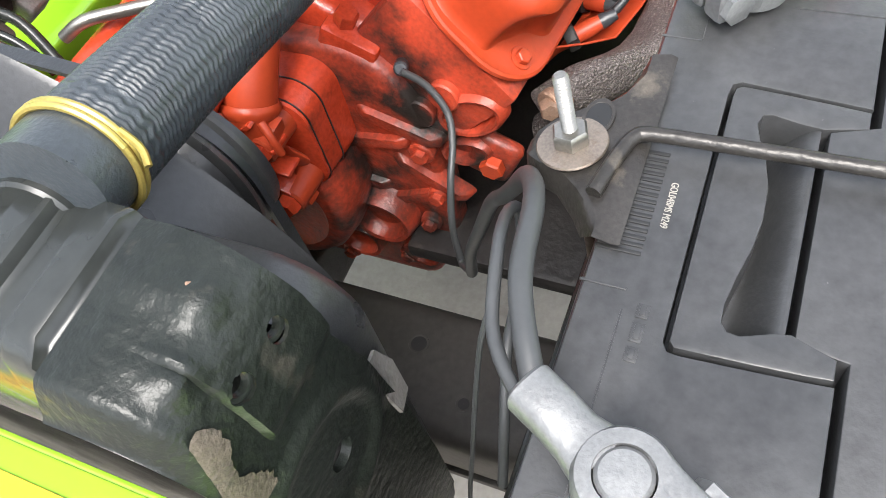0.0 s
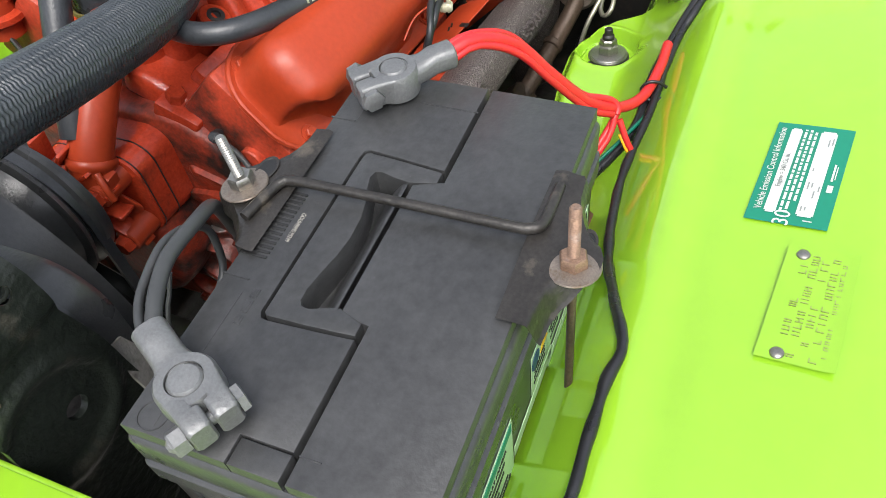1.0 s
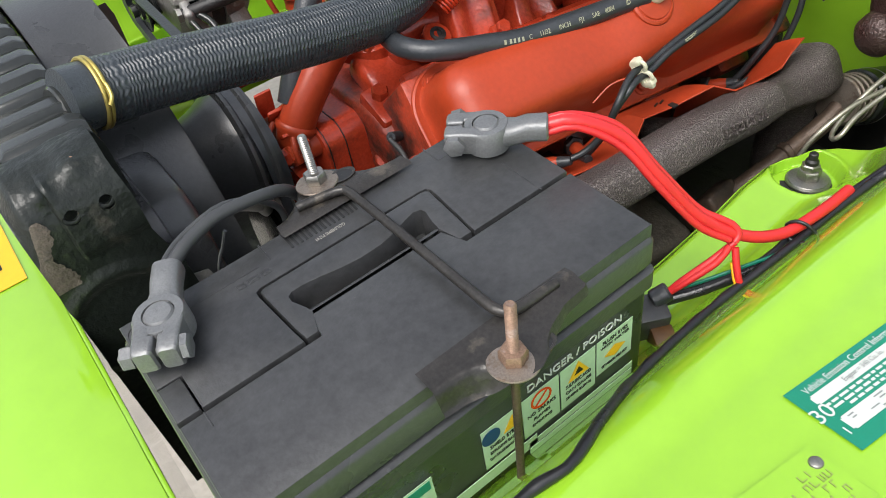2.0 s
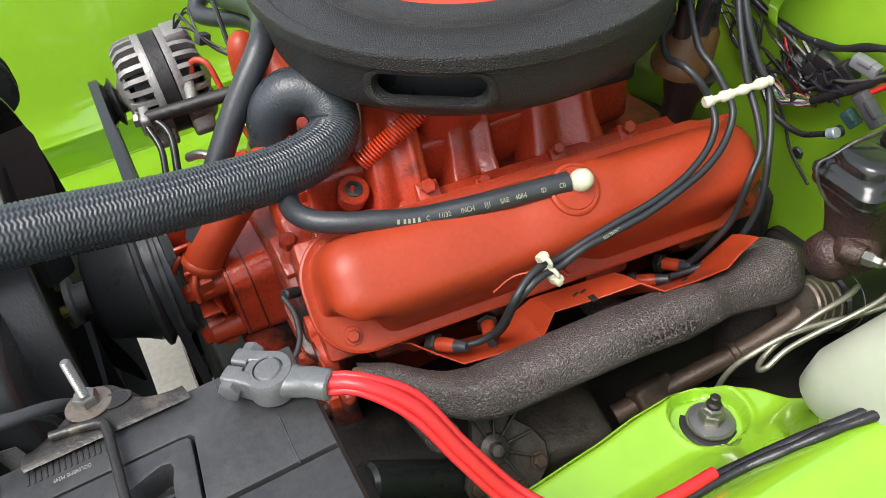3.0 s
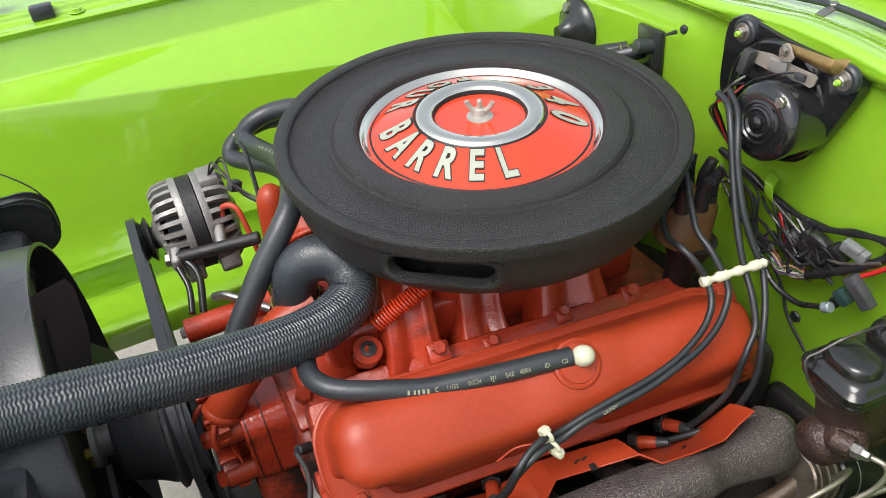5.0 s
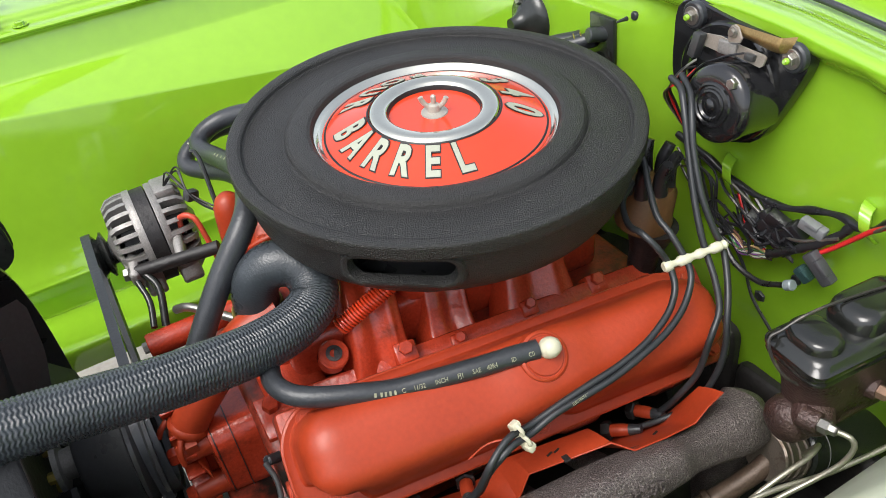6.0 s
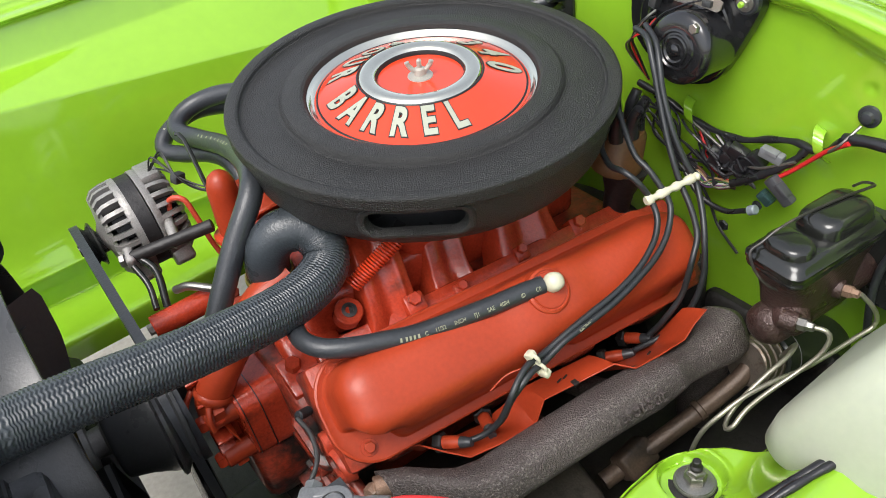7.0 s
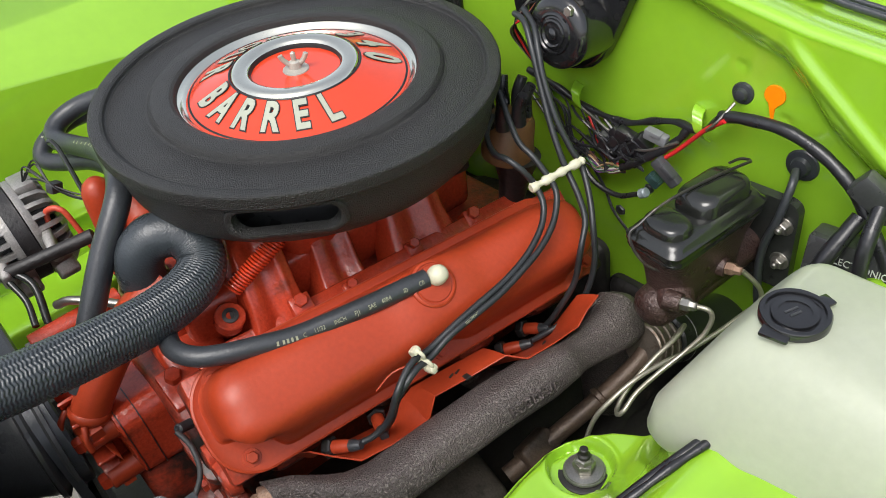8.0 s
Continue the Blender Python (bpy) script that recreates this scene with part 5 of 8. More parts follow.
shroud = thing("fan_shroud", (0.0, 0.45, 0.35), "black plastic fan shroud behind the radiator, scuffed", "fan shroud")
bm = bmesh.new()
loops = []
for x, grow, r in ((-0.040, 0.002, 0.030), (-0.030, 0.002, 0.030), (-0.028, -0.002, 0.034), (-0.008, -0.004, 0.040), (-0.002, -0.007, 0.042), (0.0005, -0.013, 0.044)):
    loops.append([Vector((x, y, z)) for y, z in round_rect(0.197 - grow, 0.38 - grow, 0.785 + grow, 0.775 + grow, r, 8)])
loft(bm, loops, True, False)
part("box", bm, BLACK_PLASTIC, shroud, "scuffed black plastic box section")
bm = bmesh.new()
outer = round_rect(0.209, 0.392, 0.773, 0.763, 0.044, 8)
ring = []
for y, z in outer:
    a = math.atan2(z - 0.605, y - 0.492)
    ring.append((0.492 + 0.243 * math.cos(a), 0.605 + 0.243 * math.sin(a)))
loft(bm, [[Vector((0.0005, y, z)) for y, z in outer], [Vector((0.002, y, z)) for y, z in ring]], True, False)
part("face", bm, BLACK_PLASTIC, shroud)
bm = bmesh.new()
lathe(bm, frame_of((0.0, 0.492, 0.605), (0, 1, 0), (1, 0, 0)), [(0.248, -0.034), (0.247, 0.0), (0.244, 0.030), (0.246, 0.034), (0.241, 0.0345), (0.240, 0.0), (0.242, -0.034)], 96, False)
part("barrel", bm, BLACK_PLASTIC, shroud, "smooth black plastic barrel round the fan")
cap = thing("radiator_bracket", (0.0, 0.79, 0.74), "black steel bracket with a thin wire beside the radiator", "bracket")
bm = bmesh.new()
for y in (0.775, 0.795):
    plate(bm, frame_of((-0.010, y, 0.765), (1, 0, 0), (0, -1, 0)), round_rect(-0.05, -0.05, 0.050, 0.038, 0.034, 6), 0.003)
part("cheek", bm, BLACK_PAINT, cap)
bm = bmesh.new()
sheet(bm, lambda a, y: Vector((-0.010 + 0.047 * math.cos(a), y, 0.765 + 0.036 * math.sin(a))), span(-0.6, 2.6, 20), span(0.768, 0.797, 3), 0.002)
part("rim", bm, BLACK_PAINT, cap)
hose("wire", [(0.035, 0.79, 0.785), (0.030, 0.79, 0.800), (0.012, 0.80, 0.818), (-0.02, 0.82, 0.835), (-0.06, 0.83, 0.84)], 0.0012, FLAT_BLACK, "", parent=cap, segs=6)

bm = bmesh.new()
path = [(-0.042, 0.290, 0.848), (-0.021, 0.294, 0.843), (0.0, 0.297, 0.838), (0.06, 0.304, 0.824), (0.14, 0.312, 0.803), (0.205, 0.322, 0.786), (0.262, 0.335, 0.773), (0.305, 0.350, 0.769), (0.332, 0.368, 0.773), (0.340, 0.386, 0.787), (0.331, 0.402, 0.802), (0.310, 0.414, 0.805), (0.293, 0.421, 0.793), (0.284, 0.425, 0.772), (0.282, 0.427, 0.740)]
pts = spline(path, 0.00068)
count = len(pts)


def knit(i, j):
    fade = smooth_step(0.03, 0.06, i / count) * (1 - 0.92 * smooth_step(0.70, 0.80, i / count))
    wander = 0.9 * math.sin(j * 0.14 + i * 0.004) + 0.5 * math.sin(j * 0.05 - i * 0.011)
    return 0.00062 * fade * math.sin(2 * math.pi * i / 5.4 + 1.0 * math.sin(2 * math.pi * j / 12 + 0.8 * math.sin(i * 0.02)) + wander)


tube(bm, pts, 0.0258, 240, 0, 1.0, knit)
upper = thing("radiator_hose", (0.15, 0.31, 0.78), "black rubber radiator hose with a knitted ripple texture", "hose")
part("hose_wall", bm, HOSE_RUBBER, upper, angle=80)
for at, way in (((-0.020, 0.2942, 0.8427), (1, 0.16, -0.24)), ((0.2822, 0.4265, 0.752), (0.02, 0.03, -1))):
    m = frame_of(at, (0, -0.85, 0.35), way)
    for dz in (-0.0017, 0.0017):
        bm = bmesh.new()
        tube(bm, [m @ Vector((0.0275 * math.cos(a), 0.0275 * math.sin(a), dz)) for a in span(0, 2 * math.pi, 40)], 0.0017, 8, 0)
        part("wire_clamp", bm, BRASS, upper, "yellow zinc spring wire clamp")
    bm = bmesh.new()
    tube(bm, [m @ Vector((0.0275, -0.006, 0.002)), m @ Vector((0.0300, 0.0, 0.002)), m @ Vector((0.0315, 0.005, 0.001)), m @ Vector((0.033, 0.010, -0.003))], 0.0017, 8, 0.002)
    part("clamp_tail", bm, BRASS, upper)

# ---- battery ----
battery = thing("battery", (0.05, 0.01, 0.58), "black plastic car battery with a recessed carrying handle, dusty on top", "battery")
X0, X1, Y0, Y1, TOP = -0.0955, 0.1995, -0.0755, 0.0955, 0.800
bm = bmesh.new()
loops = []
for grow, z in ((-0.002, 0.766), (0.0, 0.768), (0.0, 0.786), (-0.001, 0.7885), (-0.003, 0.7900), (-0.0045, 0.7895), (-0.0060, 0.7750)):
    loops.append([Vector((x, y, z)) for x, y in round_rect(X0 - grow, Y0 - grow, X1 + grow, Y1 + grow, 0.006, 4)])
loft(bm, loops)
cover = part("cover", bm, BLACK_PLASTIC, battery)


def panel(name, outline, z=0.7752, top=TOP, mat=BATTERY_TOP, parent=cover, label="", round_by=0.0007):
    """A flat raised field of the cover with softened edges."""
    bm = bmesh.new()
    low = [bm.verts.new((x, y, z)) for x, y in outline]
    f = bm.faces.new(low)
    f.normal_update()
    if f.normal.z < 0:
        f.normal_flip()
    got = bmesh.ops.extrude_face_region(bm, geom=[f])
    up = [v for v in got["geom"] if isinstance(v, bmesh.types.BMVert)]
    bmesh.ops.translate(bm, verts=up, vec=(0, 0, top - z))
    faces = [g for g in got["geom"] if isinstance(g, bmesh.types.BMFace)]
    if round_by:
        rim = list({e for g in faces for e in g.edges})
        bmesh.ops.bevel(bm, geom=rim, offset=round_by, segments=2, profile=0.5, affect="EDGES")
    return part(name, bm, mat, parent, label, angle=30)


g = 0.0017
panel("lid_panel", [(X0 + 0.003, Y0 + 0.003), (X1 - 0.003, Y0 + 0.003), (X1 - 0.003, -g), (0.105 + g, -g), (0.100, 0.018 - g), (0.003, 0.018 - g), (-0.001, 0.004), (0.0 - g, -g), (X0 + 0.003, -g)])
panel("corner_panel", [(X0 + 0.003, g), (-0.0782, g), (-0.0782, 0.0300), (X0 + 0.003, 0.0300)])
panel("lid_panel", [(X0 + 0.003, 0.0311), (-0.0771, 0.0311), (-0.0771, g), (-0.0115, g), (-0.0125, 0.012), (-0.0137, 0.030), (-0.0150, 0.052), (-0.0145, 0.0565), (-0.011, 0.0585), (0.112, 0.0585), (0.1185, 0.0575), (0.1205, 0.054), (0.1188, 0.034), (0.1172, 0.016), (0.1158, g), (X1 - 0.003, g), (X1 - 0.003, Y1 - 0.003), (X0 + 0.003, Y1 - 0.003)])
panel("carrying_handle", [(-0.0015, 0.0022), (0.0040, 0.0175), (0.0025, 0.024), (-0.0015, 0.034), (-0.001, 0.0385), (0.002, 0.0408), (0.010, 0.0410), (0.022, 0.0390), (0.036, 0.0358), (0.050, 0.0342), (0.066, 0.0348), (0.080, 0.0380), (0.090, 0.0418), (0.098, 0.0440), (0.103, 0.0425), (0.104, 0.039), (0.1015, 0.028), (0.1005, 0.019), (0.1045, 0.0022), (0.1138, 0.0022), (0.1152, 0.016), (0.1168, 0.034), (0.1182, 0.0535), (0.1165, 0.0558), (0.112, 0.0565), (-0.0105, 0.0565), (-0.0128, 0.0545), (-0.0117, 0.030), (-0.0106, 0.012), (-0.0096, 0.0022)], 0.7752, 0.8004, BATTERY_TOP, cover, "", 0.0009)
MOULD_PRINT = material("grey_print", (0.28, 0.265, 0.23), 0.5, vary=0.1)
bm = bmesh.new()


def trough(x, w):
    y0, y1 = 0.0195, 0.0425 + 0.000025 * (x * 1000)
    y = y0 + (y1 - y0) * w
    z = 0.7990 - 0.0200 * smooth_step(0.0, 0.80, w)
    return Vector((x, y, z))


sheet(bm, trough, span(0.001, 0.1015, 12), span(0, 1, 20), 0.0)
part("handle_trough", bm, BATTERY_TOP, cover)
for x in (0.006, 0.143):
    bm = bmesh.new()
    box(bm, pose(x, 0.0850, TOP), 0.0012, 0.018, 0.0010, 0.0003)
    part("moulded_line", bm, BATTERY_TOP, cover)
for x, w in ((-0.045, 0.085), (0.164, 0.040)):
    bm = bmesh.new()
    box(bm, pose(x, 0.0755, TOP), w, 0.0008, 0.0006, 0.0002)
    part("moulded_line", bm, BATTERY_TOP, cover)
for x, y, w, h in ((-0.0775, -0.0075, 0.0010, 0.012), (0.172, 0.020, 0.0010, 0.040)):
    bm = bmesh.new()
    box(bm, pose(x, y, TOP), w, h, 0.0009, 0.0003)
    part("moulded_line", bm, BATTERY_TOP, cover)
# Raised black bars paint the dark inside the vent slots.
for k in range(15):
    bm = bmesh.new()
    box(bm, pose(0.0225 + 0.0036 * k, 0.0835, TOP), 0.0019, 0.0180, 0.0012, 0.0003)
    part("vent_slot_dark", bm, FLAT_BLACK, cover)
lettering("battery_print", "GOL04BMS M249", pose(0.0480, 0.0695, TOP + 0.0001, 0, 0, 180), 0.0043, MOULD_PRINT, cover, 0.0002, 0.72)
for x, w in ((-0.0015, 0.006), (-0.0105, 0.008), (-0.0195, 0.006)):
    bm = bmesh.new()
    box(bm, pose(x, 0.0680, TOP), w, 0.0045, 0.0008, 0.0002)
    box(bm, pose(x, 0.0680, TOP + 0.0002), w - 0.002, 0.0025, 0.0010, 0.0002)
    part("moulded_mark", bm, BATTERY_TOP, cover)
for x, y, r in ((-0.083, 0.079, 0.0085),):
    bm = bmesh.new()
    lathe(bm, pose(x, y, TOP), [(r, 0), (r, 0.0004), (r - 0.0008, 0.0004), (r - 0.001, 0)], 32, False)
    part("moulded_ring", bm, BATTERY_TOP, cover)
bm = bmesh.new()
loops = []
for grow, z in ((-0.006, 0.575), (-0.003, 0.580), (-0.002, 0.742), (-0.001, 0.744), (0.0012, 0.7455), (0.0012, 0.7600), (0.0, 0.7615), (-0.004, 0.7625), (-0.004, 0.7670)):
    loops.append([Vector((x, y, z)) for x, y in round_rect(X0 - grow, Y0 - grow, X1 + grow, Y1 + grow, 0.006, 4)])
loft(bm, loops)
case = part("case", bm, BLACK_PLASTIC, battery)
for k in range(6):
    bm = bmesh.new()
    box(bm, pose(X0 + 0.0035, -0.06 + 0.027 * k, 0.66), 0.004, 0.006, 0.15, 0.001)
    part("case_rib", bm, BLACK_PLASTIC, case)
# warning label on the fender side
SIDE = pose(0, Y0 + 0.0010, 0, 90, 0, 0)
SIDE.translation = (0, Y0 + 0.0010, 0)


def on_side(x, z, lift=0.0):
    m = SIDE.copy()
    m.translation = (x, Y0 + 0.0016 - lift, z)
    return m


def tag(name, x, z, w, h, mat, parent=case, lift=0.0):
    return bar(name, on_side(x, z, lift), w, h, mat, parent, 0.0005)


tag("part_label", -0.035, 0.686, 0.088, 0.070, LABEL_PALE)
tag("label_strip", -0.035, 0.714, 0.084, 0.009, LABEL_GREEN, case, 0.0004)
lettering("label_print", "REPLACEMENT PART NUMBER", on_side(-0.035, 0.704, 0.0008), 0.0055, FLAT_BLACK, case, 0.0002, 0.85)
for k in range(4):
    tag("print_bar", -0.040 + 0.004 * (k % 2), 0.694 - 0.009 * k, 0.066 - 0.012 * (k % 3), 0.003, FLAT_BLACK, case, 0.0005)
for k in range(30):
    tag("print_bar", 0.0 - 0.0022 * k, 0.656, 0.0009 if k % 3 else 0.0016, 0.010, FLAT_BLACK, case, 0.0005)
lettering("warning_title", "DANGER / POISON", on_side(0.1290, 0.7325, 0.0003), 0.0100, WHITE_INK, case, 0.0003, 1.0)
cells = ((0.064, 0.702, 0.032, 0.044), (0.0975, 0.702, 0.032, 0.044), (0.131, 0.702, 0.032, 0.044), (0.1655, 0.7055, 0.034, 0.037))
words = ("SHIELD EYES", "NO SPARKS", "SULFURIC ACID", "FLUSH EYES")
second = ("EXPLOSIVE GASES", "FLAMES", "CAN CAUSE", "WITH WATER")
third = ("CAN CAUSE BLINDNESS", "SMOKING", "SEVERE BURNS", "GET MEDICAL HELP FAST")
marks = ("round", "ring", "tri", "diamond")
BLUE = material("dark_blue_print", (0.01, 0.05, 0.12), 0.5, vary=0.05)
for (x, z, w, h), one, two, three, mark in zip(cells, words, second, third, marks):
    tag("label_cell", x, z, w, h, LABEL_PALE)
    for row, (line, size) in enumerate(((one, 0.0052), (two, 0.0044), (three, 0.0040))):
        dz = (h / 2 - 0.022 - 0.0065 * row) if mark != "diamond" else (h / 2 - 0.005, h / 2 - 0.010, -h / 2 + 0.006)[row]
        lettering("label_print", line, on_side(x, z + dz, 0.0005), size, FLAT_BLACK, case, 0.0002, min(1.0, (w - 0.006) / (len(line) * size * 0.60)))
    m = on_side(x, z + h / 2 - 0.010, 0.0006) if mark != "diamond" else on_side(x, z - 0.002, 0.0006)
    bm = bmesh.new()
    if mark == "round":
        lathe(bm, m @ pose(-0.009, 0, 0), [(0.0075, 0), (0.0075, 0.0003)], 24)
        part("pictogram", bm, BLUE, case)
        bm = bmesh.new()
        plate(bm, m @ pose(0.009, 0, 0), [(-0.008, -0.007), (0.008, -0.007), (0, 0.007)], 0.0003)
        part("pictogram", bm, YELLOW, case, smooth=False)
    elif mark == "ring":
        lathe(bm, m, [(0.0090, 0), (0.0090, 0.0003), (0.0072, 0.0003), (0.0072, 0)], 24, False)
        box(bm, m @ pose(0, 0, 0.00015, 0, 0, 45), 0.016, 0.0016, 0.0003, 0)
        part("pictogram", bm, RED_DECAL, case, smooth=False)
    elif mark == "tri":
        plate(bm, m, [(-0.0095, -0.008), (0.0095, -0.008), (0, 0.0085)], 0.0003)
        part("pictogram", bm, YELLOW, case, smooth=False)
        bm = bmesh.new()
        plate(bm, m @ pose(0, -0.001, 0.0003), [(-0.004, -0.003), (0.004, -0.003), (0, 0.004)], 0.0002)
        part("pictogram", bm, FLAT_BLACK, case, smooth=False)
    else:
        plate(bm, m, [(-0.010, 0), (0, -0.006), (0.010, 0), (0, 0.006)], 0.0003)
        part("pictogram", bm, YELLOW, case, smooth=False)
for x, z, w in ((0.052, 0.670, 0.080), (0.135, 0.668, 0.10), (0.135, 0.660, 0.10)):
    tag("label_cell", x, z, w, 0.006 if w > 0.09 else 0.012, LABEL_PALE)
for k in range(3):
    tag("print_bar", 0.105, 0.650 - 0.0065 * k, 0.15 - 0.02 * k, 0.0026, WHITE_INK)

# ---- battery hold-down ----
CLAMP = material("scuffed_black_steel", (0.032, 0.029, 0.026), 0.34, metal=0.3, vary=0.45, scale=30, bump=0.45, bump_scale=150, dirt_glint=(0.13, 0.11, 0.085), dirt_glint_scale=34, dirt_glint_from=0.58)
hold = thing("battery_hold_down", (0.07, 0.01, 0.80), "battery hold-down of two scuffed steel clamps joined by a black rod", "hold-down")
bm = bmesh.new()
tube(bm, [(0.041, 0.0985, 0.8075), (0.055, 0.0955, 0.8080), (0.066, 0.0925, 0.8085), (0.072, 0.0895, 0.8090), (0.0745, 0.084, 0.8092), (0.0755, 0.06, 0.8092), (0.077, 0.0, 0.8090), (0.078, -0.055, 0.8090), (0.0795, -0.0645, 0.8090), (0.084, -0.0695, 0.8085), (0.095, -0.0705, 0.8070), (0.118, -0.0705, 0.8060)], 0.0033, 14, 0.002)
part("tie_rod", bm, CLAMP, hold)
for side, name, mat in ((1, "clamp", CLAMP), (-1, "clamp", CLAMP)):
    if side > 0:
        rows = ((0.083, 0.022, 0.126, 0.8035), (0.086, 0.021, 0.126, 0.8050), (0.094, 0.022, 0.124, 0.8055), (0.100, 0.027, 0.108, 0.8050), (0.106, 0.036, 0.100, 0.8040), (0.116, 0.047, 0.094, 0.8025), (0.126, 0.052, 0.086, 0.8005), (0.132, 0.058, 0.078, 0.7985), (0.135, 0.064, 0.072, 0.795))
    else:
        rows = ((-0.062, 0.022, 0.130, 0.8035), (-0.065, 0.020, 0.131, 0.8045), (-0.074, 0.022, 0.129, 0.8050), (-0.079, 0.026, 0.124, 0.8040), (-0.086, 0.034, 0.116, 0.8025), (-0.096, 0.042, 0.110, 0.8010), (-0.106, 0.050, 0.098, 0.7990), (-0.114, 0.058, 0.086, 0.7965), (-0.117, 0.064, 0.078, 0.792))
    bm = bmesh.new()
    if side > 0:
        sheet(bm, lambda i, w: Vector((rows[i][1] + (rows[i][2] - rows[i][1]) * w, rows[i][0], rows[i][3] - 0.010 * (smooth_step(0.10, 0.0, w) + smooth_step(0.90, 1.0, w)) * (i > 2))), range(len(rows)), span(0, 1, 16), 0.0028)
    else:
        inner = ((0.021, -0.0640), (0.072, -0.0630), (0.131, -0.0640))
        outer = ((0.021, -0.0880), (0.035, -0.0890), (0.046, -0.092), (0.056, -0.100), (0.064, -0.1065), (0.074, -0.1070), (0.084, -0.102), (0.095, -0.094), (0.112, -0.0865), (0.129, -0.0850), (0.131, -0.0835))

        def arm(x, w):
            y = interp(inner, x) + (interp(outer, x) - interp(inner, x)) * w
            z = 0.8040 - 0.015 * smooth_step(0.62, 1.0, w) * smooth_step(0.064, 0.046, x) - 0.006 * smooth_step(0.9, 1.0, w) * smooth_step(0.08, 0.09, x)
            return Vector((x, y, z + 0.0016 * math.exp(-((y + 0.0705) / 0.005) ** 2) * smooth_step(0.085, 0.10, x)))
        sheet(bm, arm, span(0.021, 0.131, 44), span(0, 1, 18), 0.0028)
    plate_ob = part(name, bm, mat, hold)
    bm = bmesh.new()
    cx, cy = (0.0825, 0.1075) if side > 0 else (0.0830, -0.0945)
    lathe(bm, pose(cx, cy, 0.8052 if side > 0 else 0.8022) @ Matrix.Diagonal((1.25, 0.8, 1, 1)), [(0.0085, 0), (0.0085, 0.0006), (0.0068, 0.0006), (0.0064, 0.0)], 24, False)
    part("slot_rim", bm, mat, plate_ob)
    # Black disc laid on the uncut clamp for the slot's dark inside.
    bm = bmesh.new()
    lathe(bm, pose(cx, cy, 0.8055 if side > 0 else 0.8025) @ Matrix.Diagonal((1.25, 0.8, 1, 1)), [(0.0066, 0), (0.0004, 0)], 24, False)
    part("slot_dark", bm, FLAT_BLACK, plate_ob)


WASHER = material("dulled_zinc_washer", (0.24, 0.20, 0.165), 0.42, metal=0.75, vary=0.3, scale=60, bump=0.2, bump_scale=300, dirt_glint=(0.15, 0.095, 0.06), dirt_glint_scale=70, dirt_glint_from=0.55)


def stud(at, lean, top, mat, label):
    """Threaded stud with its nut and a wide washer."""
    ob = thing("hold_down_stud", at, label, "stud", "hold-down studs")
    base = Vector(at)
    m = frame_of(base, (1, 0, 0), lean)
    bm = bmesh.new()
    lathe(bm, m, [(0.0150, -0.0022), (0.0155, -0.0012), (0.0150, -0.0004), (0.010, 0.0004), (0.004, 0.0006)], 36)
    part("washer", bm, WASHER, ob)
    bm = bmesh.new()
    lathe(bm, m @ pose(0, 0, 0, 0, 0, 20), [(0.0078, 0.0), (0.0082, 0.001), (0.0082, 0.0065), (0.0072, 0.0078), (0.0045, 0.0080)], 6)
    part("nut", bm, mat, ob)
    bm = bmesh.new()
    rows = [(0.0030, 0.004)]
    z = 0.008
    while z < top:
        rows += [(0.0034, z), (0.0027, z + 0.0008)]
        z += 0.0016
    rows += [(0.0032, top), (0.0024, top + 0.0010)]
    lathe(bm, m, rows, 16)
    part("thread", bm, mat, ob)
    bm = bmesh.new()
    tube(bm, [m @ Vector((0, 0, -0.004)), m @ Vector((0, 0, -0.08)), m @ Vector((0, 0, -0.155)), m @ Vector((0.006, 0, -0.166)), m @ Vector((0.014, 0, -0.160))], 0.0027, 10, 0.008)
    part("hook_rod", bm, RUSTY, ob)
    return ob


stud((0.066, 0.1145, 0.8060), (0.03, 0.12, 1), 0.036, STEEL, "zinc plated hold-down stud with a nut and wide washer")
stud((0.066, -0.0925, 0.8040), (0.05, 0.02, 1), 0.042, RUST, "rusty hold-down stud with a nut and wide washer")


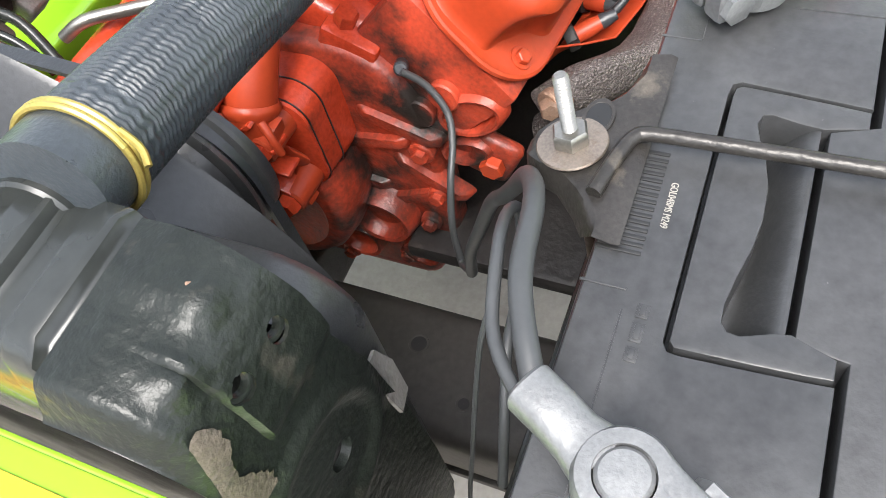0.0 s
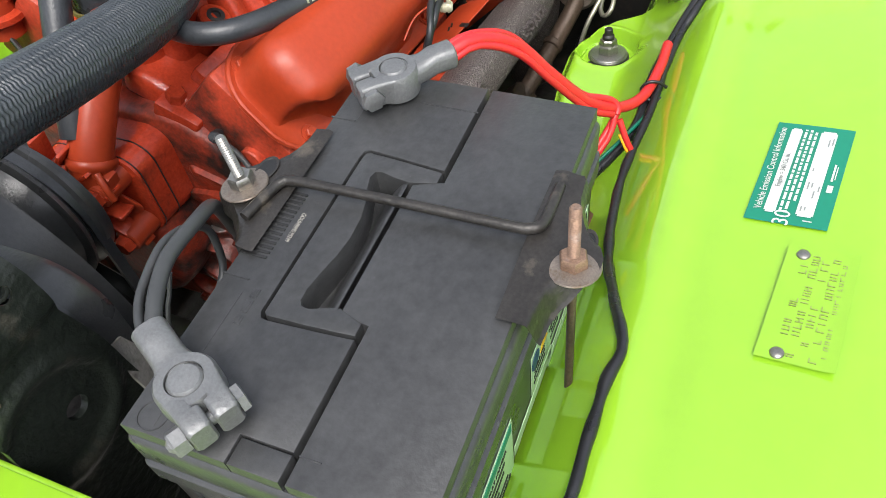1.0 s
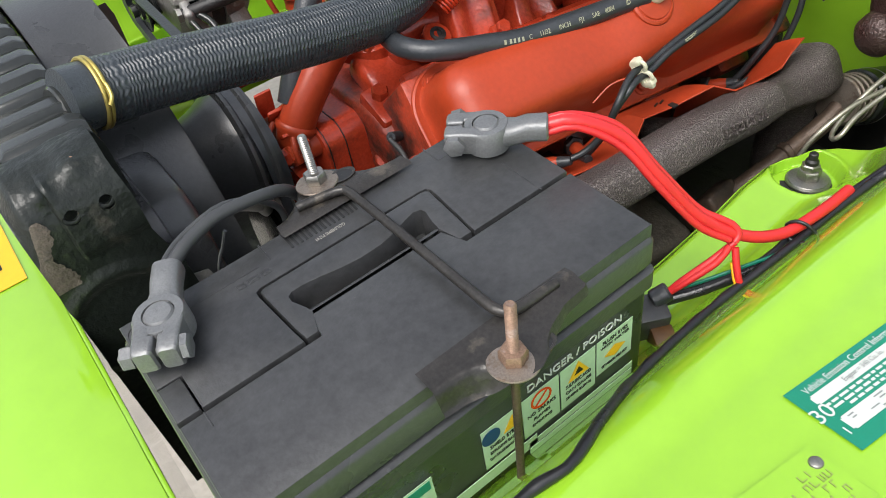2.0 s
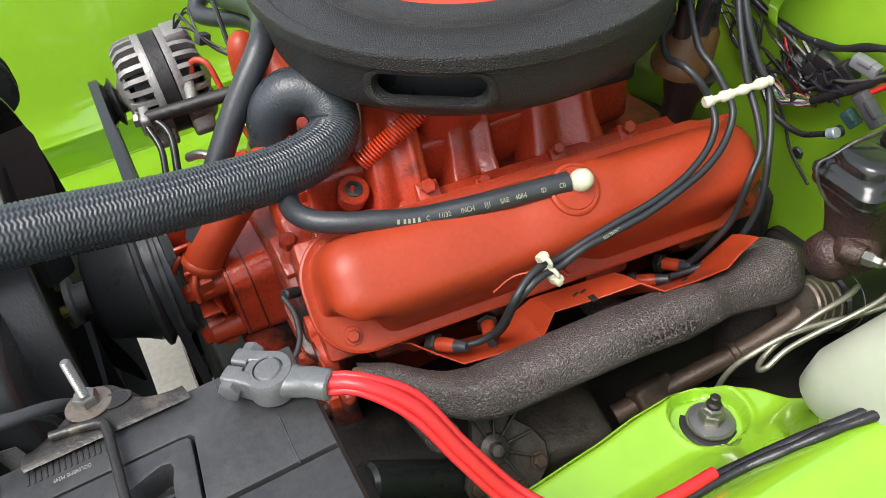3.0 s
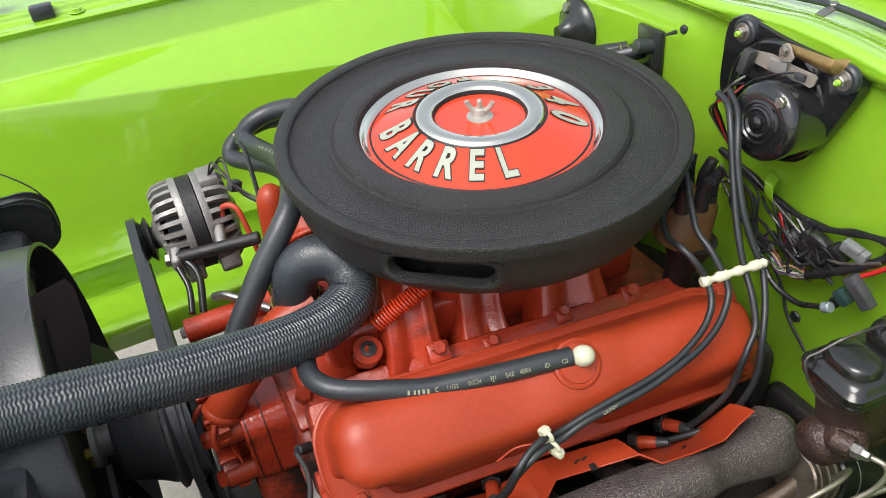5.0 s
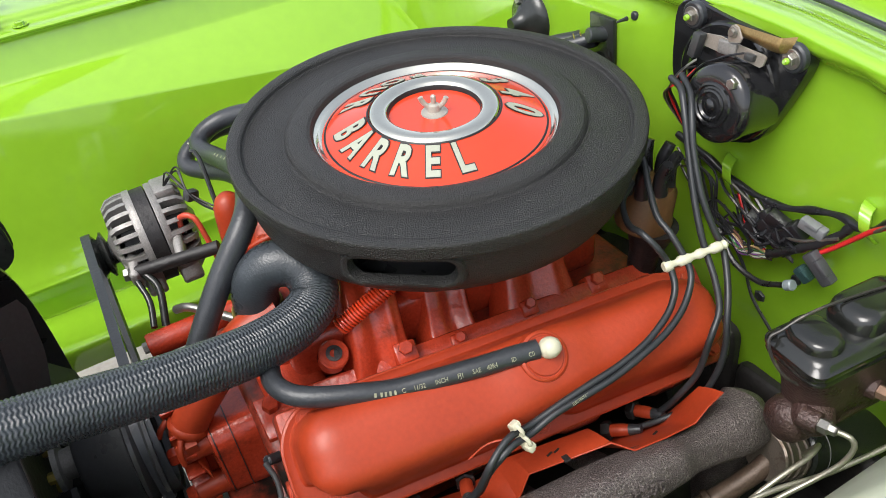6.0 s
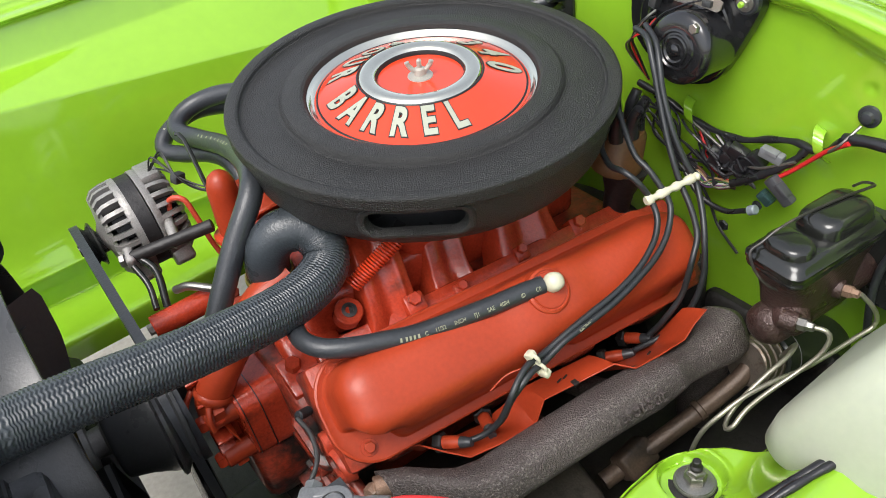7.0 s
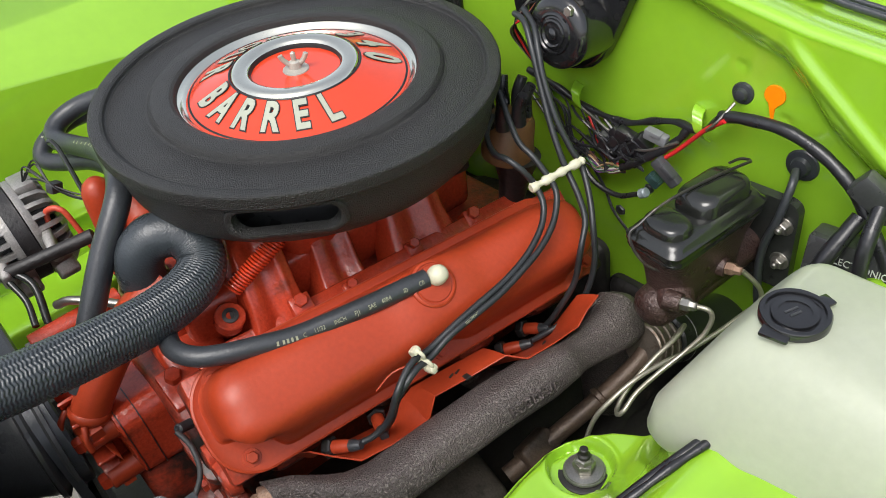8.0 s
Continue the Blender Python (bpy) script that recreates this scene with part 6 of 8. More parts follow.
def terminal(name, at, way, label):
    """A cast lead clamp round its post: socket, ring, split jaws and a cross bolt."""
    ob = thing(name, at, label, "battery terminal", "battery terminals")
    m = frame_of(at, way, (0, 0, 1))
    bm = bmesh.new()
    lathe(bm, m, [(0.0160, -0.016), (0.0165, -0.012), (0.0162, 0.000), (0.0148, 0.0024), (0.0098, 0.0026), (0.0094, -0.002)], 36, False)
    loops = []
    for x, w, h in ((0.008, 0.0120, 0.0080), (0.014, 0.0108, 0.0080), (0.020, 0.0094, 0.0082), (0.028, 0.0092, 0.0085), (0.0415, 0.0094, 0.0086), (0.0428, 0.0080, 0.0074)):
        loops.append([m @ Vector((x, w * math.copysign(abs(math.cos(a)) ** 0.7, math.cos(a)), -0.006 + 0.0025 * (x > 0.02) + h * math.copysign(abs(math.sin(a)) ** 0.7, math.sin(a)))) for a in span(0, 2 * math.pi, 24)[:-1]])
    loft(bm, loops)
    for s in (-1, 1):
        loops = []
        for x, y0, y1, h in ((0.002, 0.0100, 0.0155, 0.0085), (-0.006, 0.0075, 0.0150, 0.0085), (-0.010, 0.0040, 0.0142, 0.0088), (-0.016, 0.0036, 0.0138, 0.0088), (-0.0165, 0.0010, 0.0138, 0.0088), (-0.0270, 0.0010, 0.0134, 0.0086), (-0.0285, 0.0022, 0.0122, 0.0074)):
            loops.append([m @ Vector((x, s * y, -0.006 + z)) for y, z in round_rect(y0, -h, y1, h, min(0.0022, (y1 - y0) * 0.3), 3)])
        loft(bm, loops)
    body = part("clamp_body", bm, LEAD, ob)
    bm = bmesh.new()
    lathe(bm, m, [(0.0092, -0.02), (0.0092, 0.0015), (0.0078, 0.0032), (0.003, 0.0036), (0.0005, 0.0036)], 32)
    part("post", bm, LEAD, ob)
    bm = bmesh.new()
    cylinder(bm, m @ Vector((-0.0215, -0.017, -0.006)), m @ Vector((-0.0215, 0.023, -0.006)), 0.0036, 12)
    bolt_head(bm, m @ frame_of((-0.0215, 0.0136, -0.006), (1, 0, 0.3), (0, 1, 0)), 0.0072, 0.0075)
    bolt_head(bm, m @ frame_of((-0.0215, -0.0136, -0.006), (1, 0, 0.1), (0, -1, 0)), 0.0078, 0.0045)
    part("cross_bolt", bm, LEAD, ob)
    return ob, m


NEG, NEG_M = terminal("battery_terminal", (-0.0695, 0.0585, 0.8225), (0.020, 0.037, 0.004), "grey cast lead negative terminal clamp")
POS, POS_M = terminal("battery_terminal", (0.177, 0.0600, 0.8195), (0.028, -0.027, 0.004), "grey cast lead positive terminal clamp, crusted round its base")
GREY_CABLE = material("dark_grey_cable", (0.040, 0.042, 0.043), 0.45, vary=0.12, scale=20, bump=0.05, bump_scale=300)
ground_lead = thing("ground_cable", (-0.02, 0.13, 0.75), "dark grey battery ground cables looping down beside the engine", "cable")
s = NEG_M @ Vector((0.038, 0, -0.003))
hose("cable", [s, (-0.0367, 0.0998, 0.8238), (-0.0208, 0.1070, 0.8245), (-0.0075, 0.1110, 0.8245), (0.0092, 0.1140, 0.8212), (0.0197, 0.1160, 0.8183), (0.034, 0.1205, 0.8122), (0.0460, 0.1270, 0.8030), (0.0560, 0.1340, 0.788), (0.066, 0.143, 0.766), (0.080, 0.157, 0.735), (0.094, 0.172, 0.705), (0.105, 0.190, 0.655), (0.112, 0.205, 0.610), (0.118, 0.212, 0.570)], 0.0045, GREY_CABLE, "", parent=ground_lead)
hose("cable", [s + Vector((-0.004, 0.003, 0)), (-0.047, 0.104, 0.820), (-0.032, 0.114, 0.8205), (-0.005, 0.1215, 0.8215), (0.012, 0.126, 0.815), (0.026, 0.129, 0.805), (0.038, 0.1305, 0.790), (0.040, 0.131, 0.772), (0.034, 0.130, 0.752), (0.014, 0.128, 0.743), (-0.006, 0.125, 0.741), (-0.03, 0.120, 0.72), (-0.05, 0.118, 0.68)], 0.0026, GREY_CABLE, "", parent=ground_lead)
hose("thin_wire", [(-0.004, 0.124, 0.800), (-0.010, 0.127, 0.785), (-0.017, 0.130, 0.770), (-0.026, 0.135, 0.726), (-0.037, 0.140, 0.671), (-0.048, 0.145, 0.615), (-0.055, 0.148, 0.55)], 0.0014, GREY_CABLE, "", parent=ground_lead, segs=8)

bm = bmesh.new()
box(bm, pose(0.06, 0.03, 0.566), 0.33, 0.21, 0.014, 0.004)
single("battery_tray", bm, BLACK_PAINT, "black steel tray under the battery", "tray")

# ---- red battery cables and fender harness ----
TAPE = material("black_loom_tape", (0.014, 0.014, 0.016), 0.30, vary=0.3, scale=60, bump=0.3, bump_scale=140)
s = POS_M @ Vector((0.038, 0, -0.003))
red = thing("positive_cable", (0.3, -0.05, 0.68), "red battery cables drooping to the fender harness", "cable")
main_run = [(0.248, 0.0, 0.800), (0.265, -0.022, 0.765), (0.285, -0.045, 0.728), (0.312, -0.066, 0.704), (0.345, -0.080, 0.692), (0.385, -0.086, 0.692), (0.425, -0.086, 0.690)]
hose("cable", [s, s + Vector((0.018, -0.014, 0.002))] + main_run, 0.0047, RED_CABLE, "", parent=red)
hose("cable", [s + Vector((0.002, 0.004, 0.002)), s + Vector((0.020, -0.010, 0.004))] + [Vector(p) + Vector((0.0040, 0.0055, 0.0035)) for p in main_run[:3]] + [(0.299, -0.052, 0.722), (0.3065, -0.060, 0.7155), (0.308, -0.066, 0.709), (0.303, -0.067, 0.704)], 0.0028, RED_CABLE, "", parent=red)
hose("cable", [s + Vector((-0.002, -0.004, -0.003)), s + Vector((0.016, -0.017, -0.001))] + [Vector(p) + Vector((-0.0045, -0.0035, -0.004)) for p in main_run[:3]] + [(0.300, -0.064, 0.706)], 0.0028, RED_CABLE, "", parent=red)
for k in range(2):
    hose("branch_lead", [(0.305 - 0.006 * k, -0.066, 0.702), (0.288, -0.060 - 0.004 * k, 0.690), (0.268, -0.050 - 0.003 * k, 0.674), (0.256, -0.044, 0.662)], 0.0028, RED_CABLE, "", parent=red)
hose("branch_lead", [(0.300, -0.070, 0.702), (0.296, -0.076, 0.690), (0.293, -0.084, 0.676), (0.300, -0.090, 0.668), (0.309, -0.092, 0.668)], 0.0028, RED_CABLE, "", parent=red)
YEL = material("yellow_wire", (0.80, 0.42, 0.01), 0.4, vary=0.05)
hose("branch_lead", [(0.296, -0.072, 0.690), (0.291, -0.083, 0.674), (0.299, -0.0925, 0.6655), (0.311, -0.094, 0.668)], 0.0016, YEL, "yellow wire", parent=red, segs=8)
GREEN_WIRE = material("green_wire", (0.0, 0.12, 0.07), 0.4, vary=0.05)
hose("branch_lead", [(0.262, -0.046, 0.664), (0.280, -0.060, 0.672), (0.310, -0.076, 0.679), (0.345, -0.090, 0.682), (0.362, -0.094, 0.684)], 0.0016, GREEN_WIRE, "green wire", parent=red, segs=8)

harness = thing("fender_harness", (0.2, -0.1, 0.66), "black taped wiring harness lying along the inner fender", "wiring harness")
hz = lambda x, y: near_apron(x, y) + 0.0042
run = [(-0.12, -0.122), (-0.06, -0.117), (-0.018, -0.119), (0.007, -0.1185), (0.029, -0.119), (0.053, -0.1195), (0.073, -0.1235), (0.090, -0.1195), (0.112, -0.111), (0.129, -0.1055), (0.150, -0.0985), (0.169, -0.094), (0.204, -0.088), (0.256, -0.083), (0.294, -0.0845), (0.34, -0.089), (0.40, -0.090), (0.443, -0.094), (0.466, -0.101), (0.50, -0.111), (0.55, -0.126), (0.62, -0.142), (0.70, -0.15)]
hose("loom", [(x, y, hz(x, y)) for x, y in run], lambda t: 0.0038 + 0.0006 * math.sin(t * 140) * math.sin(t * 23), TAPE, "", parent=harness)
hose("loom", [(0.256, -0.044, 0.655), (0.285, -0.062, 0.662), (0.33, -0.080, 0.672), (0.38, -0.081, 0.680)] + [(x, y, hz(x, y)) for x, y in ((0.43, -0.085), (0.466, -0.0935), (0.50, -0.1045), (0.55, -0.1195), (0.62, -0.1355), (0.70, -0.1435))], 0.0048, TAPE, "", parent=harness)
hose("tie_strap", [(0.357, -0.078, 0.685), (0.356, -0.0765, 0.692), (0.358, -0.082, 0.698), (0.361, -0.090, 0.697), (0.364, -0.096, 0.691), (0.366, -0.101, 0.688), (0.372, -0.104, 0.690)], 0.0014, TAPE, "", parent=harness)
hose("tie_strap", [(0.352, -0.081, 0.686), (0.352, -0.088, 0.683), (0.354, -0.095, 0.686), (0.357, -0.098, 0.682)], 0.0016, TAPE, "", parent=harness)
relay = thing("wiring_relay", (0.25, -0.04, 0.62), "small black relay with a tan bracket behind the battery", "relay")
bm = bmesh.new()
box(bm, pose(0.238, -0.040, 0.645, 10, 0, -28), 0.034, 0.026, 0.032, 0.003)
part("housing", bm, BLACK_PLASTIC, relay)
bm = bmesh.new()
box(bm, pose(0.236, -0.062, 0.634, 10, 0, -28), 0.018, 0.020, 0.024, 0.002)
part("bracket", bm, TAN, relay)
bm = bmesh.new()
cylinder(bm, (0.246, -0.040, 0.660), (0.258, -0.046, 0.667), 0.008, 14)
part("boot", bm, RUBBER, relay)
bm = bmesh.new()
cylinder(bm, (0.215, -0.075, 0.640), (0.222, -0.080, 0.655), 0.005, 12)
part("screw", bm, STEEL, relay)

# ---- shock absorber mount ----
mount = thing("shock_mount", (0.493, -0.016, 0.60), "zinc washer, nut and rubber bush of the shock absorber", "shock mount")
M = pose(0.4935, -0.0190, 0.606, -3, 4, 0)
# The dark seat disc paints the recess's shadow round the rubber bush.
for prof, mat, name in (([(0.0262, 0.0070), (0.0262, 0.0082), (0.0250, 0.0090), (0.019, 0.0090)], DARK, "seat"), ([(0.016, -0.008), (0.0190, -0.002), (0.0198, 0.004), (0.0190, 0.010), (0.015, 0.011)], RUBBER, "bush"),
                        ([(0.0185, 0.0095), (0.0205, 0.0100), (0.0208, 0.0115), (0.0200, 0.0128), (0.0192, 0.0128), (0.0185, 0.0138), (0.0125, 0.0150), (0.009, 0.0152)], STEEL, "washer"),
                        ([(0.0062, 0.016), (0.0062, 0.034), (0.0044, 0.036), (0.0042, 0.0415), (0.0032, 0.0425), (0.0005, 0.0425)], DARK, "stud")):
    bm = bmesh.new()
    lathe(bm, M, prof, 36)
    part(name, bm, mat, mount)
bm = bmesh.new()
lathe(bm, M @ pose(0, 0, 0.0150, 0, 0, 15), [(0.0108, 0), (0.0112, 0.001), (0.0112, 0.0080), (0.0098, 0.0096), (0.006, 0.0098)], 6)
part("nut", bm, STEEL, mount)
bm = bmesh.new()
lathe(bm, M @ pose(0, 0, 0.0245, 0, 0, 40), [(0.0088, 0), (0.0090, 0.001), (0.0088, 0.0050), (0.0075, 0.0062)], 6)
part("lock_nut", bm, STEEL, mount)

# ---- emission sticker and trim plate on the fender ----
def on_fender(x, y, lift=0.0):
    z = near_apron(x, y)
    dx = (near_apron(x + 0.01, y) - near_apron(x - 0.01, y)) / 0.02
    dy = (near_apron(x, y + 0.01) - near_apron(x, y - 0.01)) / 0.02
    n = Vector((-dx, -dy, 1)).normalized()
    return frame_of(Vector((x, y, z)) + n * lift, (1, 0, 0), n)


def on_quad(quad, a, b):
    """A point at 0..1 along and across a four-cornered patch of the fender: corners front-in, rear-in, rear-out, front-out."""
    p = [Vector(c) for c in quad]
    return (p[0] * (1 - a) + p[1] * a) * (1 - b) + (p[3] * (1 - a) + p[2] * a) * b


def draped(name, quad, a0, a1, b0, b1, lift, mat, parent=None, thick=0.0, curl=0.0):
    """A thin sheet that follows the fender."""
    bm = bmesh.new()

    def point(a, b):
        q = on_quad(quad, a, b)
        return Vector((q.x, q.y, near_apron(q.x, q.y) + lift + curl * smooth_step(0.8, 1.0, b)))
    sheet(bm, point, span(a0, a1, 6), span(b0, b1, 8), thick)
    return part(name, bm, mat, parent)


STICKER = ((0.2005, -0.1763), (0.3020, -0.1880), (0.2975, -0.2390), (0.1965, -0.2275))
decal = draped("emission_sticker", STICKER, 0, 1, 0, 1, 0.0016, LABEL_GREEN)
tagged(decal, "green emission control sticker with white print fields", "sticker")


def row(words, a, b, size, mat, lift=0.0024, squeeze=1.0):
    q = on_quad(STICKER, a, b)
    lettering("print", words, on_fender(q.x, q.y, lift) @ pose(0, 0, 0, 0, 0, -5.5), size, mat, decal, 0.0001, squeeze)


row("Vehicle Emission Control Information", 0.52, 0.115, 0.0070, WHITE_INK, 0.0022, 0.80)
FAINT = material("faded_print", (0.20, 0.22, 0.21), 0.5, vary=0.2, scale=60)


def field(b0, b1):
    """A pale printed field with cut corners."""
    draped("print_field", STICKER, 0.085, 0.945, b0 + 0.022, b1 - 0.022, 0.0021, WHITE_INK, decal)
    for e0, e1 in ((b0, b0 + 0.022), (b1 - 0.022, b1)):
        draped("print_field", STICKER, 0.100, 0.930, e0, e1, 0.0021, WHITE_INK, decal)


field(0.20, 0.345)
row("Engine = 340 Cu. In.", 0.50, 0.272, 0.0050, FAINT, 0.0026, 0.85)
rnd = random.Random(11)
for k in range(3):
    a = 0.10 + 0.12 * (k == 2)
    while a < 0.93:
        w = rnd.uniform(0.018, 0.075)
        draped("print_bar", STICKER, a, min(a + w, 0.945), 0.378 + 0.066 * k, 0.412 + 0.066 * k, 0.0021, WHITE_INK, decal)
        a += w + 0.013
field(0.585, 0.795)
for k in range(9):
    a = (0.13, 0.14, 0.26, 0.33, 0.34, 0.36, 0.78, 0.80, 0.52)[k]
    q = 0.62 + 0.045 * (k % 4)
    draped("print_bar", STICKER, a, a + rnd.uniform(0.03, 0.08), q, q + 0.018, 0.0026, FAINT, decal)
row("30", 0.050, 0.455, 0.0145, WHITE_INK, 0.0022)
draped("print_bar", STICKER, 0.045, 0.055, 0.69, 0.80, 0.0021, WHITE_INK, decal)
draped("logo_shape", STICKER, 0.34, 0.41, 0.855, 0.925, 0.0021, WHITE_INK, decal)
draped("print_bar", STICKER, 0.45, 0.62, 0.87, 0.895, 0.0021, WHITE_INK, decal)
draped("print_bar", STICKER, 0.47, 0.60, 0.91, 0.922, 0.0021, WHITE_INK, decal)

TAG = ((0.0905, -0.196), (0.1790, -0.2065), (0.1770, -0.2475), (0.0866, -0.2390))
plate_tag = thing("trim_plate", (0.14, -0.22, 0.73), "lime painted stamped metal plate riveted to the fender", "plate")
stamped = draped("stamped_plate", TAG, 0, 1, 0, 1, 0.0030, GREEN, plate_tag, 0.001, 0.002)
DULL = material("worn_stamping", (0.20, 0.27, 0.06), 0.5, vary=0.25, scale=60)
rnd = random.Random(5)
for r in range(5):
    a = 0.06
    while a < 0.93:
        w = rnd.uniform(0.020, 0.040)
        if rnd.random() < 0.62:
            q = on_quad(TAG, a, 0.30 + 0.14 * r)
            bm = bmesh.new()
            m = on_fender(q.x, q.y, 0.0032) @ pose(0, 0, 0, 0, 0, -5)
            w2 = w * 0.09
            box(bm, m @ pose(-w2 * 0.42, 0, 0), 0.0007, 0.0044, 0.0007, 0)
            if rnd.random() < 0.7:
                box(bm, m @ pose(0, rnd.choice((-0.0019, 0, 0.0019)), 0), w2, 0.0007, 0.0007, 0)
            if rnd.random() < 0.5:
                box(bm, m @ pose(w2 * 0.42, 0, 0), 0.0007, 0.0044, 0.0007, 0)
            part("stamped_bar", bm, DULL, stamped, smooth=False)
        a += w + 0.022
for x, y in ((0.0945, -0.2088), (0.1723, -0.2159)):
    bm = bmesh.new()
    lathe(bm, on_fender(x, y, 0.003), [(0.0042, 0), (0.0038, 0.0010), (0.0024, 0.0018), (0.0005, 0.0020)], 20)
    part("rivet", bm, STEEL, plate_tag)

# ---- washer reservoir ----
tank = thing("washer_reservoir", (0.62, -0.14, 0.66), "milky white plastic washer tank with a black snap cap", "reservoir")
bm = bmesh.new()
loops = []
for z, x0, x1, y0, y1, r in ((0.670, 0.538, 0.690, -0.250, -0.064, 0.020), (0.674, 0.530, 0.693, -0.254, -0.056, 0.024), (0.684, 0.526, 0.694, -0.256, -0.051, 0.028), (0.715, 0.528, 0.695, -0.257, -0.058, 0.024), (0.750, 0.537, 0.695, -0.257, -0.075, 0.024), (0.778, 0.549, 0.694, -0.256, -0.090, 0.024), (0.796, 0.560, 0.692, -0.252, -0.100, 0.022), (0.806, 0.571, 0.689, -0.246, -0.1065, 0.020), (0.8120, 0.582, 0.684, -0.238, -0.112, 0.017), (0.8150, 0.594, 0.678, -0.226, -0.119, 0.013)):
    loops.append([Vector((x, y, z)) for x, y in round_rect(x0, y0, x1, y1, r, 6)])
loft(bm, loops)
part("tank_body", bm, RESERVOIR, tank)
CAP = pose(0.608, -0.136, 0.8150, 0, 0, -20)
bm = bmesh.new()
lathe(bm, CAP, [(0.0245, -0.002), (0.0265, 0.0), (0.0265, 0.006), (0.0255, 0.0075), (0.0225, 0.0075), (0.0215, 0.0045), (0.0180, 0.0040), (0.0172, 0.0062), (0.0125, 0.0066), (0.0120, 0.0052), (0.0005, 0.0052)], 48)
box(bm, CAP @ pose(0.027, 0.0, 0.004), 0.014, 0.012, 0.003, 0.001)
box(bm, CAP @ pose(-0.024, -0.008, 0.003, 0, 0, 30), 0.016, 0.022, 0.004, 0.0015)
cap = part("cap", bm, GLOSS, tank, "black plastic snap cap")
for k in range(2):
    bm = bmesh.new()
    box(bm, CAP @ pose(0, 0.004 - 0.005 * k, 0.0055), 0.012 - 0.002 * k, 0.002, 0.0006, 0)
    part("moulded_mark", bm, BLACK_PLASTIC, cap)
bm = bmesh.new()
box(bm, pose(0.516, -0.245, 0.7335), 0.026, 0.030, 0.005, 0.002)
part("mounting_tab", bm, RESERVOIR, tank)
bm = bmesh.new()
bolt_head(bm, pose(0.512, -0.245, 0.736), 0.005, 0.004, 0.007)
part("tab_screw", bm, STEEL, tank)

# ---- brake master cylinder ----
MC_IRON = material("rusty_brown_casting", (0.055, 0.032, 0.027), 0.30, metal=0.25, vary=0.5, scale=30, bump=0.9, bump_scale=330, dirt_glint=(0.12, 0.075, 0.055), dirt_glint_scale=90, dirt_glint_from=0.60)
LID_BLACK = material("greasy_black_lid", (0.013, 0.0135, 0.012), 0.20, vary=0.35, scale=30, bump=0.2, bump_scale=120, coat=0.3, dirt_glint=(0.06, 0.05, 0.04), dirt_glint_scale=40, dirt_glint_from=0.66)
mc = thing("master_cylinder", (0.73, 0.03, 0.63), "rusty brown brake master cylinder with a greasy black lid", "master cylinder")
MC = pose(0.728, 0.029, 0.0, 0, 0, -5)
bm = bmesh.new()
loops = []
for z, hx, hy, r in ((0.656, 0.028, 0.010, 0.009), (0.661, 0.044, 0.017, 0.016), (0.672, 0.052, 0.0225, 0.021), (0.692, 0.057, 0.026, 0.024), (0.712, 0.0595, 0.0275, 0.024), (0.730, 0.062, 0.0285, 0.020), (0.744, 0.066, 0.0305, 0.014), (0.750, 0.068, 0.0315, 0.012)):
    loops.append([MC @ Vector((x, y, z)) for x, y in round_rect(-hx, -hy, hx, hy, r, 5)])
loft(bm, loops)
cylinder(bm, MC @ Vector((-0.02, 0.0, 0.674)), MC @ Vector((0.105, 0.0, 0.678)), 0.024, 28, 0.004)
lathe(bm, frame_of(MC @ Vector((-0.030, 0.0, 0.676)), (0, 1, 0), MC.to_3x3() @ Vector((-1, 0, -0.05))), [(0.0235, 0), (0.0240, 0.024), (0.0225, 0.034), (0.017, 0.041), (0.009, 0.0445), (0.001, 0.0455)], 28)
part("casting", bm, MC_IRON, mc)
bm = bmesh.new()
lathe(bm, frame_of(MC @ Vector((-0.052, -0.022, 0.690)), (0, 0, 1), MC.to_3x3() @ Vector((-0.7, -0.7, -0.1))), [(0.020, -0.012), (0.0195, 0.0), (0.016, 0.006), (0.008, 0.009), (0.001, 0.0095)], 24)
part("cast_boss", bm, MC_IRON, mc)
bm = bmesh.new()
loops = []
for z, hx, hy, r in ((0.7490, 0.0690, 0.0320, 0.012), (0.7495, 0.0705, 0.0335, 0.012), (0.7530, 0.0715, 0.0340, 0.012), (0.7545, 0.0708, 0.0335, 0.012), (0.7565, 0.0710, 0.0335, 0.012), (0.7600, 0.0728, 0.0348, 0.012), (0.7635, 0.0728, 0.0348, 0.012), (0.7655, 0.0705, 0.0325, 0.012), (0.7690, 0.0685, 0.0305, 0.013), (0.7720, 0.0665, 0.0285, 0.013), (0.7735, 0.062, 0.024, 0.012)):
    loops.append([MC @ Vector((x, y, z)) for x, y in round_rect(-hx, -hy, hx, hy, r, 5)])
loft(bm, loops)
lid = part("lid", bm, LID_BLACK, mc, "greasy black pressed lid")
for cx, hx, tall in ((-0.044, 0.020, 0.8), (0.024, 0.040, 1.35)):
    bm = bmesh.new()
    loops = []
    for z, k in ((-0.0010, 1.0), (0.0040, 0.975), (0.0090, 0.93), (0.0120, 0.85), (0.0135, 0.70), (0.0140, 0.45)):
        loops.append([MC @ Vector((cx + x * k, y * k, 0.7735 + z * tall)) for x, y in round_rect(-hx, -0.0255, hx, 0.0255, 0.018, 7)])
    loft(bm, loops)
    part("dome", bm, LID_BLACK, lid)
bm = bmesh.new()
